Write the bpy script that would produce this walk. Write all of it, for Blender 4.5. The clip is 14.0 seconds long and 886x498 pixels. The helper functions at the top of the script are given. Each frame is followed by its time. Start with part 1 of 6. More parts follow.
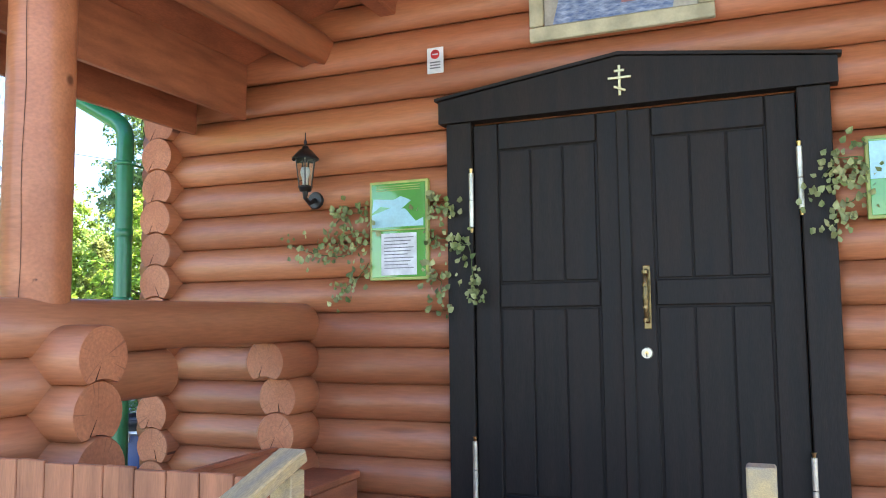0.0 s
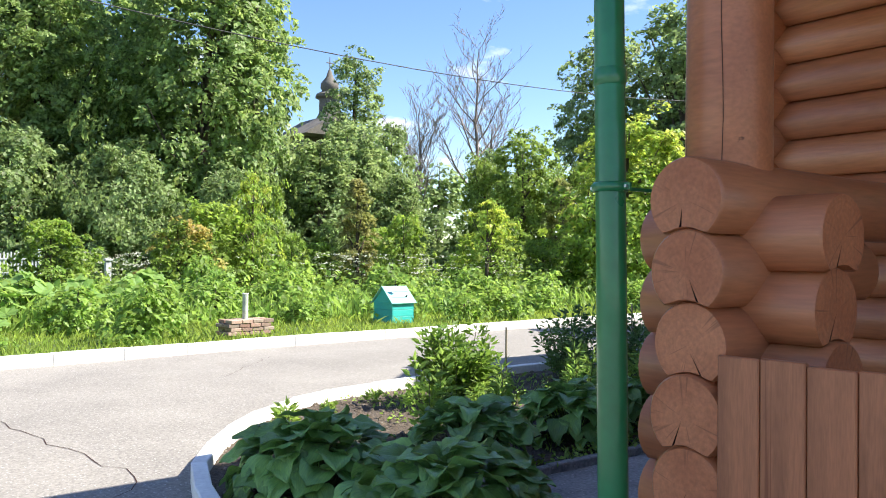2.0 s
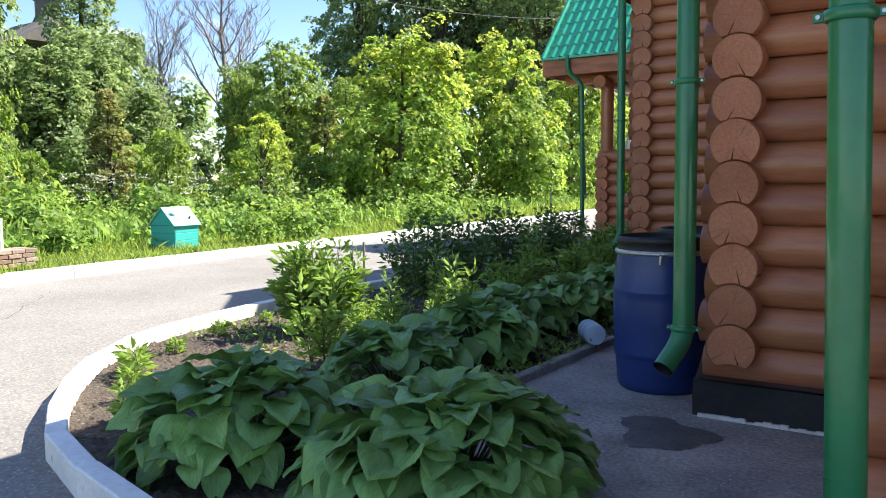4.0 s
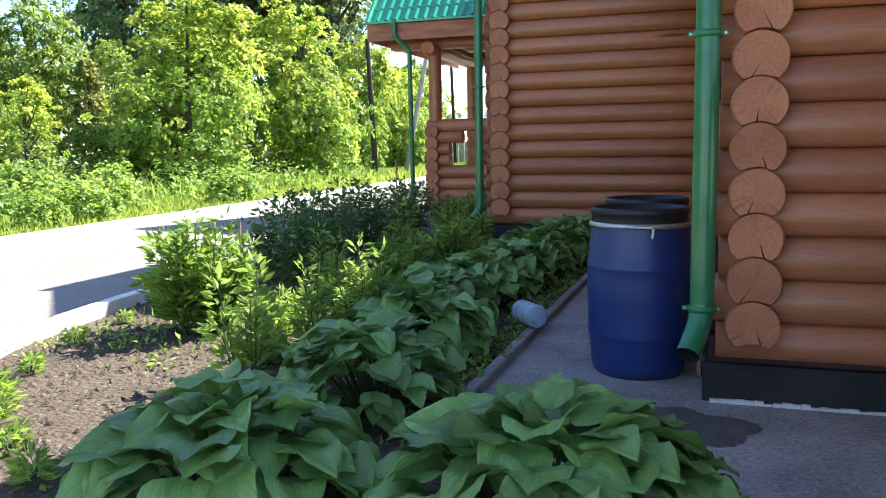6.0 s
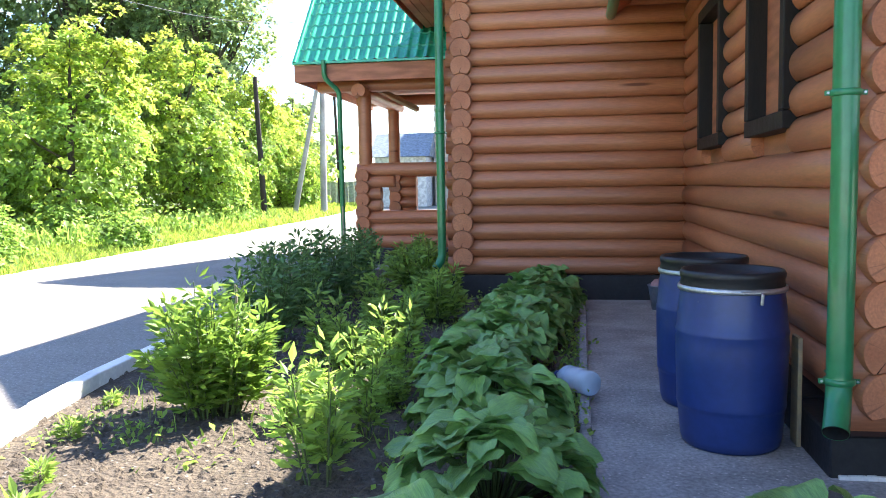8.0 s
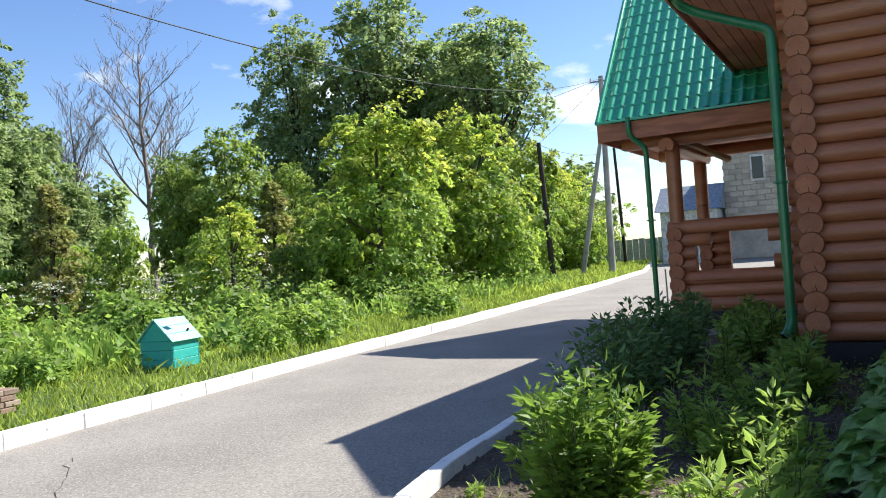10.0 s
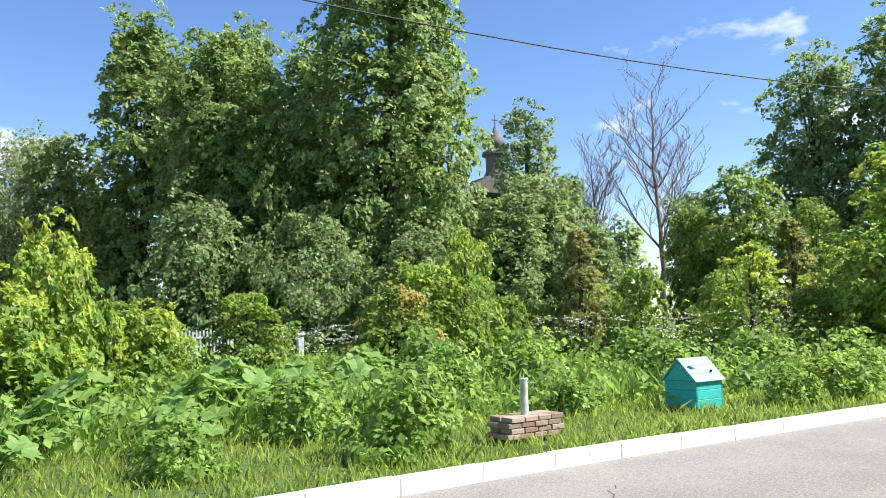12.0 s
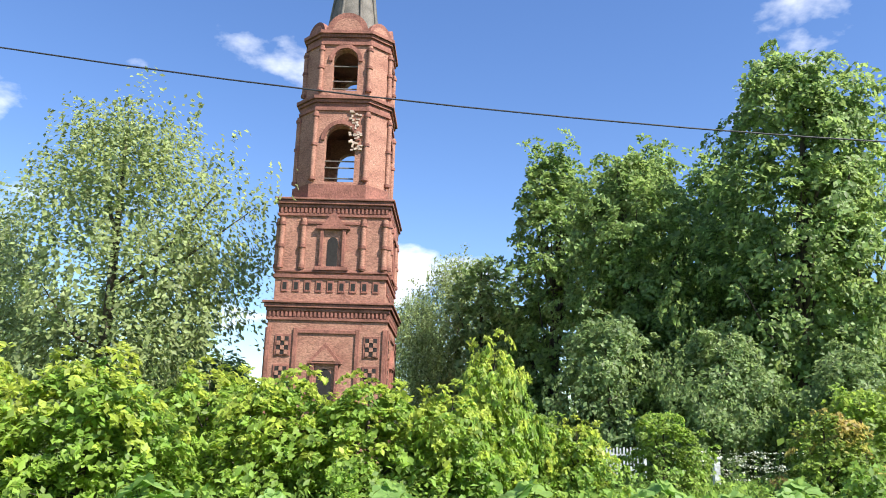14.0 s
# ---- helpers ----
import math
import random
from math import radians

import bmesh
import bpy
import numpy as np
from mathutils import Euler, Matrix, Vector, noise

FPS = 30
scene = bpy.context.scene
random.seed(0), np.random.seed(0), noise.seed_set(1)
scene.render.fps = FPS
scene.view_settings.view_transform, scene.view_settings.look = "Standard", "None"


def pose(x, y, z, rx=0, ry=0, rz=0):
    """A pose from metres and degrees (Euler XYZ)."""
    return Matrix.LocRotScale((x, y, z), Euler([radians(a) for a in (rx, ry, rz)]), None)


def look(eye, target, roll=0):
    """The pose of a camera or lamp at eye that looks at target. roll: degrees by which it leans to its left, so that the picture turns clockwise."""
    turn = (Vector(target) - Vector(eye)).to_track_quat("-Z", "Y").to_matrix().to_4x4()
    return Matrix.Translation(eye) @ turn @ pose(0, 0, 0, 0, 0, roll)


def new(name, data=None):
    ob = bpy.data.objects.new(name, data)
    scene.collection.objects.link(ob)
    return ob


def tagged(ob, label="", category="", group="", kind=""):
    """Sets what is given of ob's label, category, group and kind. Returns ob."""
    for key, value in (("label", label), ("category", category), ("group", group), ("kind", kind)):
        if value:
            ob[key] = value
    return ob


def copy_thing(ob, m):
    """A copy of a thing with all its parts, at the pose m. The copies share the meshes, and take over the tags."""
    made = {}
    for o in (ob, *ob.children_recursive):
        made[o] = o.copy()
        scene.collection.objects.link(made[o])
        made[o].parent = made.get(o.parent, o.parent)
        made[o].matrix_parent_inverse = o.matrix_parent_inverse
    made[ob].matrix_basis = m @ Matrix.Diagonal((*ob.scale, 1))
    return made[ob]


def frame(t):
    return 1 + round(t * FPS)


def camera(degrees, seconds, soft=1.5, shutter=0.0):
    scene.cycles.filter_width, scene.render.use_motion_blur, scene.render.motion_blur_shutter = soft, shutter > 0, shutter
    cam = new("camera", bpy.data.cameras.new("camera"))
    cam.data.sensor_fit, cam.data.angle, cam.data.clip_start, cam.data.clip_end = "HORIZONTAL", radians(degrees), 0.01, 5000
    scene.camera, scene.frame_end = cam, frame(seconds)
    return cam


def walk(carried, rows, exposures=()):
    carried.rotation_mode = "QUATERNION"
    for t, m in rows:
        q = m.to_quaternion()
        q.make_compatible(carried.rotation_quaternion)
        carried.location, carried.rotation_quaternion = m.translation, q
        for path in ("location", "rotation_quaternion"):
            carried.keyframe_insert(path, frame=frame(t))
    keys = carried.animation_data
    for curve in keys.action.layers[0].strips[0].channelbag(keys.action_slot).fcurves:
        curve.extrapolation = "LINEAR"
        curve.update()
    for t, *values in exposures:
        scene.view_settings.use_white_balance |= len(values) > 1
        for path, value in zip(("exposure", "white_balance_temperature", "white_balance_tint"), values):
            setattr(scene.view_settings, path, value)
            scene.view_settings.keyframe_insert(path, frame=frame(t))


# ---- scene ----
# camera and walk
cam = camera(57.6, 14.0, 1.0)
PATH = [
    (0, (-0.249, 0.332, 1.78), (-0.997, 2.18, 1.948), -0.7),
    (0.4, (-0.512, 0.331, 1.715), (-1.495, 2.062, 1.909), -0.2),
    (0.5, (-0.575, 0.34, 1.708), (-1.628, 2.029, 1.905), 0.4),
    (1, (-0.85, 0.465, 1.681), (-2.233, 1.9, 1.856), 2.4),
    (1.5, (-1.174, 0.46, 1.636), (-2.724, 1.719, 1.749), 2.6),
    (2, (-1.574, 0.427, 1.557), (-3.159, 1.647, 1.58), 0.5),
    (2.5, (-1.945, 0.439, 1.471), (-3.516, 1.674, 1.384), -0.1),
    (3, (-2.289, 0.436, 1.449), (-3.74, 1.807, 1.332), -0.2),
    (3.5, (-2.673, 0.318, 1.434), (-3.964, 1.84, 1.298), -0.5),
    (4, (-3.062, 0.299, 1.411), (-4.191, 1.941, 1.238), -0.6),
    (4.2, (-3.244, 0.324, 1.416), (-4.311, 2.006, 1.241), -1.0),
    (6.3, (-4.661, 0.53, 1.39), (-5.217, 2.435, 1.143), -0.0),
    (6.5, (-4.799, 0.555, 1.393), (-5.304, 2.476, 1.158), 0.6),
    (7, (-5.176, 0.606, 1.428), (-5.501, 2.569, 1.222), -0.5),
    (7.2, (-5.314, 0.63, 1.44), (-5.613, 2.597, 1.235), -0.8),
    (9.3, (-6.325, 1.042, 1.651), (-6.878, 2.963, 1.64), -3.4),
    (9.5, (-6.406, 1.115, 1.631), (-7.084, 2.997, 1.636), -4.0),
    (10, (-6.489, 1.084, 1.626), (-7.439, 2.844, 1.644), -4.0),
    (10.5, (-6.493, 1.032, 1.612), (-7.693, 2.632, 1.628), -3.1),
    (11, (-6.565, 0.863, 1.646), (-8.013, 2.241, 1.729), -2.6),
    (11.5, (-6.594, 0.818, 1.651), (-8.252, 1.93, 1.771), -2.3),
    (12, (-6.609, 0.832, 1.678), (-8.387, 1.731, 1.857), -2.0),
    (12.5, (-6.596, 0.753, 1.689), (-8.461, 1.439, 1.913), -1.3),
    (13, (-6.533, 0.534, 1.702), (-8.459, 1.0, 1.975), 0.2),
    (13.5, (-6.377, 0.37, 1.716), (-8.332, 0.571, 2.088), 1.2),
    (14, (-6.272, 0.143, 1.839), (-8.219, 0.109, 2.293), 1.8),
]
EXPOSURES = [(0.0, 2.9, 6700, 10), (0.5, 3.0, 6700, 10), (0.9, 2.0, 6700, 10), (1.3, 1.5, 6700, 10), (2.0, 1.52, 6700, 10), (4.2, 1.6, 6700, 10), (6.3, 2.1, 6700, 10), (6.6, 2.25, 6700, 10), (7.0, 2.68, 6700, 10), (7.2, 2.75, 6700, 10), (9.4, 1.5, 6600, 10), (9.95, 1.08, 6600, 10), (10.5, 1.14, 6500, 10), (11.5, 1.2, 6450, 10), (14.0, 1.28, 6450, 10)]
walk(cam, [(t, look(eye, target, roll)) for t, eye, target, roll in PATH], EXPOSURES)

# world, sun
SUN = Vector((0.53, 0.74, 1.0)).normalized()
world = bpy.data.worlds.new("sky")
scene.world = world
world.use_nodes = True
wn, wl = world.node_tree.nodes, world.node_tree.links
wn.clear()
w_out = wn.new("ShaderNodeOutputWorld")
w_bg = wn.new("ShaderNodeBackground")
w_sky = wn.new("ShaderNodeTexSky")
w_sky.sky_type = "NISHITA"
w_sky.sun_disc = False
w_sky.sun_elevation = math.asin(SUN.z)
w_sky.sun_rotation = math.atan2(SUN.x, SUN.y)
w_sky.air_density, w_sky.dust_density, w_sky.ozone_density = 1.0, 0.2, 2.5
w_bg.inputs["Strength"].default_value = 0.092
# scattered summer clouds
w_tc = wn.new("ShaderNodeTexCoord")
w_sep = wn.new("ShaderNodeSeparateXYZ")
w_add = wn.new("ShaderNodeMath"); w_add.operation = "ADD"; w_add.inputs[1].default_value = 0.22
w_div = wn.new("ShaderNodeVectorMath"); w_div.operation = "DIVIDE"
w_cmb = wn.new("ShaderNodeCombineXYZ")
w_noise = wn.new("ShaderNodeTexNoise")
w_noise.inputs["Scale"].default_value, w_noise.inputs["Detail"].default_value, w_noise.inputs["Roughness"].default_value = 2.3, 7.0, 0.55
w_ramp = wn.new("ShaderNodeValToRGB")
w_ramp.color_ramp.elements[0].position, w_ramp.color_ramp.elements[1].position = 0.555, 0.69
w_mix = wn.new("ShaderNodeMixRGB")
w_mix.inputs["Color2"].default_value = (7.0, 7.1, 7.3, 1)
wl.new(w_tc.outputs["Generated"], w_sep.inputs[0])
wl.new(w_sep.outputs["Z"], w_add.inputs[0])
for k in range(3):
    wl.new(w_add.outputs[0], w_cmb.inputs[k])
wl.new(w_tc.outputs["Generated"], w_div.inputs[0])
wl.new(w_cmb.outputs[0], w_div.inputs[1])
wl.new(w_div.outputs[0], w_noise.inputs["Vector"])
wl.new(w_noise.outputs["Fac"], w_ramp.inputs["Fac"])
wl.new(w_ramp.outputs["Color"], w_mix.inputs["Fac"])
w_hsv = wn.new("ShaderNodeHueSaturation")
w_hsv.inputs["Hue"].default_value, w_hsv.inputs["Saturation"].default_value = 0.51, 1.17
wl.new(w_sky.outputs[0], w_hsv.inputs["Color"])
wl.new(w_hsv.outputs[0], w_mix.inputs["Color1"])
wl.new(w_mix.outputs[0], w_bg.inputs["Color"])
wl.new(w_bg.outputs[0], w_out.inputs["Surface"])
sun = new("sun", bpy.data.lights.new("sun", "SUN"))
sun.data.energy, sun.data.angle, sun.data.color = 4.6, radians(0.55), (1.0, 0.95, 0.87)
sun.matrix_world = look(SUN * 60, (0, 0, 0))


# ---------------------------------------------------------------- materials
def mat(name, base, rough=0.6, metal=0.0, var=0.15, scale=6.0, fine=60.0, bump=0.15, bump_dist=0.01, second=None,
        coord="Object", stretch=(1, 1, 1), island=0.0, objvar=0.0, trans=0.0, spec=0.5, coat=0.0, streak=None, speck=None):
    """Principled material with coarse and fine variation, bump, and optional per-piece tint or translucency."""
    m = bpy.data.materials.new(name)
    m.use_nodes = True
    n, l = m.node_tree.nodes, m.node_tree.links
    p = n["Principled BSDF"]
    p.inputs["Roughness"].default_value, p.inputs["Metallic"].default_value = rough, metal
    p.inputs["Specular IOR Level"].default_value = spec
    p.inputs["Coat Weight"].default_value = coat
    tc = n.new("ShaderNodeTexCoord")
    mp = n.new("ShaderNodeMapping")
    mp.inputs["Scale"].default_value = stretch
    l.new(tc.outputs[coord], mp.inputs["Vector"])
    info = n.new("ShaderNodeObjectInfo")
    off = n.new("ShaderNodeVectorMath"); off.operation = "ADD"
    sc = n.new("ShaderNodeVectorMath"); sc.operation = "SCALE"; sc.inputs["Scale"].default_value = 13.0 if coord == "Object" else 0.0
    cb = n.new("ShaderNodeCombineXYZ")
    for k in range(3):
        l.new(info.outputs["Random"], cb.inputs[k])
    l.new(cb.outputs[0], sc.inputs[0])
    l.new(mp.outputs[0], off.inputs[0]); l.new(sc.outputs[0], off.inputs[1])
    n1 = n.new("ShaderNodeTexNoise"); n1.inputs["Scale"].default_value, n1.inputs["Detail"].default_value = scale, 5.0
    n2 = n.new("ShaderNodeTexNoise"); n2.inputs["Scale"].default_value, n2.inputs["Detail"].default_value = fine, 4.0
    l.new(off.outputs[0], n1.inputs["Vector"]); l.new(off.outputs[0], n2.inputs["Vector"])
    sec = second or tuple(c * 0.6 for c in base)
    mix = n.new("ShaderNodeMixRGB")
    mix.inputs["Color1"].default_value, mix.inputs["Color2"].default_value = (*base, 1), (*sec, 1)
    r1 = n.new("ShaderNodeMapRange")
    r1.inputs["From Min"].default_value, r1.inputs["From Max"].default_value = 0.36, 0.66
    l.new(n1.outputs["Fac"], r1.inputs["Value"]); l.new(r1.outputs[0], mix.inputs["Fac"])
    hsv = n.new("ShaderNodeHueSaturation")
    val = n.new("ShaderNodeMapRange")
    val.inputs["From Min"].default_value, val.inputs["From Max"].default_value = 0.25, 0.75
    val.inputs["To Min"].default_value, val.inputs["To Max"].default_value = 1 - var, 1 + var
    l.new(n2.outputs["Fac"], val.inputs["Value"])
    last = val.outputs[0]
    for amount, source in ((objvar, info.outputs["Random"]), (island, None)):
        if amount:
            if source is None:
                geo = n.new("ShaderNodeNewGeometry")
                source = geo.outputs["Random Per Island"]
            rr = n.new("ShaderNodeMapRange")
            rr.inputs["To Min"].default_value, rr.inputs["To Max"].default_value = 1 - amount, 1 + amount
            l.new(source, rr.inputs["Value"])
            mu = n.new("ShaderNodeMath"); mu.operation = "MULTIPLY"
            l.new(last, mu.inputs[0]); l.new(rr.outputs[0], mu.inputs[1])
            last = mu.outputs[0]
    l.new(last, hsv.inputs["Value"])
    l.new(mix.outputs[0], hsv.inputs["Color"])
    colour = hsv.outputs[0]
    if streak:  # long dark cracks and grain lines along one axis: (colour, stretch, threshold)
        ms = n.new("ShaderNodeMapping"); ms.inputs["Scale"].default_value = streak[1]
        l.new(off.outputs[0], ms.inputs["Vector"])
        ns = n.new("ShaderNodeTexNoise"); ns.inputs["Scale"].default_value, ns.inputs["Detail"].default_value = 1.0, 3.0
        l.new(ms.outputs[0], ns.inputs["Vector"])
        rs = n.new("ShaderNodeMapRange")
        rs.inputs["From Min"].default_value, rs.inputs["From Max"].default_value = streak[2], streak[2] + 0.05
        l.new(ns.outputs["Fac"], rs.inputs["Value"])
        mx = n.new("ShaderNodeMixRGB"); mx.inputs["Color2"].default_value = (*streak[0], 1)
        l.new(rs.outputs[0], mx.inputs["Fac"]); l.new(colour, mx.inputs["Color1"])
        colour = mx.outputs[0]
    if speck:  # knots, chips or gravel grains: (colour, scale, radius)
        vo = n.new("ShaderNodeTexVoronoi"); vo.inputs["Scale"].default_value = speck[1]
        l.new(off.outputs[0], vo.inputs["Vector"])
        rs = n.new("ShaderNodeMapRange")
        rs.inputs["From Min"].default_value, rs.inputs["From Max"].default_value = speck[2], speck[2] * 0.5
        l.new(vo.outputs["Distance"], rs.inputs["Value"])
        mx = n.new("ShaderNodeMixRGB"); mx.inputs["Color2"].default_value = (*speck[0], 1)
        l.new(rs.outputs[0], mx.inputs["Fac"]); l.new(colour, mx.inputs["Color1"])
        colour = mx.outputs[0]
    l.new(colour, p.inputs["Base Color"])
    rg = n.new("ShaderNodeMapRange")
    rg.inputs["To Min"].default_value, rg.inputs["To Max"].default_value = max(rough - 0.12, 0.03), min(rough + 0.12, 1.0)
    l.new(n1.outputs["Fac"], rg.inputs["Value"]); l.new(rg.outputs[0], p.inputs["Roughness"])
    if bump:
        b = n.new("ShaderNodeBump"); b.inputs["Strength"].default_value, b.inputs["Distance"].default_value = bump, bump_dist
        l.new(n2.outputs["Fac"], b.inputs["Height"]); l.new(b.outputs[0], p.inputs["Normal"])
    if trans:
        tr = n.new("ShaderNodeBsdfTranslucent")
        ms = n.new("ShaderNodeMixShader"); ms.inputs["Fac"].default_value = trans
        hs = n.new("ShaderNodeHueSaturation"); hs.inputs["Hue"].default_value, hs.inputs["Value"].default_value = 0.485, 1.5
        l.new(colour, hs.inputs["Color"]); l.new(hs.outputs[0], tr.inputs["Color"])
        l.new(p.outputs[0], ms.inputs[1]); l.new(tr.outputs[0], ms.inputs[2])
        l.new(ms.outputs[0], n["Material Output"].inputs["Surface"])
    return m


LOG = mat("log_stain", (0.455, 0.172, 0.076), 0.42, var=0.16, scale=1.3, fine=26, bump=0.12, second=(0.355, 0.120, 0.053),
          stretch=(0.35, 3, 3), objvar=0.12, streak=((0.10, 0.03, 0.015), (0.5, 7, 7), 0.71), speck=((0.16, 0.05, 0.02), 1.1, 0.10), coat=0.1)
LOGEND = mat("log_end_stain", (0.50, 0.185, 0.083), 0.6, var=0.2, scale=5, fine=70, bump=0.25, second=(0.42, 0.140, 0.060), objvar=0.12)


def end_grain(m):
    """Growth rings and radial drying checks on a sawn log end, about the log's own axis."""
    n, l = m.node_tree.nodes, m.node_tree.links
    p = n["Principled BSDF"]
    old = p.inputs["Base Color"].links[0].from_socket
    tc = n.new("ShaderNodeTexCoord")
    sp = n.new("ShaderNodeSeparateXYZ"); l.new(tc.outputs["Object"], sp.inputs[0])
    info = n.new("ShaderNodeObjectInfo")
    at = n.new("ShaderNodeMath"); at.operation = "ARCTAN2"
    l.new(sp.outputs["Z"], at.inputs[0]); l.new(sp.outputs["Y"], at.inputs[1])
    ln = n.new("ShaderNodeVectorMath"); ln.operation = "LENGTH"
    cb = n.new("ShaderNodeCombineXYZ"); l.new(sp.outputs["Y"], cb.inputs[0]); l.new(sp.outputs["Z"], cb.inputs[1])
    l.new(cb.outputs[0], ln.inputs[0])
    def noise_ramp(a_scale, r_scale, lo, hi, seed):
        va = n.new("ShaderNodeMath"); va.operation = "MULTIPLY"; va.inputs[1].default_value = a_scale; l.new(at.outputs[0], va.inputs[0])
        vr = n.new("ShaderNodeMath"); vr.operation = "MULTIPLY"; vr.inputs[1].default_value = r_scale; l.new(ln.outputs["Value"], vr.inputs[0])
        vs = n.new("ShaderNodeMath"); vs.operation = "MULTIPLY"; vs.inputs[1].default_value = seed; l.new(info.outputs["Random"], vs.inputs[0])
        c = n.new("ShaderNodeCombineXYZ")
        for k, s in enumerate((va, vr, vs)):
            l.new(s.outputs[0], c.inputs[k])
        no = n.new("ShaderNodeTexNoise"); no.inputs["Scale"].default_value, no.inputs["Detail"].default_value = 1.0, 3.0
        l.new(c.outputs[0], no.inputs["Vector"])
        r = n.new("ShaderNodeMapRange"); r.inputs["From Min"].default_value, r.inputs["From Max"].default_value = lo, hi
        l.new(no.outputs["Fac"], r.inputs["Value"])
        return r.outputs[0]
    col = old
    for fac, tone, amount in ((noise_ramp(9.0, 4.0, 0.63, 0.69, 40.0), (0.14, 0.050, 0.024, 1), 0.55), (noise_ramp(0.6, 130.0, 0.45, 0.62, 23.0), (0.30, 0.105, 0.046, 1), 0.22)):
        k = n.new("ShaderNodeMath"); k.operation = "MULTIPLY"; k.inputs[1].default_value = amount; l.new(fac, k.inputs[0])
        mx = n.new("ShaderNodeMixRGB"); mx.inputs["Color2"].default_value = tone
        l.new(k.outputs[0], mx.inputs["Fac"]); l.new(col, mx.inputs["Color1"])
        col = mx.outputs[0]
    l.new(col, p.inputs["Base Color"])


end_grain(LOGEND)
CRACK = mat("log_crack", (0.05, 0.018, 0.01), 0.9)
BOARD = mat("stained_board", (0.45, 0.155, 0.072), 0.55, var=0.15, scale=2, fine=40, stretch=(1, 1, 6), objvar=0.1)
PLANK = mat("stained_plank", (0.45, 0.165, 0.075), 0.5, var=0.16, scale=2, fine=36, stretch=(6, 6, 0.6), objvar=0.1,
            streak=((0.22, 0.07, 0.03), (6, 6, 0.5), 0.68), speck=((0.25, 0.09, 0.04), 3.0, 0.09))
RAWWOOD = mat("weathered_wood", (0.50, 0.36, 0.17), 0.7, var=0.25, scale=3, fine=50, stretch=(6, 1, 6), second=(0.33, 0.27, 0.18))
DOOR = mat("door_black_stain", (0.013, 0.0115, 0.0105), 0.55, var=0.25, scale=3, fine=45, stretch=(5, 5, 0.5), second=(0.022, 0.017, 0.014), spec=0.22)
BRASS = mat("brass", (0.80, 0.62, 0.28), 0.3, 1.0, var=0.1, bump=0.05)
PALEMETAL = mat("pale_metal", (0.75, 0.72, 0.6), 0.35, 0.6, var=0.1, bump=0.05)
AGEDBRASS = mat("aged_brass", (0.30, 0.22, 0.10), 0.42, 0.9, var=0.3, scale=20, bump=0.1)
BLACKIRON = mat("black_iron", (0.015, 0.015, 0.016), 0.35, var=0.2)
GREENPIPE = mat("green_painted_steel", (0.012, 0.16, 0.058), 0.32, var=0.10, scale=3, fine=20, bump=0.06, second=(0.016, 0.20, 0.075), coat=0.3)
ROOFGREEN = mat("green_metal_tile", (0.016, 0.33, 0.17), 0.26, var=0.08, scale=2, fine=15, bump=0.04, second=(0.02, 0.37, 0.20), coat=0.5)
DARKBOARD = mat("dark_brown_board", (0.050, 0.022, 0.015), 0.5, var=0.25, scale=3, fine=40, stretch=(0.6, 5, 5))
PLINTH = mat("bitumen_black", (0.018, 0.018, 0.02), 0.6, var=0.3, scale=4, fine=30, bump=0.4, speck=((0.4, 0.4, 0.38), 3.0, 0.05))
WHITE = mat("white_paint", (0.80, 0.80, 0.78), 0.55, var=0.08)
KERB = mat("whitewashed_concrete", (0.80, 0.79, 0.75), 0.8, var=0.10, scale=3, fine=35, bump=0.35, second=(0.70, 0.69, 0.66), objvar=0.05, speck=((0.30, 0.29, 0.27), 4.0, 0.10))
ASPHALT = mat("old_asphalt", (0.25, 0.234, 0.21), 0.9, var=0.34, scale=0.7, fine=45, bump=0.5, second=(0.205, 0.192, 0.174),
              speck=((0.40, 0.39, 0.37), 28.0, 0.24))
WETCONCRETE = mat("damp_concrete", (0.12, 0.115, 0.105), 0.55, var=0.3, scale=6, fine=45, bump=0.5, second=(0.075, 0.072, 0.066), speck=((0.30, 0.28, 0.26), 22.0, 0.10))
CONCRETE = mat("rough_concrete", (0.34, 0.325, 0.31), 0.9, var=0.35, scale=2.2, fine=40, bump=0.9, second=(0.21, 0.20, 0.19), speck=((0.46, 0.41, 0.38), 24.0, 0.22))
SOIL = mat("garden_soil", (0.098, 0.075, 0.053), 0.95, var=0.5, scale=2.5, fine=30, bump=1.0, bump_dist=0.04, second=(0.062, 0.047, 0.034), speck=((0.19, 0.165, 0.14), 16.0, 0.22))
GRASSGROUND = mat("grass_ground", (0.085, 0.13, 0.03), 0.9, var=0.3, scale=0.8, fine=12, bump=0.8, bump_dist=0.05, second=(0.055, 0.095, 0.022))
BLUEPLASTIC = mat("blue_drum_plastic", (0.014, 0.035, 0.15), 0.38, var=0.12, scale=2.5, fine=25, bump=0.06, second=(0.018, 0.045, 0.18), speck=((0.10, 0.12, 0.2), 9.0, 0.06))
BLACKPLASTIC = mat("black_plastic", (0.02, 0.02, 0.022), 0.5, var=0.2)
GALV = mat("galvanised_ring", (0.6, 0.62, 0.64), 0.35, 0.8, var=0.12)
TURQ = mat("turquoise_paint", (0.03, 0.40, 0.36), 0.5, var=0.12, scale=4, fine=30, stretch=(4, 1, 4), second=(0.04, 0.46, 0.42), objvar=0.08)
TURQPALE = mat("pale_turquoise_roof_paint", (0.17, 0.52, 0.47), 0.5, var=0.12, scale=4, fine=30, second=(0.26, 0.58, 0.53), objvar=0.06)
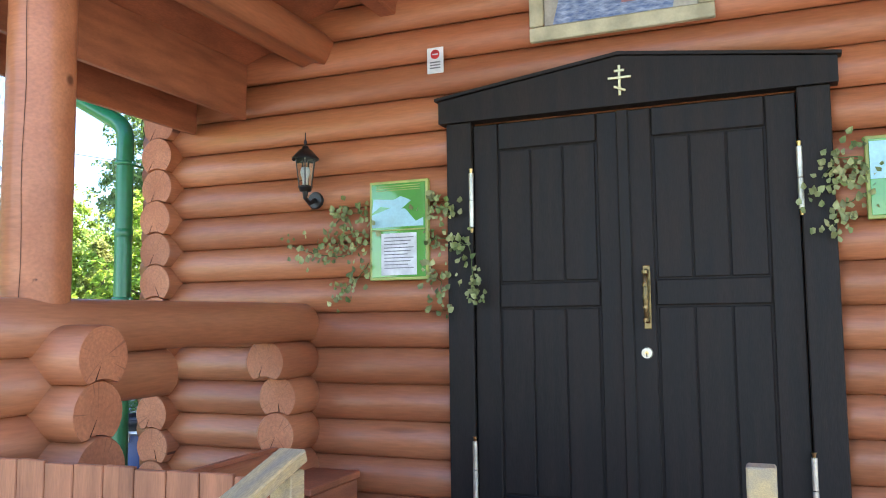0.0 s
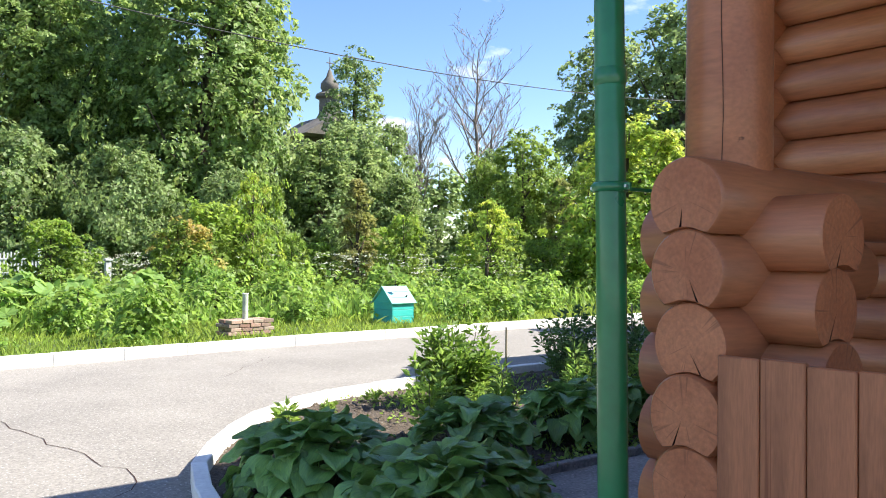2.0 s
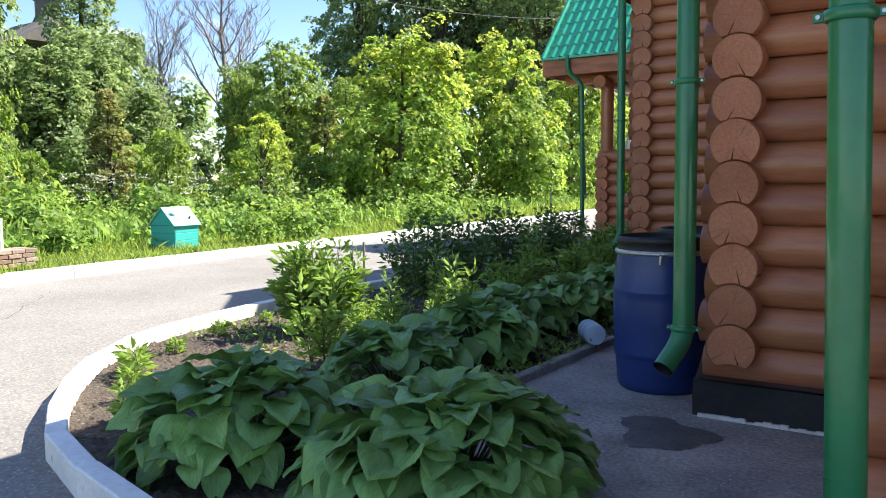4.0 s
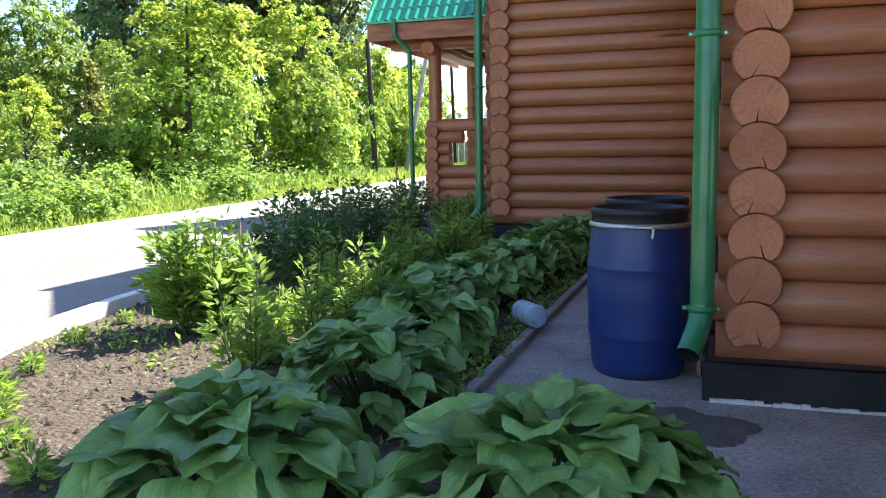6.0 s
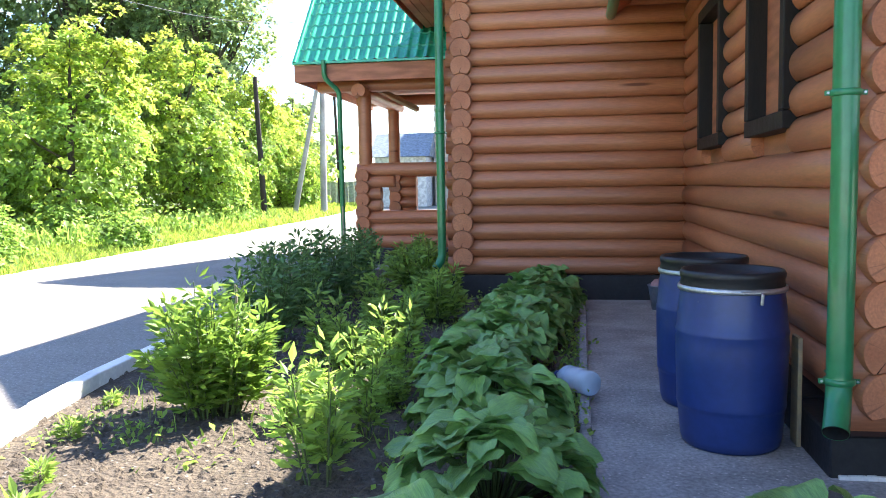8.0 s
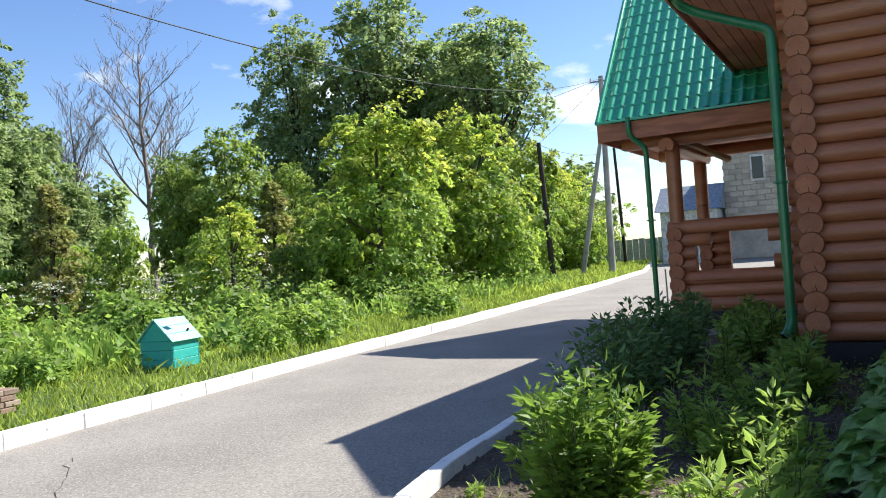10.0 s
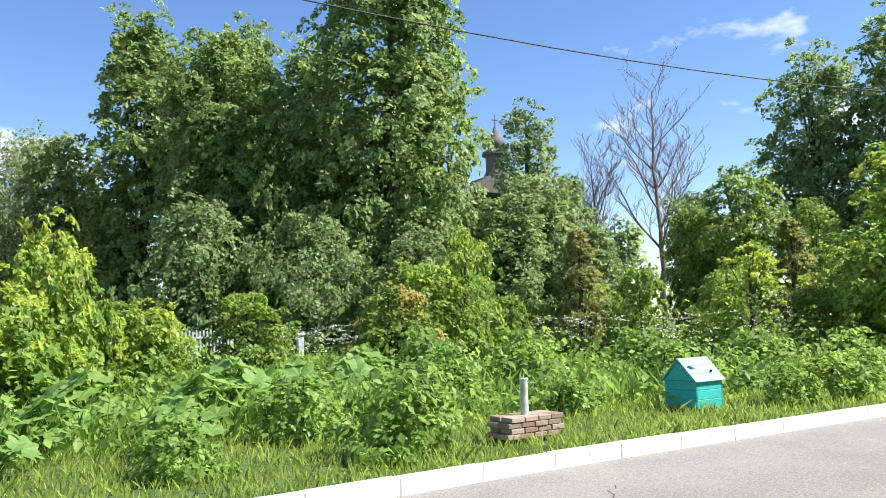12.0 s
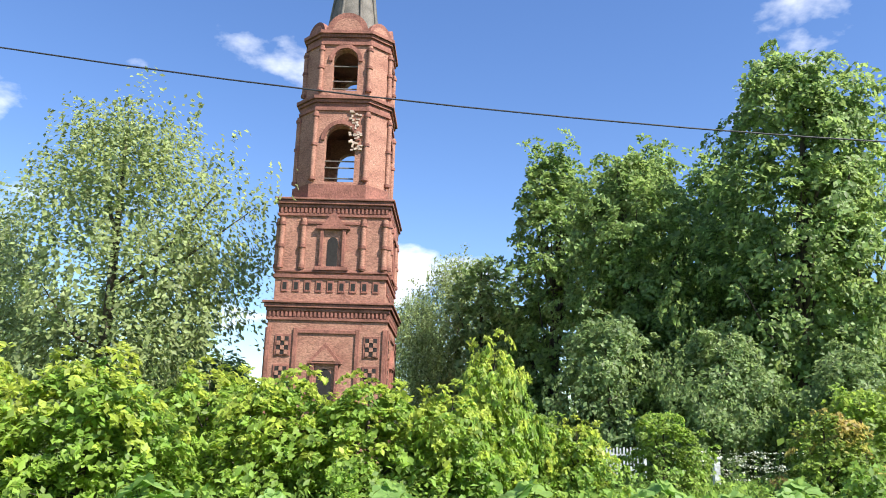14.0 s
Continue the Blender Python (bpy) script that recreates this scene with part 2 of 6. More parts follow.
BRICK = mat("red_brick", (0.34, 0.20, 0.15), 0.85, var=0.25, scale=2, fine=30, bump=0.5, second=(0.30, 0.24, 0.19), objvar=0.3)
TOWERBRICK = mat("tower_brick", (0.35, 0.178, 0.122), 0.9, var=0.45, scale=0.5, fine=5.5, bump=0.6, bump_dist=0.05, second=(0.26, 0.120, 0.083), stretch=(1, 1, 2.2))
TOWERTRIM = mat("tower_trim_brick", (0.27, 0.112, 0.08), 0.9, var=0.35, scale=0.8, fine=7, bump=0.6, bump_dist=0.05)
LIMESTONE = mat("exposed_pale_masonry", (0.55, 0.42, 0.33), 0.9, var=0.4, scale=1.5, fine=4, bump=0.7, bump_dist=0.06)
# Near-black that paints shade inside openings and recesses; also the kennel knob's colour.
DARK = mat("painted_shade_and_knob", (0.02, 0.017, 0.015), 0.9)
OLDWOOD = mat("grey_old_timber", (0.155, 0.14, 0.118), 0.85, var=0.3, scale=1, fine=10, bump=0.4)
POLEWOOD = mat("tarred_pole_wood", (0.045, 0.032, 0.024), 0.85, var=0.3, scale=2, fine=20, stretch=(4, 4, 0.5))
POLECONC = mat("pole_concrete", (0.42, 0.40, 0.37), 0.9, var=0.15, scale=1, fine=15)
BARK = mat("bark", (0.085, 0.065, 0.048), 0.95, var=0.4, scale=2, fine=14, bump=0.8, bump_dist=0.03, stretch=(3, 3, 0.7))
DEADWOOD = mat("dead_bark", (0.24, 0.20, 0.17), 0.9, var=0.3, scale=2, fine=14, bump=0.5, second=(0.16, 0.13, 0.11))
CABLE = mat("cable_black", (0.02, 0.02, 0.022), 0.6)
HOUSEWALL = mat("pale_stone_blocks", (0.55, 0.49, 0.40), 0.9, var=0.15, scale=0.6, fine=4, bump=0.3)
GREYROOF = mat("blue_grey_sheet_roof", (0.26, 0.31, 0.38), 0.5, var=0.1)
FENCEGREY = mat("grey_fence_paint", (0.55, 0.57, 0.58), 0.6, var=0.1)


def leafmat(name, a, b, isl=0.45, trans=0.5, rough=0.5, scale=0.5):
    return mat(name, a, rough, var=0.12, scale=scale, fine=4, bump=0.0, second=b, island=isl, trans=trans, spec=0.35)


L_LINDEN = leafmat("linden_leaf", (0.230, 0.325, 0.100), (0.165, 0.255, 0.080))
L_DARK = leafmat("dark_leaf", (0.235, 0.320, 0.120), (0.170, 0.250, 0.095))
L_MAPLE = leafmat("maple_leaf", (0.270, 0.385, 0.062), (0.170, 0.290, 0.050))
L_BUSH = leafmat("shrub_leaf", (0.230, 0.325, 0.064), (0.155, 0.245, 0.050))
L_YOUNG = leafmat("maple_young_leaf", (0.37, 0.44, 0.075), (0.30, 0.39, 0.060))
L_RUSTY = leafmat("rusty_young_leaf", (0.40, 0.27, 0.10), (0.34, 0.34, 0.08))
L_BIRCH = leafmat("birch_leaf", (0.29, 0.345, 0.145), (0.23, 0.29, 0.115))
L_OLIVE = leafmat("olive_leaf", (0.27, 0.265, 0.095), (0.21, 0.245, 0.075))
L_WEED = leafmat("weed_leaf", (0.235, 0.360, 0.072), (0.165, 0.285, 0.056))
L_HOG = leafmat("hogweed_leaf", (0.235, 0.370, 0.105), (0.175, 0.305, 0.082))
L_GRASS = leafmat("grass_blade", (0.275, 0.365, 0.062), (0.205, 0.300, 0.052), isl=0.45)
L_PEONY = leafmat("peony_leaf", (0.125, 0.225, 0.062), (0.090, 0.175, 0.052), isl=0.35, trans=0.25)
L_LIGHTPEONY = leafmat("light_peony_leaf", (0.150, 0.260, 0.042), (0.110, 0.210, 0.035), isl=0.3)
L_HOSTA = mat("hosta_leaf", (0.205, 0.365, 0.088), 0.32, var=0.2, scale=3, fine=9, bump=0.4, bump_dist=0.01, second=(0.145, 0.285, 0.076),
              stretch=(1, 9, 1), objvar=0.28, trans=0.18)
L_IVY = leafmat("artificial_ivy_leaf", (0.12, 0.18, 0.05), (0.36, 0.37, 0.17), isl=0.4, trans=0.1, scale=8)
UMBEL = mat("white_flower", (0.58, 0.60, 0.46), 0.8, var=0.1, island=0.2, bump=0.0)
STEM = mat("plant_stem", (0.10, 0.14, 0.04), 0.7)
DRYSTALK = mat("dry_stalk", (0.42, 0.36, 0.24), 0.8)


def glass(name, tint=(0.9, 0.95, 0.95), rough=0.03):
    m = bpy.data.materials.new(name)
    m.use_nodes = True
    p = m.node_tree.nodes["Principled BSDF"]
    p.inputs["Base Color"].default_value = (*tint, 1)
    p.inputs["Transmission Weight"].default_value, p.inputs["Roughness"].default_value, p.inputs["IOR"].default_value = 1.0, rough, 1.35
    return m


GLASS = glass("clear_glass")
BOTTLE = glass("clear_plastic", (0.72, 0.86, 0.98), 0.25)
BOTTLE.node_tree.nodes["Principled BSDF"].inputs["Transmission Weight"].default_value = 0.55
DARKGLASS = mat("dark_window_glass", (0.012, 0.014, 0.016), 0.05, var=0.02, bump=0.0)


# ---------------------------------------------------------------- mesh tools
class Mesh:
    """Collects vertices and faces with material slots, then becomes one mesh."""

    def __init__(self):
        self.v, self.f, self.m, self.s, self.mats = [], [], [], [], []

    def slot(self, material):
        if material not in self.mats:
            self.mats.append(material)
        return self.mats.index(material)

    def add(self, verts, faces, material, smooth=False):
        k, s = len(self.v), self.slot(material)
        self.v.extend([tuple(p) for p in verts])
        for f in faces:
            self.f.append(tuple(i + k for i in f)); self.m.append(s); self.s.append(smooth)
        return self

    def box(self, a, b, material, bevel=0.0, turn=None):
        (x0, y0, z0), (x1, y1, z1) = [min(p, q) for p, q in zip(a, b)], [max(p, q) for p, q in zip(a, b)]
        c = min(bevel, (x1 - x0) * 0.45, (y1 - y0) * 0.45, (z1 - z0) * 0.45)
        if c <= 0:
            v = [(x, y, z) for z in (z0, z1) for y in (y0, y1) for x in (x0, x1)]
            f = [(0, 2, 3, 1), (4, 5, 7, 6), (0, 1, 5, 4), (2, 6, 7, 3), (0, 4, 6, 2), (1, 3, 7, 5)]
        else:
            v, ix = [], {}
            for z, dz in ((z0, 1), (z1, -1)):
                for y, dy in ((y0, 1), (y1, -1)):
                    for x, dx in ((x0, 1), (x1, -1)):
                        for axis in range(3):
                            p = [x + dx * c, y + dy * c, z + dz * c]
                            p[axis] = (x, y, z)[axis]
                            ix[(dx, dy, dz, axis)] = len(v)
                            v.append(tuple(p))
            f = []
            for axis in range(3):
                o = [i for i in range(3) if i != axis]
                for sgn in (1, -1):
                    loop = []
                    for su, sv in ((1, 1), (-1, 1), (-1, -1), (1, -1)):
                        key = [0, 0, 0]; key[axis], key[o[0]], key[o[1]] = sgn, su, sv
                        loop.append(ix[(*key, axis)])
                    f.append(tuple(loop))
                for su in (1, -1):
                    for sv in (1, -1):
                        k1, k2 = [0, 0, 0], [0, 0, 0]
                        k1[axis], k2[axis] = 1, -1
                        for k in (k1, k2):
                            k[o[0]], k[o[1]] = su, sv
                        f.append((ix[(*k1, o[0])], ix[(*k2, o[0])], ix[(*k2, o[1])], ix[(*k1, o[1])]))
            for dx in (1, -1):
                for dy in (1, -1):
                    for dz in (1, -1):
                        f.append(tuple(ix[(dx, dy, dz, a)] for a in range(3)))
        if turn is not None:
            v = [tuple(turn @ Vector(p)) for p in v]
        return self.add(v, f, material)

    def tube(self, pts, radii, material, sides=8, caps=True, smooth=True):
        pts = [Vector(p) for p in pts]
        if not isinstance(radii, (list, tuple)):
            radii = [radii] * len(pts)
        verts, faces, side = [], [], None
        for i, p in enumerate(pts):
            d = (pts[min(i + 1, len(pts) - 1)] - pts[max(i - 1, 0)]).normalized()
            if side is None:
                side = d.orthogonal().normalized()
            side = (side - d * side.dot(d)).normalized()
            up = d.cross(side)
            for k in range(sides):
                a = 2 * math.pi * k / sides
                verts.append(p + (side * math.cos(a) + up * math.sin(a)) * radii[i])
        for i in range(len(pts) - 1):
            for k in range(sides):
                j = (k + 1) % sides
                faces.append((i * sides + k, i * sides + j, (i + 1) * sides + j, (i + 1) * sides + k))
        self.add(verts, faces, material, smooth)
        if caps:
            n = (len(pts) - 1) * sides
            self.add(verts[:sides], [tuple(range(sides - 1, -1, -1))], material)
            self.add(verts[n:], [tuple(range(sides))], material)
        return self

    def lathe(self, profile, material, sides=32, at=(0, 0, 0), smooth=True):
        verts, faces = [], []
        for r, z in profile:
            for k in range(sides):
                a = 2 * math.pi * k / sides
                verts.append((at[0] + r * math.cos(a), at[1] + r * math.sin(a), at[2] + z))
        for i in range(len(profile) - 1):
            for k in range(sides):
                j = (k + 1) % sides
                faces.append((i * sides + k, i * sides + j, (i + 1) * sides + j, (i + 1) * sides + k))
        return self.add(verts, faces, material, smooth)

    def prism(self, outline, lo, hi, material, axis=2):
        """A polygon pushed along an axis; the outline's two coordinates are the other axes in order."""
        n = len(outline)

        def place(p, h):
            q = list(p); q.insert(axis, h); return tuple(q)
        v = [place(p, lo) for p in outline] + [place(p, hi) for p in outline]
        f = [tuple(range(n - 1, -1, -1)), tuple(range(n, 2 * n))]
        f += [(i, (i + 1) % n, n + (i + 1) % n, n + i) for i in range(n)]
        return self.add(v, f, material)

    def data(self, name):
        me = bpy.data.meshes.new(name)
        me.from_pydata(self.v, [], self.f)
        for m in self.mats:
            me.materials.append(m)
        me.polygons.foreach_set("material_index", self.m)
        me.polygons.foreach_set("use_smooth", self.s)
        me.update()
        return me


def part(name, mesh, parent=None, label="", at=None):
    """One mesh object under a thing or a part; mesh is a Mesh or ready mesh data."""
    ob = new(name, mesh.data(name) if isinstance(mesh, Mesh) else mesh)
    if parent is not None:
        ob.parent = parent
    if at is not None:
        ob.matrix_basis = at
    if label:
        ob["label"] = label
    return ob


def thing(name, label, category, at=(0, 0, 0), turn=0.0, group="", kind=""):
    ob = new(name)
    ob.empty_display_size = 0.1
    ob.matrix_basis = pose(*at, 0, 0, turn)
    return tagged(ob, label, category, group, kind)


def bx(a, b, material, bevel=0.006, turn=None):
    return Mesh().box(a, b, material, bevel, turn)


# ---------------------------------------------------------------- ground and road
def sheet(outline, z, material, name, label, category, kind="structure"):
    m = Mesh()
    m.add([(x, y, z) for x, y in outline], [tuple(range(len(outline)))], material)
    return tagged(part(name, m), label, category, kind=kind)


sheet([(-900, -900), (900, -900), (900, 900), (-900, 900)], -0.02, GRASSGROUND, "ground", "grassy ground reaching out to the horizon", "ground")
FAR = [(-12.6, -30), (-13.2, -10), (-13.6, 0), (-13.85, 3), (-14.25, 6), (-14.5, 9), (-14.75, 12), (-14.95, 16), (-15.4, 22), (-16.1, 31), (-17.5, 44), (-21, 60)]
sheet(FAR + [(40, 60), (40, -30)], 0.0, ASPHALT, "road", "worn light grey asphalt driveway with fine cracks", "road")
crack = Mesh()
rng = random.Random(3)
for start, end in (((-10.6, 1.6), (-7.4, 2.2)), ((-7.4, 2.2), (-5.4, 1.0)), ((-11.5, 4.5), (-13.2, 6.0))):
    last = None
    for i in range(15):
        t = i / 14
        x = start[0] + (end[0] - start[0]) * t + rng.uniform(-0.05, 0.05)
        y = start[1] + (end[1] - start[1]) * t + rng.uniform(-0.05, 0.05)
        w = rng.uniform(0.004, 0.010)
        if last:
            crack.add([(*last[:2], 0.004), (last[0], last[1] + last[2], 0.004), (x, y + w, 0.004), (x, y, 0.004)], [(0, 3, 2, 1)], CRACK)
        last = (x, y, w)
tagged(part("road_crack", crack), "thin dark cracks in the asphalt", "crack", kind="structure")


def kerb_run(points, name, label, width, height, step):
    """Kerb stones set end to end along a line, each a stone of its own."""
    holder = tagged(part(name, Mesh().box((0, 0, -0.06), (0.02, 0.02, -0.05), KERB)), label, "kerb", kind="structure")
    pts, rest = [Vector((*p, 0)) for p in points], 0.0
    line = []
    for a, b in zip(pts, pts[1:]):
        n = max(1, round((b - a).length / step))
        line += [a.lerp(b, i / n) for i in range(n)]
    line.append(pts[-1])
    rnd = random.Random(7)
    for a, b in zip(line, line[1:]):
        d = (b - a)
        yaw = math.atan2(d.y, d.x)
        m = bx((0.0015, -width / 2, -0.05), (d.length - 0.0015, width / 2, height), KERB, 0.008)
        part("kerb_stone", m, holder, at=Matrix.Translation((a.x, a.y, rnd.uniform(-0.008, 0.008))) @ Matrix.Rotation(yaw + rnd.uniform(-0.006, 0.006), 4, "Z"))
    return holder


kerb_run([(x - 0.08, y) for x, y in FAR], "kerb_far", "whitewashed concrete kerb along the far edge of the road", 0.16, 0.17, 1.0)
NEAR = [(-4.5, 1.95), (-5.5, 2.10), (-6.4, 2.30), (-7.0, 2.50), (-7.5, 2.80), (-7.95, 3.14), (-8.45, 3.62), (-8.85, 4.18), (-9.08, 4.75), (-9.2, 5.35), (-9.34, 6.2), (-9.44, 7.5), (-9.5, 10), (-9.65, 14), (-9.7, 15.4)]
kerb_run(NEAR, "kerb_bed", "whitewashed kerb curving round the flower bed", 0.11, 0.15, 0.62)
bed = [(x + 0.02, y + 0.03) for x, y in NEAR] + [(-7.4, 15.4), (-5.72, 11.2), (-5.72, 3.7), (-4.5, 3.45)]
# soil with clods, as a rough grid clipped to the bed's outline
def inside(x, y, poly):
    hit = False
    for (x0, y0), (x1, y1) in zip(poly, poly[1:] + poly[:1]):
        if (y0 > y) != (y1 > y) and x < (x1 - x0) * (y - y0) / (y1 - y0) + x0:
            hit = not hit
    return hit


sheet(bed, 0.045, SOIL, "flower_bed", "dark garden soil of the flower bed", "soil")
clods = Mesh()
rng = random.Random(11)
for i in range(5200):
    x, y = rng.uniform(-9.6, -5.7), rng.uniform(2.2, 12)
    if not inside(x, y, bed):
        continue
    r = rng.uniform(0.012, 0.05) ** 1.0
    h = r * rng.uniform(0.4, 0.9)
    v = [(x + r * rng.uniform(0.6, 1.2) * math.cos(a), y + r * rng.uniform(0.6, 1.2) * math.sin(a), 0.045) for a in (0, 1.26, 2.5, 3.77, 5.0)]
    clods.add(v + [(x + rng.uniform(-.4, .4) * r, y + rng.uniform(-.4, .4) * r, 0.045 + h)], [(k, (k + 1) % 5, 5) for k in range(5)], SOIL, True)
tagged(part("soil_clods", clods), "loose clods of dry soil", "soil", kind="stuff")
sheet([(-5.66, 3.3), (-2.6, 3.3), (-2.6, 4.95), (-4.3, 4.95), (-4.3, 11.2), (-5.66, 11.2)], 0.03, CONCRETE, "pavement", "rough grey concrete path beside the log wall", "path")
rng = random.Random(17)
outline = []
for i in range(40):
    a = i * math.tau / 40
    r = 1.0 + 0.16 * math.sin(3 * a + 1) + 0.10 * math.sin(5 * a) + rng.uniform(-0.05, 0.05)
    outline.append((-4.50 + 0.25 * r * math.cos(a) - 0.06 * r * math.sin(a), 4.47 + 0.27 * r * math.sin(a)))
sheet(outline, 0.034, WETCONCRETE, "pavement_stain", "dark damp stain on concrete below the downpipe mouth", "stain")
sheet([(-4.45, 1.8), (-3.1, 1.8), (-3.1, 3.31), (-4.45, 3.31)], 0.026, CONCRETE, "pavement_apron", "rough grey concrete apron by the porch corner", "path")
edge = kerb_run([(-5.68, 3.6), (-5.68, 5.5), (-5.66, 7.5), (-5.63, 9.5), (-5.62, 11.1)], "path_edging", "low narrow concrete edging between path and bed", 0.07, 0.09, 1.0)
for ch in edge.children:
    ch.data.materials[0] = CONCRETE
sheet([(-7.2, 15.5), (-9.7, 15.5), (-9.7, 14.6), (-7.2, 14.6)], 0.05, CONCRETE, "pavement_wing", "grey concrete strip along the porch plinth", "path")

# ---------------------------------------------------------------- log building
R, COURSE = 0.135, 0.225
LOGDATA = {}


def log_data(length, seed=0):
    """A round log along +x with a scribed hollow below, chamfered ends and a drying split in each end."""
    key = (round(length, 2), seed)
    if key in LOGDATA:
        return LOGDATA[key]
    rnd = random.Random(hash(key) % 9999)
    n, m = 28, Mesh()
    prof = []
    for k in range(n):
        a = 2 * math.pi * k / n + math.pi / 2
        y, z = R * math.cos(a), R * math.sin(a)
        if z < 0 and y * y + (z + COURSE) ** 2 < (R + 0.003) ** 2:
            z = -COURSE + math.sqrt((R + 0.003) ** 2 - y * y)
        prof.append((y, z))
    xs = [0, 0.008] + [length * t for t in (0.25, 0.5, 0.75) if length > 1.5] + [length - 0.008, length]
    rings, faces = [], []
    for i, x in enumerate(xs):
        k = 0.955 if i in (0, len(xs) - 1) else 1 + rnd.uniform(-0.012, 0.012)
        dy = rnd.uniform(-0.004, 0.004)
        rings += [(x, y * k + dy, z * k) for y, z in prof]
    for i in range(len(xs) - 1):
        for k in range(n):
            j = (k + 1) % n
            faces.append((i * n + k, (i + 1) * n + k, (i + 1) * n + j, i * n + j))
    m.add(rings, faces, LOG, True)
    for x, base, flip in ((0.0, 0, False), (length, (len(xs) - 1) * n, True)):
        ring = rings[base:base + n]
        c = (x, rnd.uniform(-.012, .012), rnd.uniform(-.01, .02))
        kc = n // 2 + rnd.choice((-2, -1, 0, 1, 1, 2))
        into = 0.05 if not flip else -0.05
        verts = ring + [c]
        caps = [(k, (k + 1) % n, n) if not flip else ((k + 1) % n, k, n) for k in range(n) if k != kc]
        a, b = Vector(ring[kc]), Vector(ring[(kc + 1) % n])
        mid = (a + b) / 2
        a2, b2 = mid.lerp(a, 0.30), mid.lerp(b, 0.30)
        tip = Vector(c).lerp(mid, 0.12)
        verts += [tuple(a2), tuple(b2), tuple(tip), (mid.x + into, mid.y, mid.z), (tip.x + into, tip.y, tip.z)]
        A, Bv, T, D, E2 = range(n + 1, n + 6)
        extra = [(kc, A, T, n), (B1 := (kc + 1) % n, n, T, Bv)]
        caps += extra if not flip else [tuple(reversed(f)) for f in extra]
        m.add(verts, caps, LOGEND)
        m.add(verts, [(A, D, E2, T), (Bv, T, E2, D)], CRACK)
    LOGDATA[key] = m.data("log")
    return LOGDATA[key]


def log(parent, start, length, axis, seed=0):
    """One log as a piece of a wall; axis x or y."""
    turn = Matrix.Identity(4) if axis == "x" else Matrix.Rotation(math.pi / 2, 4, "Z")
    return part("log", log_data(length, seed), parent, at=Matrix.Translation(start) @ turn)


def wall_core(name, a, b, label):
    return tagged(part(name, Mesh().box(a, b, BOARD)), label, "wall", kind="structure")


LOGWALL = "wall of reddish-brown stained round logs"
# front wall with the church door
ZF, ZB = 0.348, 0.461
AX_F, AX_B = 5.0, -4.24
DOOR_L, DOOR_R, DOOR_TOP = -1.98, 0.02, 2.93
front = wall_core("wall_front", (-4.2, 4.97, 0.2), (DOOR_L, 5.06, 4.6), LOGWALL)
for a, b in (((DOOR_R, 4.97, 0.2), (4.2, 5.06, 4.6)), ((DOOR_L, 4.97, DOOR_TOP + 0.1), (DOOR_R, 5.06, 4.6)), ((DOOR_L, 5.2, 0.2), (DOOR_R, 5.3, 3.1))):
    part("wall_core", Mesh().box(a, b, BOARD), front)
for k in range(19):
    z = ZF + COURSE * k
    x0 = -4.43 + random.Random(k).uniform(-0.02, 0.02)
    if z + R < DOOR_TOP + 0.14:
        log(front, (x0, AX_F, z), DOOR_L - x0 - 0.01, "x", k % 5)
        log(front, (DOOR_R + 0.01, AX_F, z), 4.2, "x", k % 4)
    else:
        log(front, (x0, AX_F, z), 8.7, "x", k % 5)
side = wall_core("wall_side", (-4.27, 5.07, 0.2), (-4.18, 11.2, 4.4), LOGWALL + " with two dark windows")
WIN = ((6.3, 7.35, 1.92, 3.25), (8.6, 9.75, 1.92, 3.25))
for k in range(18):
    z = ZB + COURSE * k
    spans = [(4.80 + random.Random(k + 40).uniform(-0.012, 0.012), 11.3)]
    if z + 0.11 > 1.92 and z - 0.11 < 3.25:
        spans = [(spans[0][0], 6.3), (7.35, 8.6), (9.75, 11.3)]
    for y0, y1 in spans:
        log(side, (AX_B, y0, z), y1 - y0, "y", k % 7)
for y0, y1, z0, z1 in WIN:
    win = thing("window_side", "dark-framed window set in the log wall", "window", ((-4.24), (y0 + y1) / 2, z0), kind="structure")
    w, h = y1 - y0, z1 - z0
    for n_, a, b in (("window_frame", (-0.17, -w / 2 - 0.06, -0.06), (0.1, w / 2 + 0.06, 0.06)), ("window_frame", (-0.17, -w / 2 - 0.06, h - 0.06), (0.1, w / 2 + 0.06, h + 0.06)),
                     ("window_frame", (-0.17, -w / 2 - 0.06, 0.065), (0.1, -w / 2 + 0.05, h - 0.065)), ("window_frame", (-0.17, w / 2 - 0.05, 0.065), (0.1, w / 2 + 0.06, h - 0.065)),
                     ("mullion", (-0.05, -0.03, 0.065), (0.05, 0.03, h - 0.065))):
        part(n_, bx(a, b, DOOR), win)
    part("pane", bx((-0.01, -w / 2 + 0.05, 0.06), (0.01, w / 2 - 0.05, h - 0.06), DARKGLASS, 0), win)
# wing beyond the yard corner
ZC, AX_C, AX_W = 0.46, 11.31, -7.157
wing = wall_core("wall_wing", (-7.12, 11.28, 0.2), (-4.2, 11.36, 4.7), LOGWALL)
for k in range(26):
    z = ZC + COURSE * k
    x0 = -7.36 + random.Random(k + 80).uniform(-0.015, 0.015)
    x1 = -4.25
    if z > 4.9:
        half = (6.25 - z) / 0.8
        if half < 0.5:
            break
        x0, x1 = max(x0, -6.2 - half), min(x1, -6.2 + half)
    log(wing, (x0, AX_C, z), x1 - x0, "x", k % 5)
west = wall_core("wall_wing_west", (-7.2, 11.37, 0.2), (-7.11, 20.5, 4.6), LOGWALL)
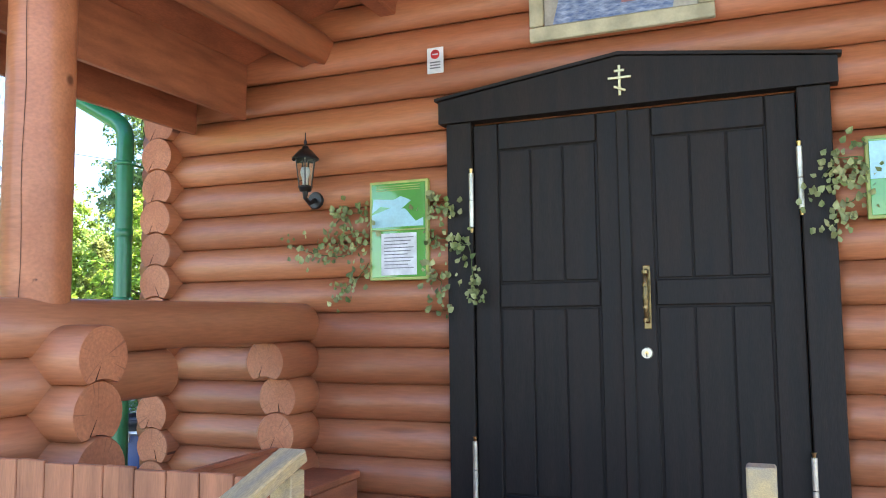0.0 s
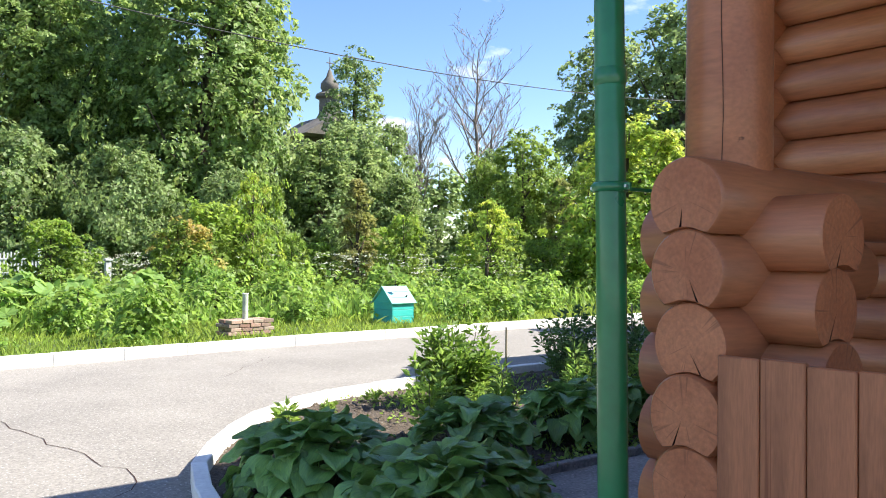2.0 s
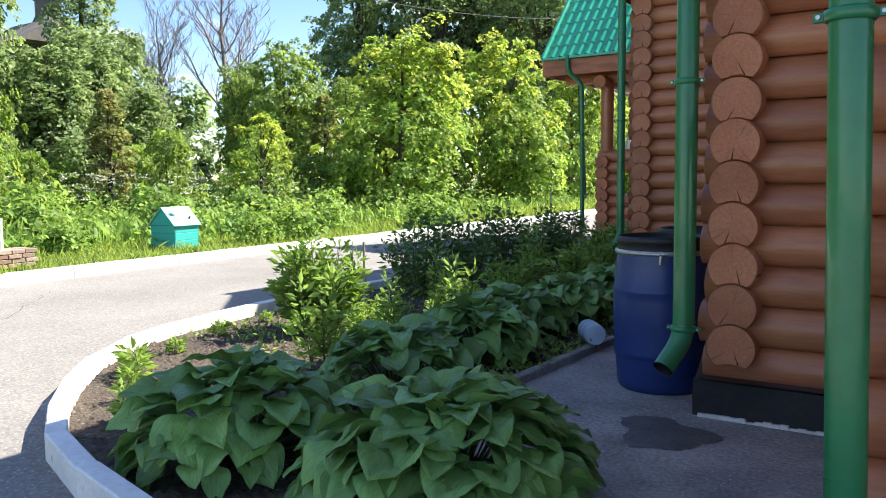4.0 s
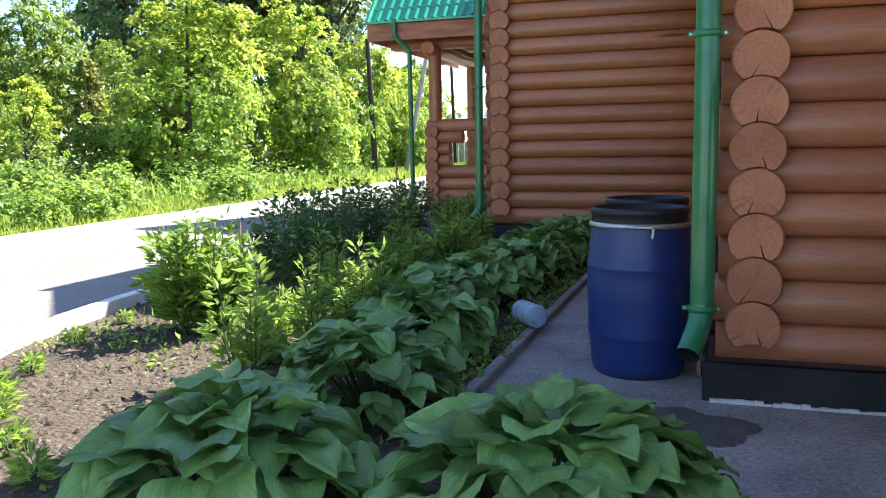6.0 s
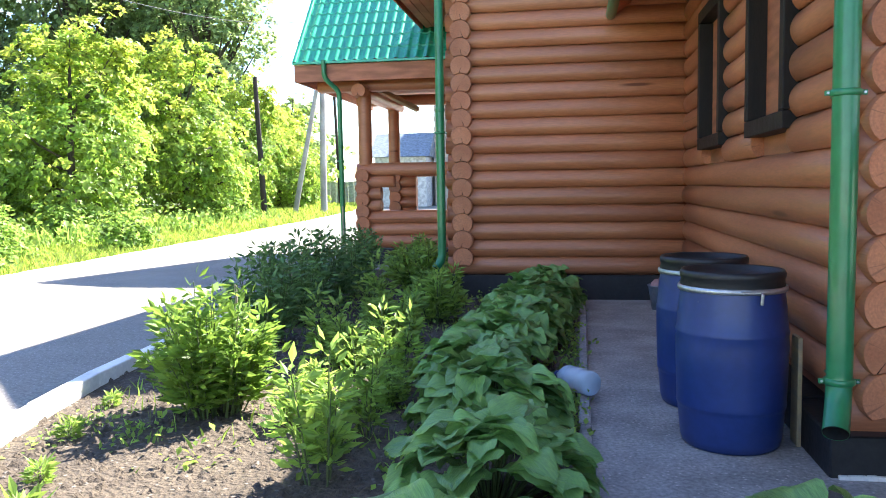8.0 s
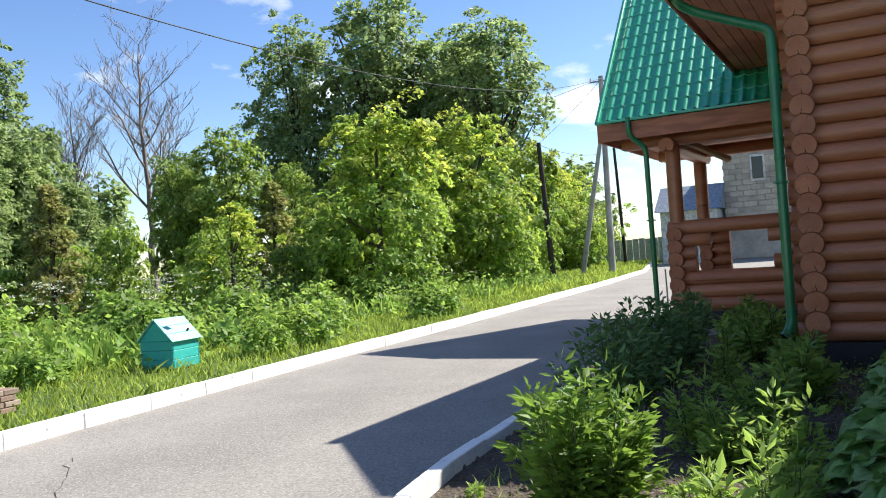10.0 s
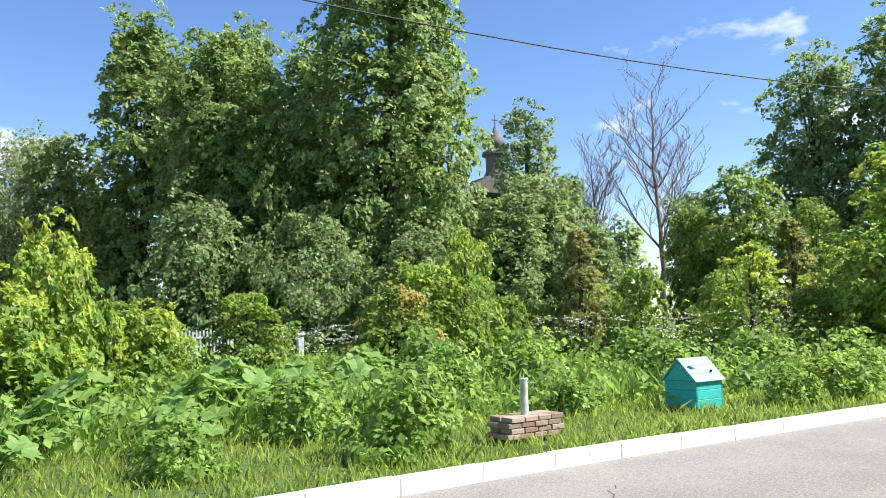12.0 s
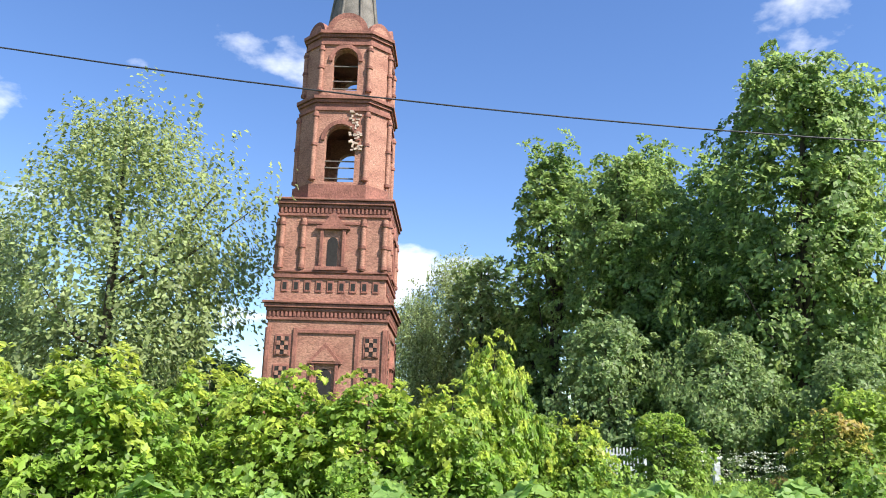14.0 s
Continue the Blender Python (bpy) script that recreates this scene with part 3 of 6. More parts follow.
for k in range(18):
    z = ZC + COURSE * (k + 0.5)
    log(west, (AX_W, 11.11 + random.Random(k + 120).uniform(-0.012, 0.012), z), 9.4, "y", k % 5)
for n_, a, b in (("wall_back", (-7.1, 20.4, 0.2), (6, 20.5, 4.6)), ("wall_right", (4.2, 4.97, 0.2), (4.3, 20.5, 4.6))):
    wall_core(n_, a, b, "plain stained timber wall closing the building")

# plinths
def plinth(name, a, b):
    return tagged(part(name, bx(a, b, PLINTH, 0.01)), "black bitumen-coated concrete plinth under the log wall", "plinth", kind="structure")


plinth("plinth_front", (-4.48, 4.90, -0.05), (4.2, 5.6, 0.25))
plinth("plinth_side", (-4.46, 5.61, -0.05), (-3.9, 11.1, 0.26))
plinth("plinth_wing", (-7.33, 11.14, -0.05), (-4.2, 11.8, 0.34))
plinth("plinth_wing_west", (-7.33, 11.81, -0.05), (-6.9, 20, 0.34))
flash = Mesh()
flash.prism([(4.86, 0.262), (5.0, 0.262), (5.0, 0.36), (4.98, 0.36)], -4.45, 4.2, DARKBOARD, axis=0)
tagged(part("trim_front", flash), "dark sloping board above the plinth", "trim", kind="structure")
render_edge = Mesh()
rng = random.Random(5)
for i in range(60):
    x = -4.44 + i * 0.045
    render_edge.prism([(x, 4.875), (x + 0.043, 4.875), (x + 0.043, 4.898), (x, 4.898)], 0.03, 0.032 + rng.uniform(0.005, 0.022), KERB)
tagged(part("trim_mortar", render_edge), "ragged pale mortar line at the foot of the plinth", "trim", kind="structure")


# roofs
def roof_slab(name, quad, thick, material, label, under=BOARD):
    a, b, c, d = [Vector(p) for p in quad]
    nrm = (b - a).cross(d - a).normalized()
    m = Mesh()
    top = [p + nrm * thick for p in (a, b, c, d)]
    m.add([a, b, c, d], [(3, 2, 1, 0)], under)
    m.add(top, [(0, 1, 2, 3)], material)
    ring = [a, b, c, d] + top
    m.add(ring, [(i, (i + 1) % 4, 4 + (i + 1) % 4, 4 + i) for i in range(4)], under)
    return tagged(part(name, m), label, "roof", kind="structure")


ROOFLABEL = "green metal-tile roof with a boarded brown soffit"
# porch roof over the church door, ridge along y at x = -1
roof_slab("roof_porch_west", [(-4.0, 2.1, 3.30), (-1.0, 2.1, 4.75), (-1.0, 5.0, 4.75), (-4.0, 5.0, 3.30)], 0.06, ROOFGREEN, ROOFLABEL)
roof_slab("roof_porch_east", [(-1.0, 2.1, 4.75), (2.0, 2.1, 3.30), (2.0, 5.0, 3.30), (-1.0, 5.0, 4.75)], 0.06, ROOFGREEN, ROOFLABEL)
# main roof over the front block
roof_slab("roof_main_west", [(-5.2, 4.15, 3.62), (-0.2, 4.15, 7.4), (-0.2, 11.2, 7.4), (-5.2, 11.2, 3.62)], 0.08, ROOFGREEN, ROOFLABEL)
roof_slab("roof_main_east", [(-0.2, 4.15, 7.4), (4.8, 4.15, 3.62), (4.8, 11.2, 3.62), (-0.2, 11.2, 7.4)], 0.08, ROOFGREEN, ROOFLABEL)
gable = Mesh().prism([(-4.3, 4.2), (4.2, 4.2), (-0.2, 7.35)], 4.99, 5.1, BOARD, axis=1)
tagged(part("wall_gable", gable), "stained board gable above the front wall", "wall", kind="structure")
tagged(part("trim_verge", bx((-0.05, 0, -0.26), (6.27, 0.03, 0.0), BOARD, 0.004), at=Matrix.Translation((-5.2, 4.12, 3.70)) @ Matrix.Rotation(-math.atan2(3.78, 5.0), 4, "Y")), "brown verge board along the roof edge", "trim", kind="structure")
# wing roof, ridge along y, open soffit on the west
roof_slab("roof_wing_west", [(-8.45, 10.45, 4.52), (-6.2, 10.45, 6.34), (-6.2, 20.6, 6.34), (-8.45, 20.6, 4.52)], 0.08, ROOFGREEN, ROOFLABEL)
roof_slab("roof_wing_east", [(-6.2, 10.45, 6.34), (-3.9, 10.45, 4.5), (-3.9, 20.6, 4.5), (-6.2, 20.6, 6.34)], 0.08, ROOFGREEN, ROOFLABEL)
soffit = Mesh()
for i in range(8):
    soffit.box((-8.42 + i * 0.15, 10.5, 4.455), (-8.42 + i * 0.15 + 0.142, 20.5, 4.475), BOARD, 0.003)
tagged(part("ceiling_eave", soffit), "brown boarded soffit under the wing eave", "soffit", kind="structure")
tagged(part("trim_eave", bx((-8.5, 10.4, 4.42), (-8.47, 20.6, 4.62), BOARD, 0.004)), "brown eave board", "trim", kind="structure")


# gutters and downpipes
def downpipe(label, pts, radius, straps=(), side=1):
    base = Vector(pts[-1])
    t = thing("downpipe", label, "downpipe", tuple(base))
    loc = [Vector(p) - base for p in pts]
    # round the bends
    path = [loc[0]]
    for a, b, c in zip(loc, loc[1:], loc[2:]):
        u, v = (a - b).normalized() * 0.10, (c - b).normalized() * 0.10
        for s in (0, 0.2, 0.4, 0.6, 0.8, 1.0):
            path.append((b + u).lerp(b, s).lerp(b.lerp(b + v, s), s))
    path.append(loc[-1])
    part("pipe", Mesh().tube(path, radius, GREENPIPE, 20, caps=False), t)
    # Added inner tube, near-black to paint the shade inside the pipe.
    part("pipe_lining", Mesh().tube(path, radius * 0.95, DARK, 12, caps=False), t, "inside of the pipe, coloured near-black for its shade")
    for z in straps:
        p = None
        for a, b in zip(path, path[1:]):
            if min(a.z, b.z) <= z - base.z <= max(a.z, b.z) and abs(a.z - b.z) > 0.02:
                p = a.lerp(b, (z - base.z - a.z) / (b.z - a.z))
        if p is None:
            continue
        part("strap", Mesh().lathe([(radius + 0.006, -0.016), (radius + 0.012, -0.01), (radius + 0.012, 0.01), (radius + 0.006, 0.016), (radius - 0.004, 0.016), (radius - 0.004, -0.016), (radius + 0.006, -0.016)], GREENPIPE, 20, p), t)
        for sx in (-1, 1):
            m = Mesh()
            m.box((p.x + sx * (radius + 0.008), p.y - 0.006, p.z - 0.012), (p.x + sx * (radius + 0.035), p.y + 0.006, p.z + 0.012), GREENPIPE, 0.002)
            m.tube([(p.x + sx * (radius + 0.022), p.y - 0.014, p.z), (p.x + sx * (radius + 0.022), p.y + 0.014, p.z)], 0.006, GALV, 6)
            part("clamp_lug", m, t, "lug with a zinc screw")
        part("wall_pin", bx((p.x - 0.006, p.y + radius, p.z - 0.006), (p.x + 0.006, p.y + radius + 0.16, p.z + 0.006), GREENPIPE, 0.001), t)
    for z in (base.z + 2.05,):
        for a, b in zip(path, path[1:]):
            if min(a.z, b.z) <= z - base.z <= max(a.z, b.z) and abs(a.z - b.z) > 0.02:
                p = a.lerp(b, (z - base.z - a.z) / (b.z - a.z))
                part("collar", Mesh().lathe([(radius, -0.03), (radius + 0.005, -0.02), (radius + 0.005, 0.02), (radius, 0.03)], GREENPIPE, 20, p), t)
    return t


PIPE = "dark green steel downpipe fixed beside stacked log ends"
downpipe(PIPE, [(-4.02, 2.42, 3.30), (-3.97, 2.42, 3.22), (-3.395, 2.52, 2.96), (-3.345, 2.52, 0.25), (-3.40, 2.44, 0.12)], 0.051, (1.80,))
downpipe(PIPE, [(-5.1, 4.72, 3.62), (-5.06, 4.72, 3.50), (-4.49, 4.76, 3.17), (-4.49, 4.76, 0.50), (-4.55, 4.60, 0.35)], 0.060, (1.93, 0.56, 2.9))
downpipe(PIPE, [(-8.42, 10.72, 4.62), (-8.40, 10.78, 4.40), (-8.2, 10.9, 4.28), (-7.42, 11.05, 3.96), (-7.42, 11.05, 0.55), (-7.5, 10.95, 0.44)], 0.055, (2.2,))
for n_, a, b in (("gutter", (-4.08, 2.05, 3.30), (-4.08, 5.0, 3.30)), ("gutter", (-5.26, 4.1, 3.62), (-5.26, 11.2, 3.62)), ("gutter", (-8.53, 10.4, 4.62), (-8.53, 20.6, 4.62))):
    t = thing("gutter", "green half-round steel gutter under the roof edge", "gutter", a)
    g = Mesh()
    L = b[1] - a[1]
    v, f = [], []
    for y in (0, L):
        for r in (0.065, 0.06):
            for k in range(9):
                an = math.pi + math.pi * k / 8
                v.append((r * math.cos(an), y, r * math.sin(an)))
    for k in range(8):
        f += [(k, k + 1, 18 + k + 1, 18 + k), (9 + k + 1, 9 + k, 27 + k, 27 + k + 1), (k + 1, k, 9 + k, 9 + k + 1)]
    g.add(v, f, GREENPIPE, True)
    g.add(v, [tuple(range(9))], GREENPIPE)
    part("channel", g, t)

# ---------------------------------------------------------------- church porch
RX = -3.09
rail = tagged(part("porch_rail", Mesh().box((RX - 0.02, 3.0, 0.3), (RX + 0.02, 4.85, 1.0), BOARD)), "stacked log railing of the porch with a carved opening", "railing", kind="structure")
for k in range(7):
    z = 1.745 - COURSE * k
    y0 = 2.55 + random.Random(k + 200).uniform(-0.014, 0.014)
    if k in (1, 2, 3):
        log(rail, (RX, y0, z), (3.55, 3.12, 3.12)[k - 1] - y0, "y", 10 + k)
        log(rail, (RX, (4.46, 4.60, 4.58)[k - 1], z), (0.41, 0.28, 0.30)[k - 1], "y", 14 + k)
    else:
        log(rail, (RX, y0, z), 4.88 - y0, "y", 10 + k)
for k in range(6):
    log(rail, (RX - 0.33, 2.86, 1.632 - COURSE * k), 0.65 + random.Random(k).uniform(-0.015, 0.015), "x", 20 + k)
plinth("plinth_porch", (-3.28, 2.66, -0.05), (-1.8, 4.88, 0.22))
post = thing("porch_post", "round reddish-brown log post with a long drying crack", "post", (-3.15, 2.86, 1.84))
m = Mesh()
m.tube([(0, 0, 0), (0, 0, 0.02), (0.003, 0, 0.8), (0, 0.002, 1.72)], [0.138, 0.142, 0.140, 0.137], LOG, 28)
part("shaft", m, post)
for a0, w in ((-2.25, 0.004), (-1.15, 0.003), (2.4, 0.004)):
    m, last = Mesh(), None
    for i in range(12):
        z = 0.03 + i * 0.15
        a = a0 + 0.03 * math.sin(i * 1.3)
        p = (0.1425 * math.cos(a), 0.1425 * math.sin(a), z)
        q = (0.1425 * math.cos(a + w * 6), 0.1425 * math.sin(a + w * 6), z)
        if last:
            m.add([last[0], last[1], q, p], [(0, 1, 2, 3)], CRACK)
        last = (p, q)
    part("drying_crack", m, post, "dark drying crack")
tagged(part("porch_beam", log_data(2.9, 31), at=Matrix.Translation((-3.0, 2.15, 3.56)) @ Matrix.Rotation(math.pi / 2, 4, "Z")), "round stained log beam carrying the porch roof", "beam", kind="structure")
tagged(part("porch_rafter", bx((-0.06, 0, -0.12), (0.06, 2.8, 0.1), BOARD, 0.01), at=Matrix.Translation((-2.45, 2.2, 3.83))), "squared brown rafter under the porch roof", "beam", kind="structure")
tagged(part("trim_porch_eave", bx((-3.98, 2.1, 3.08), (-3.94, 4.86, 3.32), BOARD, 0.005)), "brown eave board of the porch roof", "trim", kind="structure")
tagged(part("trim_porch_board", bx((-3.56, 2.15, 3.14), (-3.52, 4.86, 3.52), BOARD, 0.005)), "wide brown board beside the porch beam", "trim", kind="structure")
tagged(part("porch_floor", bx((-2.95, 2.7, 0.30), (1.1, 4.86, 0.55), BOARD, 0.01)), "brown boarded porch floor", "floor", kind="structure")

# stair side panel of vertical planks, with handrails
panel = thing("stair_panel", "side panel of upright stained planks beside the steps", "panel", (-2.97, 2.54, 0.0))
for i in range(9):
    part("plank", bx((i * 0.137, -0.012, 0.02), (i * 0.137 + 0.133, 0.012, 1.278 + 0.004 * math.sin(i * 2.1)), PLANK, 0.004), panel)
for z in (0.35, 1.05):
    part("batten", bx((0.0, 0.013, z), (1.22, 0.045, z + 0.09), PLANK, 0.004), panel)


def handrail(x, y, top, length):
    t = thing("handrail", "weathered pale wooden handrail on a post beside the steps", "handrail", (x, y, 0))
    part("post", bx((-0.04, -0.04, 0.0), (0.04, 0.04, top - 0.03), RAWWOOD, 0.005), t)
    part("post", bx((-0.04, -0.04 - length + 0.1, 0.0), (0.04, 0.04 - length + 0.1, top - 0.05 - (length - 0.1) * 0.30), RAWWOOD, 0.005), t)
    part("rail", bx((-0.05, -length, -0.02), (0.05, 0.04, 0.025), RAWWOOD, 0.006), t, at=Matrix.Translation((0, 0, top)) @ Matrix.Rotation(math.atan(0.30), 4, "X"))


handrail(-1.68, 2.54, 1.335, 0.9)
t = thing("newel_post", "plain pale wooden newel post beside the steps", "post", (-0.29, 2.62, 0))
part("post", bx((-0.037, -0.037, 0.0), (0.037, 0.037, 1.385), RAWWOOD, 0.005), t)
bench = thing("bench", "plain brown plank bench end against the log wall", "bench", (-2.62, 4.5, 0.55))
part("seat", bx((-0.35, -0.28, 0.26), (0.0, 0.3, 0.30), BOARD, 0.006), bench)
part("side_panel", bx((-0.04, -0.24, 0.0), (-0.01, 0.28, 0.255), BOARD, 0.006), bench)

# ---------------------------------------------------------------- church door
FY = 4.86
door = thing("door_1", "black-stained panelled double door with brass fittings, closed", "door", (-0.98, FY, 0.55), kind="structure")
H = DOOR_TOP - 0.55
for sx, n_ in ((-1, "jamb"), (1, "jamb")):
    part(n_, bx((sx * 0.90, -0.03, 0), (sx * 1.06, 0.12, H + 0.02), DOOR, 0.006), door)
m = Mesh()
m.prism([(-1.10, H + 0.02), (1.10, H + 0.02), (1.10, H + 0.155), (0.0, H + 0.30), (-1.10, H + 0.155)], -0.055, 0.10, DOOR, axis=1)
m.prism([(-1.12, H + 0.158), (0.0, H + 0.303), (1.12, H + 0.158), (1.12, H + 0.175), (0.0, H + 0.322), (-1.12, H + 0.175)], -0.075, 0.10, DOOR, axis=1)
head = part("lintel", m, door, "black gabled lintel board")
cross = Mesh()
cross.box((-0.008, -0.066, H + 0.07), (0.008, -0.056, H + 0.245), BRASS, 0.002)
cross.box((-0.065, -0.067, H + 0.165), (0.065, -0.057, H + 0.18), BRASS, 0.002)
cross.box((-0.03, -0.067, H + 0.205), (0.03, -0.057, H + 0.22), BRASS, 0.002)
cross.box((-0.035, -0.0675, -0.007), (0.035, -0.0575, 0.007), BRASS, 0.002, Matrix.Translation((0, 0, H + 0.11)) @ Matrix.Rotation(radians(22), 4, "Y"))
part("cross", cross, door, "small three-barred brass cross")
for sx in (-1, 1):
    leaf = part("door_leaf", bx((sx * 0.004, 0.02, 0.0), (sx * 0.895, 0.07, H), DOOR, 0.004), door)
    for (x0, x1, z0, z1) in ((0.004, 0.15, 0.0, H), (0.745, 0.895, 0.0, H), (0.155, 0.74, H - 0.16, H), (0.155, 0.74, 1.28, 1.42), (0.155, 0.74, 0.0, 0.2)):
        part("stile", bx((sx * x0, 0.0, z0), (sx * x1, 0.019, z1), DOOR, 0.006), leaf)
    for i in range(3):
        for z0, z1 in ((0.21, 1.27), (1.43, H - 0.17)):
            x0 = 0.165 + i * 0.192
            part("panel_board", bx((sx * x0, 0.008, z0), (sx * (x0 + 0.184), 0.0195, z1), DOOR, 0.005), leaf)
    for z in (H - 0.62, 0.18):
        hinge = Mesh()
        hinge.tube([(sx * 0.90, -0.035, z), (sx * 0.90, -0.035, z + 0.16)], 0.015, PALEMETAL, 12)
        hinge.tube([(sx * 0.90, -0.035, z + 0.165), (sx * 0.90, -0.035, z + 0.325)], 0.015, PALEMETAL, 12)
        for zz in (z - 0.02, z + 0.34):
            hinge.tube([(sx * 0.90, -0.035, zz - 0.012), (sx * 0.90, -0.035, zz + 0.012)], [0.008, 0.013], BRASS, 10)
        part("hinge", hinge, leaf, "pale metal hinge")
part("astragal", bx((-0.035, -0.02, 0.0), (0.03, -0.001, H), DOOR, 0.006), door)
m = Mesh()
m.box((0.085, -0.010, 1.15), (0.125, -0.001, 1.50), AGEDBRASS, 0.008)
m.tube([(0.105, -0.014, 1.19), (0.105, -0.06, 1.23), (0.105, -0.065, 1.33), (0.105, -0.06, 1.43), (0.105, -0.014, 1.47)], [0.012, 0.012, 0.016, 0.012, 0.012], AGEDBRASS, 10)
for z in (1.2, 1.27, 1.33, 1.39, 1.46):
    m.tube([(0.105, -0.072, z - 0.008), (0.105, -0.072, z + 0.008)], 0.017, AGEDBRASS, 10)
part("door_handle", m, door, "aged brass pull handle")
m = Mesh()
m.tube([(0.095, -0.001, 1.02), (0.095, -0.014, 1.02)], [0.032, 0.028], PALEMETAL, 20)
m.tube([(0.095, -0.014, 1.02), (0.095, -0.02, 1.02)], 0.010, BRASS, 10)
m.box((0.092, -0.022, 1.0), (0.098, -0.0205, 1.02), DARK)
part("lock", m, door, "round metal lock plate")

# ---------------------------------------------------------------- things on the door wall
lamp = thing("wall_lantern", "black iron wall lantern with clear glass panes", "lantern", (-2.98, 4.87, 2.50))
m = Mesh()
m.tube([(0, 0.0, 0.05), (0, -0.015, 0.05)], [0.06, 0.05], BLACKIRON, 20)
m.tube([(0, -0.01, 0.05), (0, -0.08, 0.02), (0, -0.13, 0.05), (0, -0.13, 0.10)], [0.016, 0.014, 0.014, 0.02], BLACKIRON, 10)
part("bracket", m, lamp)
part("cage_base", Mesh().lathe([(0.0, 0.09), (0.035, 0.09), (0.045, 0.115), (0.05, 0.12), (0.03, 0.13), (0, 0.13)], BLACKIRON, 8, (0, -0.13, 0)), lamp)
part("glass", Mesh().lathe([(0.042, 0.122), (0.066, 0.30)], GLASS, 6, (0, -0.13, 0), False), lamp, "clear bevelled glass")
m = Mesh()
for k in range(6):
    a = math.pi / 3 * k
    m.tube([(0.044 * math.cos(a), -0.13 + 0.044 * math.sin(a), 0.12), (0.069 * math.cos(a), -0.13 + 0.069 * math.sin(a), 0.30)], 0.004, BLACKIRON, 5)
part("cage_bars", m, lamp)
part("roof", Mesh().lathe([(0.088, 0.296), (0.088, 0.305), (0.07, 0.325), (0.04, 0.36), (0.022, 0.37), (0.022, 0.38), (0.006, 0.39), (0.012, 0.41), (0.004, 0.43), (0.003, 0.47), (0, 0.475)], BLACKIRON, 16, (0, -0.13, 0)), lamp)
part("bulb", Mesh().lathe([(0.012, 0.13), (0.014, 0.17), (0.024, 0.20), (0.026, 0.22), (0.018, 0.245), (0, 0.25)], WHITE, 12, (0, -0.13, 0)), lamp, "unlit white bulb")

SIGNGREEN = mat("glossy_green_board", (0.10, 0.36, 0.06), 0.12, var=0.05, scale=2, bump=0.0, second=(0.08, 0.31, 0.05), coat=0.8)
SIGNEDGE = mat("yellow_green_frame", (0.42, 0.48, 0.12), 0.4, var=0.1)
PAPER = mat("white_paper", (0.86, 0.87, 0.88), 0.6, var=0.04, scale=8)
INK = mat("grey_print", (0.25, 0.25, 0.27), 0.7, var=0.05)
LIGHTBLUE = mat("pale_blue_film", (0.42, 0.74, 0.80), 0.15, var=0.08, scale=3)


def notice(x, y, z, w, h, label, papers):
    t = thing("notice_board", label, "notice board", (x, y, z))
    part("frame", bx((-w / 2, -0.02, 0), (w / 2, 0.012, h), SIGNEDGE, 0.004), t, "yellow-green frame")
    part("panel", bx((-w / 2 + 0.018, -0.025, 0.018), (w / 2 - 0.018, -0.021, h - 0.018), SIGNGREEN, 0.002), t)
    for px, pz, pw, ph, lines in papers:
        sh = part("paper", bx((px, -0.029, pz), (px + pw, -0.027, pz + ph), PAPER, 0.0), t, "white printed sheet")
        mm = Mesh()
        for i in range(lines):
            zz = pz + ph - 0.03 - i * (ph - 0.05) / lines
            mm.box((px + 0.02, -0.0302, zz), (px + pw - 0.02 - 0.02 * (i % 3), -0.0296, zz + 0.006), INK)
        part("print", mm, sh)
    return t


s1 = notice(-2.365, 4.85, 2.01, 0.40, 0.62, "green notice board with a white printed sheet on the log wall", [(-0.115, 0.03, 0.24, 0.26, 10)])
part("rail", bx((-0.18, -0.034, 0.305), (0.18, -0.026, 0.315), SIGNEDGE, 0.002), s1)
for i in range(3):
    part("print_line", bx((-0.15, -0.0275, 0.585 - i * 0.014), (0.15, -0.0255, 0.590 - i * 0.014), SIGNEDGE), s1)
m = Mesh()
m.add([(x, -0.0262, z) for x, z in ((-0.18, 0.42), (-0.12, 0.46), (0.02, 0.44), (0.09, 0.49), (0.02, 0.52), (-0.03, 0.50), (-0.17, 0.51))], [(0, 1, 2, 3, 4, 5, 6)], LIGHTBLUE)
m.add([(x, -0.0262, z) for x, z in ((-0.18, 0.33), (0.17, 0.33), (0.17, 0.38), (0.12, 0.36), (0.05, 0.44), (-0.05, 0.45), (-0.18, 0.41))], [(0, 1, 2, 3, 4, 5, 6)], LIGHTBLUE)
part("picture", m, s1, "pale blue shapes behind the gloss")
s2 = notice(0.42, 4.85, 2.24, 0.40, 0.42, "green notice board with a pale top beside the door", [])
part("picture", bx((-0.18, -0.028, 0.2), (0.18, -0.0265, 0.39), LIGHTBLUE), s2, "pale blue upper half")
lab = thing("warning_label", "small white sign with a red disc", "sign", (-2.12, 4.868, 3.29))
part("plate", bx((-0.055, -0.006, 0), (0.055, 0.0, 0.165), PAPER, 0.002), lab)
part("disc", Mesh().tube([(0, -0.0065, 0.12), (0, -0.0085, 0.12)], 0.03, mat("red_print", (0.55, 0.02, 0.02), 0.5), 24), lab, "red disc")
m = Mesh()
for i in range(3):
    m.box((-0.035, -0.008, 0.03 + i * 0.018), (0.035, -0.0065, 0.038 + i * 0.018), INK)
part("print", m, lab)
part("bar", bx((-0.02, -0.0105, 0.116), (0.02, -0.0088, 0.124), PAPER), lab)
icon = thing("icon_panel", "painted icon panel in a pale wooden frame above the door", "painting", (-0.98, 4.84, 3.385))
IVORY = mat("ivory_frame", (0.58, 0.55, 0.36), 0.5, var=0.06)
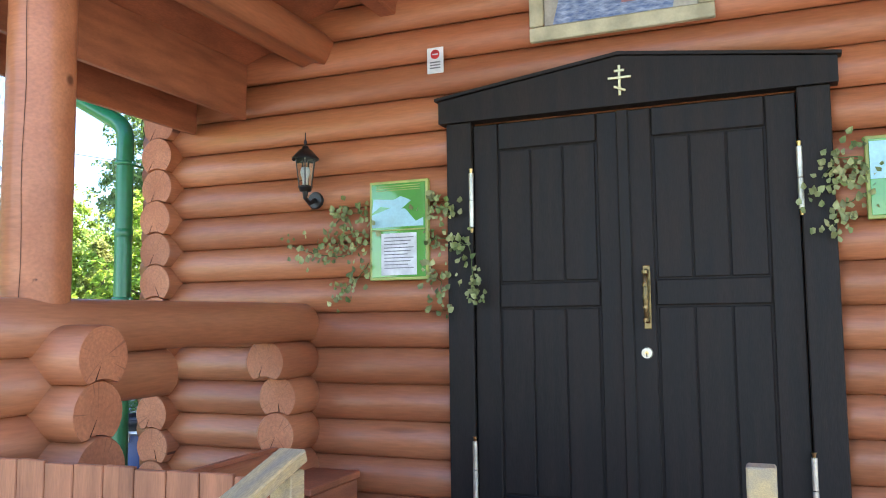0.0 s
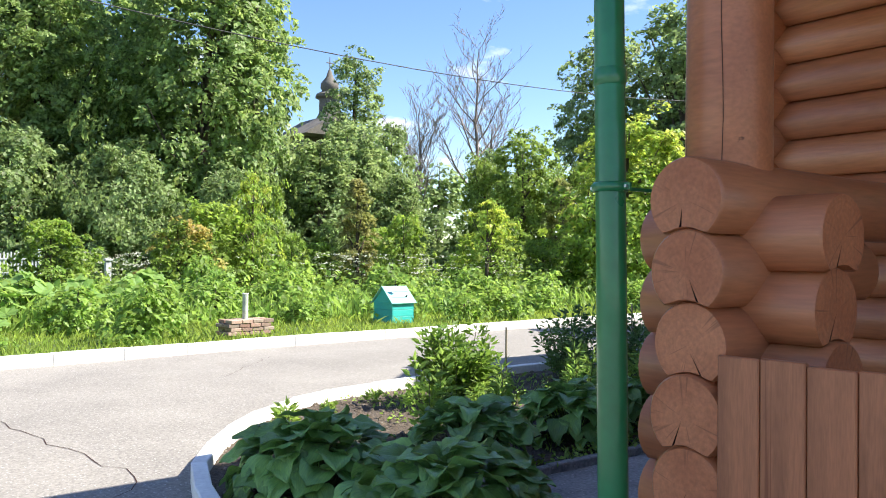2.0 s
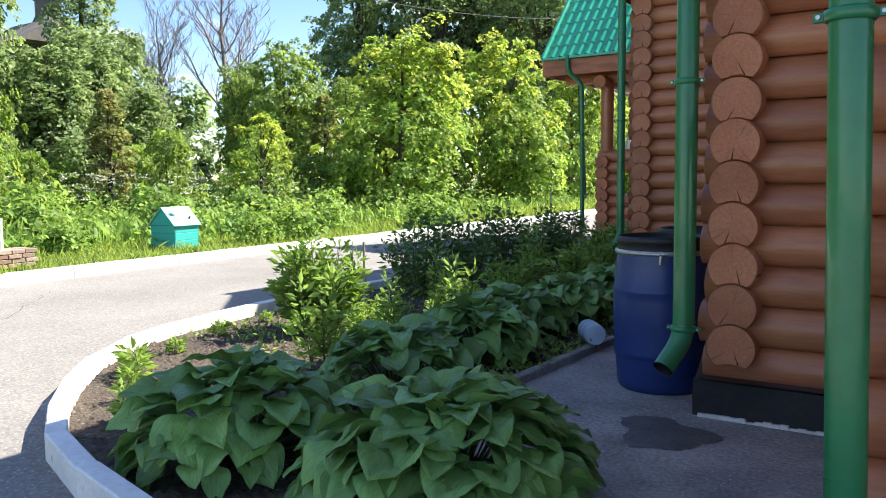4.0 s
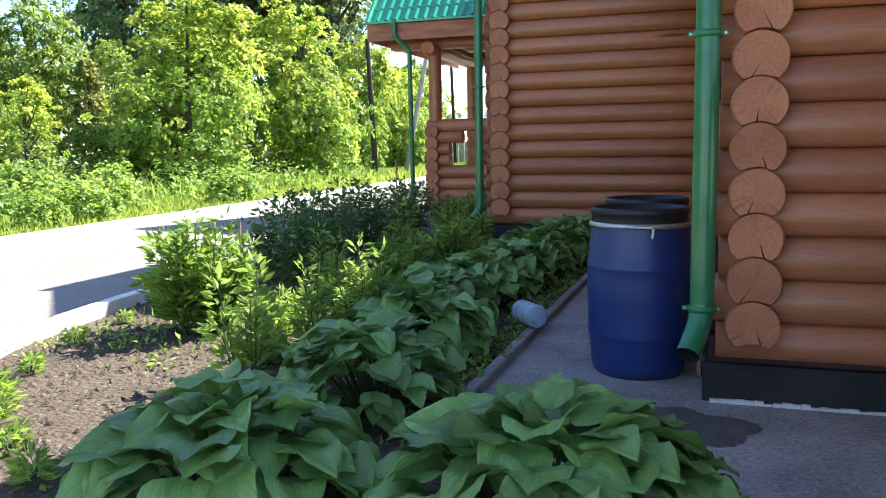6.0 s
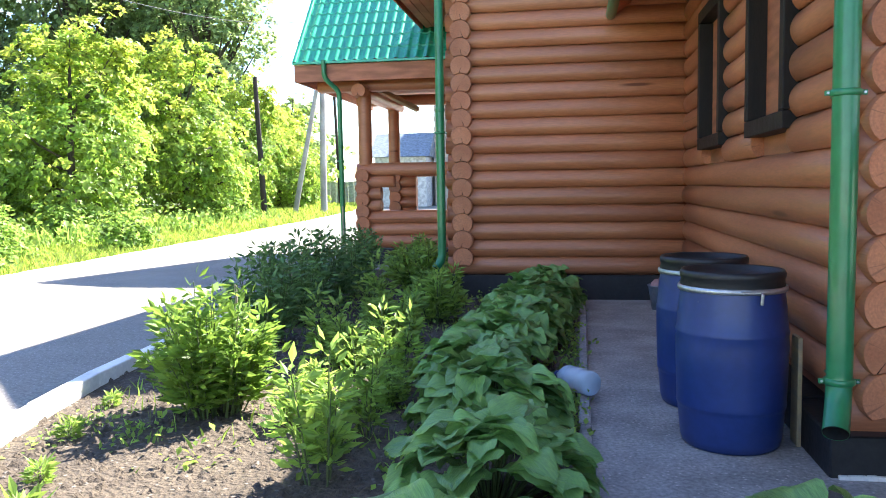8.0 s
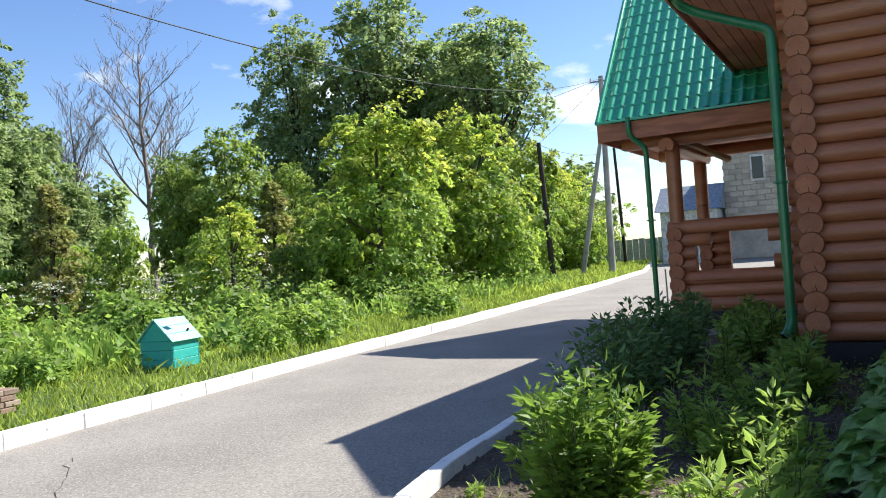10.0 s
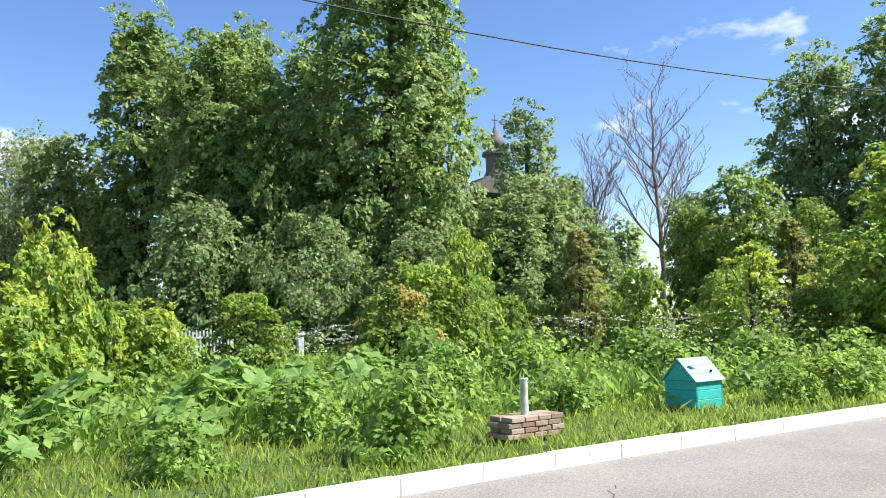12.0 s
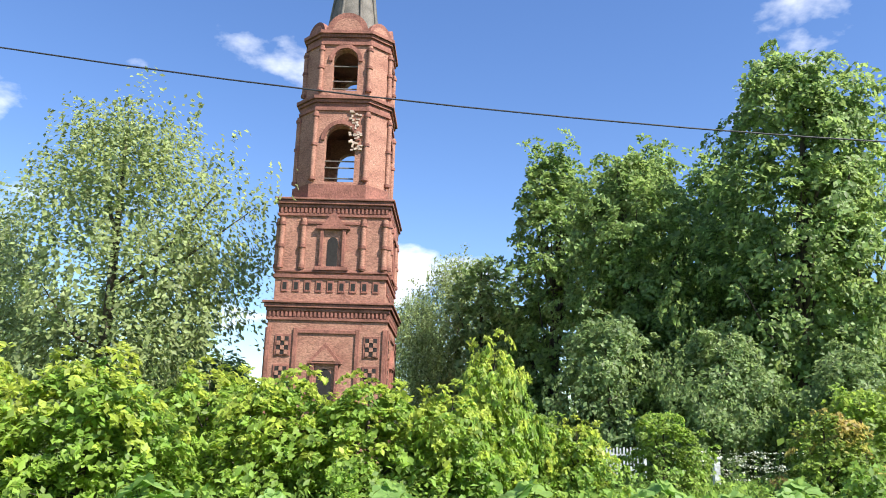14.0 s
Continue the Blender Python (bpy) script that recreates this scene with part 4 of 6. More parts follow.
ROBE = mat("blue_robe_paint", (0.10, 0.16, 0.32), 0.5, var=0.3, scale=9, fine=20, second=(0.32, 0.40, 0.55), stretch=(2, 1, 6))
for a, b in (((-0.52, -0.02, 0), (0.52, 0.02, 0.085)), ((-0.52, -0.02, 0.09), (-0.435, 0.02, 0.9)), ((0.435, -0.02, 0.09), (0.52, 0.02, 0.9)), ((-0.52, -0.02, 0.905), (0.52, 0.02, 0.99))):
    part("frame", bx(a, b, IVORY, 0.006), icon)
part("panel", bx((-0.434, -0.005, 0.086), (0.434, 0.018, 0.904), mat("icon_ground", (0.52, 0.50, 0.42), 0.5, var=0.1)), icon)
m = Mesh()
m.add([(x, -0.0075, z) for x, z in ((-0.38, 0.09), (0.30, 0.09), (0.34, 0.35), (0.2, 0.75), (-0.12, 0.75), (-0.30, 0.4))], [(0, 1, 2, 3, 4, 5)], ROBE)
part("blue_shape", m, icon, "blue painted drapery")
m = Mesh()
m.box((0.02, -0.012, 0.16), (0.28, -0.0085, 0.30), mat("rose_paint", (0.45, 0.2, 0.2), 0.5))
m.box((0.05, -0.0155, 0.185), (0.25, -0.0125, 0.275), IVORY)
part("book_shape", m, icon, "rose and ivory painted book")


def garland(label, strands, seed):
    """Trailing artificial ivy: thin stems with small leaves."""
    rnd = random.Random(seed)
    base = Vector(strands[0][0])
    t = thing("ivy_garland", label, "garland", tuple(base))
    for pts in strands:
        loc = [Vector(p) - base for p in pts]
        line = []
        for a, b in zip(loc, loc[1:]):
            line += [a.lerp(b, i / 4) + Vector((rnd.uniform(-.01, .01), rnd.uniform(-.01, .005), rnd.uniform(-.01, .01))) for i in range(4)]
        line.append(loc[-1])
        part("stem", Mesh().tube(line, 0.003, STEM, 5), t)
        m = Mesh()
        for p in line:
            for j in range(5):
                c = p + Vector((rnd.gauss(0, .045), -abs(rnd.gauss(0, .03)) - .004, rnd.gauss(0, .045)))
                s = rnd.uniform(0.013, 0.027)
                q = Euler((rnd.uniform(-.7, .7) + 1.57, rnd.uniform(-1, 1), rnd.uniform(-.7, .7))).to_matrix()
                shape = [(0, -1, 0), (.75, -.45, .12), (.55, .25, .1), (0, 1, 0), (-.55, .25, .1), (-.75, -.45, .12), (0, 0, -.06)]
                m.add([c + q @ (Vector(v) * s) for v in shape], [(0, 1, 6), (1, 2, 6), (2, 3, 6), (3, 4, 6), (4, 5, 6), (5, 0, 6)], L_IVY)
        part("foliage", m, t)


G = "artificial ivy garland pinned to the log wall"
garland(G + " beside the notice board", [[(-2.58, 4.85, 2.42), (-2.72, 4.84, 2.46), (-2.82, 4.84, 2.38)], [(-2.58, 4.85, 2.25), (-2.75, 4.84, 2.18), (-2.95, 4.84, 2.18), (-3.15, 4.84, 2.26)],
        [(-2.58, 4.85, 2.12), (-2.68, 4.84, 2.0), (-2.80, 4.84, 1.92)], [(-2.60, 4.85, 2.32), (-2.75, 4.84, 2.30), (-2.86, 4.84, 2.2)]], 4)
garland(G + " between board and door", [[(-2.17, 4.85, 2.40), (-2.07, 4.82, 2.46), (-2.02, 4.80, 2.40)], [(-2.17, 4.85, 2.25), (-2.0, 4.80, 2.24), (-1.88, 4.79, 2.2), (-1.86, 4.79, 1.95), (-1.84, 4.79, 1.88)],
        [(-2.17, 4.85, 2.1), (-2.08, 4.82, 2.0), (-2.06, 4.80, 1.82)]], 5)
garland(G + " beside the second board", [[(0.22, 4.85, 2.5), (0.12, 4.82, 2.44), (-0.05, 4.80, 2.38)], [(0.22, 4.85, 2.38), (0.1, 4.82, 2.3), (0.05, 4.80, 2.2)], [(0.2, 4.85, 2.56), (0.1, 4.83, 2.56), (0.02, 4.81, 2.46)]], 6)


# ---------------------------------------------------------------- barrels and bottle
def barrel(at, turn, label):
    t = thing("barrel", label, "barrel", at, turn, group="rain barrels")
    part("body", Mesh().lathe([(0, 0), (0.235, 0), (0.25, 0.012), (0.262, 0.05), (0.275, 0.20), (0.277, 0.215), (0.281, 0.22), (0.283, 0.235), (0.281, 0.25), (0.286, 0.40), (0.290, 0.55), (0.287, 0.60),
                               (0.290, 0.61), (0.290, 0.625), (0.285, 0.635), (0.276, 0.75), (0.268, 0.82), (0.266, 0.84)], BLUEPLASTIC, 48), t)
    part("lid", Mesh().lathe([(0.262, 0.83), (0.268, 0.86), (0.262, 0.90), (0.268, 0.905), (0.27, 0.93), (0.262, 0.945), (0.25, 0.94), (0.24, 0.915), (0, 0.91)], BLACKPLASTIC, 48), t, "black screw lid")
    part("clamp_ring", Mesh().lathe([(0.270, 0.835), (0.279, 0.838), (0.281, 0.85), (0.279, 0.862), (0.270, 0.865)], GALV, 48), t, "galvanised clamp ring")
    m = Mesh()
    m.box((-0.05, -0.292, 0.842), (0.05, -0.278, 0.858), GALV, 0.004)
    m.box((-0.012, -0.300, 0.79), (0.004, -0.286, 0.85), GALV, 0.004, Matrix.Rotation(radians(4), 4, "Y"))
    part("clamp_lever", m, t, "metal closing lever")
    return t


SCALE_UP = Matrix.Scale(1.06, 4)
b1 = barrel((-4.86, 5.44, 0.03), 8, "blue plastic drum with black lid and metal ring on the path")
b2 = barrel((-4.88, 6.30, 0.03), -30, "blue plastic drum with a black lid standing behind another")
b1.matrix_basis = b1.matrix_basis @ SCALE_UP
b2.matrix_basis = b2.matrix_basis @ SCALE_UP
board = thing("loose_board", "narrow grey board leaning between barrel and wall", "board", (-4.50, 5.45, 0.03))
part("plank", bx((-0.012, -0.07, 0), (0.012, 0.07, 0.62), RAWWOOD, 0.003), board)
m = Mesh()
m.lathe([(0, 0.0), (0.075, 0.0), (0.085, 0.02), (0.087, 0.09), (0.082, 0.10), (0.087, 0.11), (0.087, 0.20), (0.082, 0.21), (0.087, 0.22), (0.085, 0.27), (0.05, 0.33), (0.022, 0.345), (0.022, 0.37)], BOTTLE, 24)
bottle = thing("plastic_bottle", "large empty clear plastic bottle lying on the path edge", "bottle", (-5.62, 6.13, 0.175), 0)
part("body", m, bottle, at=Matrix.Rotation(radians(38), 4, "Z") @ Matrix.Rotation(radians(-91), 4, "X"))
part("cap", Mesh().tube([(0, 0, 0.372), (0, 0, 0.395)], 0.025, BLUEPLASTIC, 16), bottle, "blue cap", at=Matrix.Rotation(radians(38), 4, "Z") @ Matrix.Rotation(radians(-91), 4, "X"))
bucket = thing("bucket", "grey plastic bucket with a rag beside the wall", "bucket", (-4.72, 10.4, 0.03))
part("body", Mesh().lathe([(0, 0), (0.10, 0), (0.14, 0.27), (0.15, 0.275), (0.15, 0.29), (0.137, 0.285), (0.10, 0.02)], mat("grey_plastic", (0.22, 0.25, 0.3), 0.5), 24), bucket)
m = Mesh()
rng = random.Random(2)
m.lathe([(0.12, 0.27), (0.11, 0.31), (0.07, 0.35), (0.03, 0.36), (0, 0.355)], mat("faded_rag", (0.45, 0.25, 0.25), 0.9), 9)
part("rag", m, bucket, "faded reddish rag")
broom = thing("broom_stick", "blue stick leaning beside the bucket", "stick", (-4.52, 10.1, 0.03))
part("shaft", Mesh().tube([(0.05, -0.25, 0.01), (-0.02, 0.35, 0.42)], 0.012, mat("blue_paint", (0.03, 0.09, 0.35), 0.5), 8), broom)

# ---------------------------------------------------------------- second porch on the wing
p2 = tagged(part("porch_rail_wing", Mesh().box((-9.6, 15.73, 0.35), (-7.3, 15.77, 0.95), BOARD)), "log railing of the second porch with a carved opening", "railing", kind="structure")
for k in range(7):
    z = 1.83 - COURSE * k
    if k in (1, 2, 3):
        log(p2, (-9.78, 15.75, z), (0.72, 0.46, 0.46)[k - 1], "x", k)
        log(p2, ((-8.12, -7.86, -8.05)[k - 1], 15.75, z), (0.85, 0.6, 0.78)[k - 1], "x", k)
    else:
        log(p2, (-9.78, 15.75, z), 2.5, "x", k)
    log(p2, (-9.65, 15.53, z - COURSE / 2), 0.55 if k < 5 else 3.2, "y", k % 4 + 40)
    if k not in (1, 2, 3, 4):
        log(p2, (-9.78, 18.6, z), 2.5, "x", k)
    else:
        log(p2, (-9.78, 18.6, z), 0.6, "x", k)
    log(p2, (-9.65, 18.4, z - COURSE / 2), 0.5, "y", k % 4 + 44)
plinth("plinth_porch_wing", (-9.85, 15.6, -0.05), (-7.34, 18.8, 0.33))
for x, y in ((-9.62, 15.75), (-9.68, 18.6)):
    t = thing("porch_post", "round reddish-brown log post of the second porch", "post", (x, y, 1.93))
    part("shaft", Mesh().tube([(0, 0, 0), (0, 0, 1.42)], 0.13, LOG, 20), t)
for n_, s, L, ax in (("porch_beam_front", (-10.5, 15.75, 3.42), 3.3, "x"), ("porch_beam_back", (-10.5, 18.6, 3.42), 3.3, "x"), ("porch_beam_west", (-9.65, 15.4, 3.30), 3.6, "y")):
    tagged(part(n_, log_data(L, 50), at=Matrix.Translation(s) @ (Matrix.Identity(4) if ax == "x" else Matrix.Rotation(math.pi / 2, 4, "Z"))), "stained log beam of the second porch", "beam", kind="structure")
tagged(part("porch_brace", bx((-0.05, 0, -0.05), (0.05, 1.3, 0.05), RAWWOOD, 0.01), at=Matrix.Translation((-9.55, 16.3, 3.45)) @ Matrix.Rotation(radians(-18), 4, "X") @ Matrix.Rotation(radians(-30), 4, "Z")), "unpainted wooden brace under the porch roof", "beam", kind="structure")


def tile_roof(name, x0, x1, y0, z0, y1, z1, label):
    """Pressed metal tiles: waves along the eave, steps up the slope."""
    m = Mesh()
    run = Vector((0, y1 - y0, z1 - z0))
    L, u = run.length, run.normalized()
    nrm = Vector((0, -u.z, u.y)) if u.y > 0 else Vector((0, u.z, -u.y))
    nx = int((x1 - x0) / 0.19 * 8)
    rows = []
    d = 0.0
    while d < L - 0.01:
        e = min(d + 0.35, L)
        rows += [(d, 0.016), (d + 0.015, 0.0152), (d + 0.035, 0.0142), (e - 0.03, 0.0014), (e - 0.003, 0.0)]
        d = e
    verts, faces = [], []
    for s, lift in rows:
        for i in range(nx + 1):
            x = x0 + (x1 - x0) * i / nx
            ph = (x - x0) / 0.19 * 2 * math.pi
            h = lift + 0.017 * math.cos(ph) + 0.006 * math.cos(2 * ph)
            p = Vector((x, y0, z0)) + u * s + nrm * (0.03 + h)
            verts.append(p)
    w = nx + 1
    for r in range(len(rows) - 1):
        for i in range(nx):
            q = (r * w + i, r * w + i + 1, (r + 1) * w + i + 1, (r + 1) * w + i)
            faces.append(q if u.y > 0 else tuple(reversed(q)))
    m.add(verts, faces, ROOFGREEN, True)
    a = Vector((x0, y0, z0))
    m.add([a, a + Vector((x1 - x0, 0, 0)), a + Vector((x1 - x0, 0, 0)) + run, a + run], [(0, 1, 2, 3), (3, 2, 1, 0)], BOARD)
    return tagged(part(name, m), label, "roof", kind="structure")


tile_roof("roof_porch_wing_south", -10.78, -7.2, 15.22, 3.80, 18.2, 7.14, "glossy green metal-tile roof of the second porch")
tile_roof("roof_porch_wing_north", -10.78, -7.2, 21.2, 3.80, 18.2, 7.14, "glossy green metal-tile roof of the second porch")
vang = math.atan2(3.34, 2.98)
verge = Mesh()
verge.tube([(-10.78, 15.15, 3.80), (-10.78, 18.2, 7.22)], 0.045, ROOFGREEN, 6)
verge.tube([(-10.78, 21.2, 3.80), (-10.78, 18.2, 7.22)], 0.045, ROOFGREEN, 6)
tagged(part("trim_wing_verge", verge), "green metal verge strip", "trim", kind="structure")
for n_, a, b, mt in (("trim_wing_fascia", (-10.8, 15.20, 3.46), (-7.3, 15.24, 3.77), BOARD), ("trim_wing_drip", (-10.82, 15.14, 3.775), (-7.3, 15.26, 3.82), ROOFGREEN), ("trim_wing_side", (-10.80, 15.25, 3.46), (-10.76, 21.1, 3.66), BOARD)):
    tagged(part(n_, bx(a, b, mt, 0.005)), "reddish fascia board with green drip edge", "trim", kind="structure")
tagged(part("ceiling_porch_wing", bx((-10.7, 15.3, 3.60), (-7.3, 21.0, 3.66), BOARD)), "boarded porch ceiling", "ceiling", kind="structure")
tagged(part("wall_porch_gable", Mesh().prism([(15.5, 3.7), (20.9, 3.7), (18.2, 6.95)], -10.6, -10.55, BOARD, axis=0)), "boarded gable of the second porch", "wall", kind="structure")
downpipe("slim dark green downpipe at the second porch", [(-10.22, 15.16, 3.84), (-10.22, 15.16, 3.52), (-9.98, 15.3, 3.28), (-9.98, 15.36, 0.35), (-10.02, 15.28, 0.22)], 0.045, (2.0,))

# ---------------------------------------------------------------- small things across the road
ken = thing("kennel", "turquoise plank box with a pale pitched roof, on the grass", "box", (-17.62, 11.30, 0.0), 4)
for a, b in (((-0.365, -0.33), (0.365, -0.308)), ((-0.365, 0.308), (0.365, 0.33)), ((0.343, -0.307), (0.365, 0.307)), ((-0.365, -0.307), (-0.343, 0.307))):
    for i in range(3):
        z0 = 0.015 + i * 0.160
        part("plank", bx((a[0], a[1], z0), (b[0], b[1], z0 + 0.156), TURQ, 0.006), ken)
for y in (-0.33, 0.31):
    part("gable_board", Mesh().prism([(-0.36, 0.497), (0.36, 0.497), (0.0, 0.845)], y, y + 0.02, TURQ, axis=1), ken)
ang = math.atan2(0.36, 0.37)
for sx in (-1, 1):
    base_ = Matrix.Translation((sx * 0.405, 0, 0.475)) @ Matrix.Rotation(ang * sx, 4, "Y")
    for i in range(3):
        part("roof_board", bx((-sx * 0.19 * i, -0.375, 0.0), (-sx * (0.19 * i + 0.186), 0.375, 0.02), TURQPALE, 0.005), ken, at=base_)
part("knob", Mesh().tube([(0.26, 0.16, 0.62), (0.30, 0.16, 0.665)], 0.02, DARK, 8), ken, "small dark knob")

base = thing("brick_base", "small weathered red brick block on the grass", "brick block", (-16.35, 6.93, 0.05), 6)
rng = random.Random(21)
for r in range(4):
    for j in range(4):
        for i in range(2):
            y0 = -0.46 + j * 0.235 + (0.06 if r % 2 else 0)
            x0 = -0.25 + i * 0.25
            part("brick", bx((x0, y0, r * 0.075), (x0 + 0.24, y0 + 0.225, r * 0.075 + 0.068), BRICK, 0.008), base,
                 at=Matrix.Translation((rng.uniform(-.012, .012), rng.uniform(-.01, .01), 0)) @ Matrix.Rotation(rng.uniform(-.02, .02), 4, "Z"))
wp = thing("white_pipe_post", "pale painted pipe post standing in the brick block", "post", (-16.38, 6.97, 0.345))
part("pipe", Mesh().tube([(0, 0, -0.02), (0, 0, 0.2), (0.004, 0, 0.49)], [0.058, 0.056, 0.055], mat("pale_green_white_paint", (0.60, 0.68, 0.55), 0.6, var=0.12, scale=5), 16), wp)
part("rim", Mesh().lathe([(0.055, 0.47), (0.062, 0.475), (0.06, 0.5), (0.04, 0.5)], WHITE, 16), wp)


# white cemetery fence and a grave post behind the shrubs
fence = thing("fence", "white painted picket fence half hidden by shrubs", "fence", (-38, 5.0, 0))
for i in range(19):
    part("picket", bx((-0.02, i * 0.13, 0.55), (0.02, i * 0.13 + 0.06, 1.62 + 0.05 * (i % 2)), FENCEGREY, 0.004), fence)
for z in (0.8, 1.35):
    part("rail", bx((0.025, 0, z), (0.06, 2.45, z + 0.06), FENCEGREY, 0.004), fence)
for y in (-0.12, 2.5):
    part("post", bx((-0.06, y - 0.06, 0), (0.06, y + 0.06, 1.78), FENCEGREY, 0.01), fence)
gp = thing("fence_post", "whitewashed stone post with a flat cap", "post", (-38, 10.2, 0))
part("shaft", bx((-0.12, -0.12, 0), (0.12, 0.12, 1.3), FENCEGREY, 0.02), gp)
part("cap", bx((-0.17, -0.17, 1.305), (0.17, 0.17, 1.42), FENCEGREY, 0.03), gp)


# poles and wires
def pole(name, label, foot, top, r0, r1, material):
    t = thing(name, label, "pole", foot)
    d = Vector(top) - Vector(foot)
    part("shaft", Mesh().tube([(0, 0, -0.2), tuple(d * 0.5), tuple(d)], [r0, (r0 + r1) / 2, r1], material, 10), t)
    return t


pole("utility_pole", "leaning dark tarred wooden pole in the verge", (-21.2, 40, 0), (-21.5, 40, 7.1), 0.16, 0.11, POLEWOOD)
cp = pole("utility_pole", "grey concrete pole with a slanting strut beside the road", (-19.0, 43, 0), (-18.88, 43, 10.6), 0.19, 0.13, POLECONC)
part("strut", Mesh().tube([(-1.7, 0.1, 0), (-0.05, 0.1, 7.8)], [0.16, 0.11], POLECONC, 8), cp)
part("crossarm", bx((-0.5, -0.04, 10.3), (0.6, 0.04, 10.38), POLECONC, 0.01), cp)
for x in (-0.45, 0.1, 0.55):
    part("insulator", Mesh().tube([(x, 0, 10.4), (x, 0, 10.55)], [0.04, 0.05], WHITE, 8), cp)
pole("utility_pole", "distant dark wooden pole", (-23.0, 60, 0), (-23.3, 60, 8.8), 0.13, 0.1, POLEWOOD)


def wire(label, a, b, sag, r=0.012):
    a, b = Vector(a), Vector(b)
    pts = []
    for i in range(41):
        s = i / 40
        p = a.lerp(b, s); p.z -= sag * 4 * s * (1 - s)
        pts.append(p - a)
    t = thing("overhead_wire", label, "wire", tuple(a))
    part("cable", Mesh().tube(pts, r, CABLE, 5), t)


wire("black overhead cable hanging in a shallow curve", (-18.7, 43, 10.52), (-16.0, -23, 10.05), 4.18)
wire("thin overhead wire between the poles", (-18.9, 43, 10.4), (-21.5, 40, 7.05), 0.1, 0.010)
wire("thin distant overhead wire", (-19.2, 43, 10.4), (-60, 62, 10.0), 0.8, 0.010)
wire("thin distant overhead wire", (-21.5, 40, 7.0), (-23.3, 60, 8.7), 0.5, 0.010)

# far house and shed seen through the porch
house = thing("house", "two-storey pale stone house far beyond the porch", "house", (-9, 60, 0))
part("wall", bx((-6.7, 0, 0), (6, 9, 8.6), HOUSEWALL, 0.05), house)
for r in range(14):
    for j in range(6):
        part("stone", bx((-6.75 + j * 0.9 + (0.4 if r % 2 else 0), -0.05, 3.2 + r * 0.38), (-6.75 + j * 0.9 + (0.4 if r % 2 else 0) + 0.86, -0.002, 3.2 + r * 0.38 + 0.35), HOUSEWALL, 0.02), house)
for x in (-4.9, -1.5):
    w_ = part("window", bx((x, -0.12, 5.3), (x + 0.95, -0.055, 7.1), WHITE, 0.02), house, "white framed window")
    part("pane", bx((x + 0.12, -0.14, 5.45), (x + 0.83, -0.125, 6.95), DARKGLASS, 0), w_)
part("roof", Mesh().prism([(-7.2, 8.6), (6.5, 8.6), (-0.3, 12)], -0.4, 9.4, GREYROOF, axis=1), house)
shed = thing("shed", "low shed with a blue-grey sheet roof far beyond the porch", "shed", (-18.2, 58, 0))
part("wall", bx((-1.6, 0, 0), (2.2, 4, 3.6), WHITE, 0.02), shed)
part("roof", Mesh().prism([(-0.5, 3.6), (4.5, 3.6), (2.0, 5.4)], -1.9, 2.5, GREYROOF, axis=0), shed)
wallf = thing("fence", "long grey board fence along the far road", "fence", (-30, 64, 0))
for i in range(40):
    part("board", bx((i * 0.5, 0, 0), (i * 0.5 + 0.48, 0.04, 1.9 + 0.03 * (i % 3)), FENCEGREY, 0.005), wallf)


# ---------------------------------------------------------------- brick bell tower
def arch_outline(w, z0, z1, ow, oz0, oz1):
    """Wall outline with an arched opening that is open at its foot."""
    r = ow / 2
    pts = [(-w / 2, z0), (-w / 2, z1), (w / 2, z1), (w / 2, z0), (r, z0), (r, oz1 - r)]
    pts += [(r * math.cos(a), oz1 - r + r * math.sin(a)) for a in [math.pi * k / 10 for k in range(1, 10)]]
    return pts + [(-r, oz1 - r), (-r, z0)]


tower = thing("bell_tower", "old ruined red brick bell tower with cornices and arched openings", "tower", (-64.3, -8.45, 0), 0)
tower.matrix_basis = tower.matrix_basis @ Matrix.Diagonal((0.93, 0.93, 1.0, 1.0))


def faces(m4):
    return [Matrix.Rotation(radians(a), 4, "Z") for a in m4]


def block(name, a, b, label="", mtl=TOWERBRICK, bev=0.03):
    return part(name, bx(a, b, mtl, bev), tower, label)


def cornice(z, half, name="cornice", teeth=True):
    """Stepped brick cornice with a row of dentils."""
    for i, (dz, dh, out) in enumerate(((0, 0.22, 0.12), (0.24, 0.35, 0.04), (0.61, 0.22, 0.16), (0.85, 0.26, 0.30), (1.13, 0.16, 0.42))):
        block(name, (-half - out, -half - out, z + dz), (half + out, half + out, z + dz + dh), mtl=TOWERTRIM)
    if teeth:
        m = Mesh()
        n_ = int(half * 2 / 0.30)
        for k in range(n_):
            y = -half + (k + 0.25) * 2 * half / n_
            for sgn in (-1, 1):
                x0, x1 = sorted((sgn * (half + 0.045), sgn * (half + 0.15)))
                m.box((x0, y, z + 0.245), (x1, y + 0.15, z + 0.585), TOWERTRIM)
                m.box((y, x0, z + 0.245), (y + 0.15, x1, z + 0.585), TOWERTRIM)
        tagged(part("dentil_row", m, tower), kind="stuff")


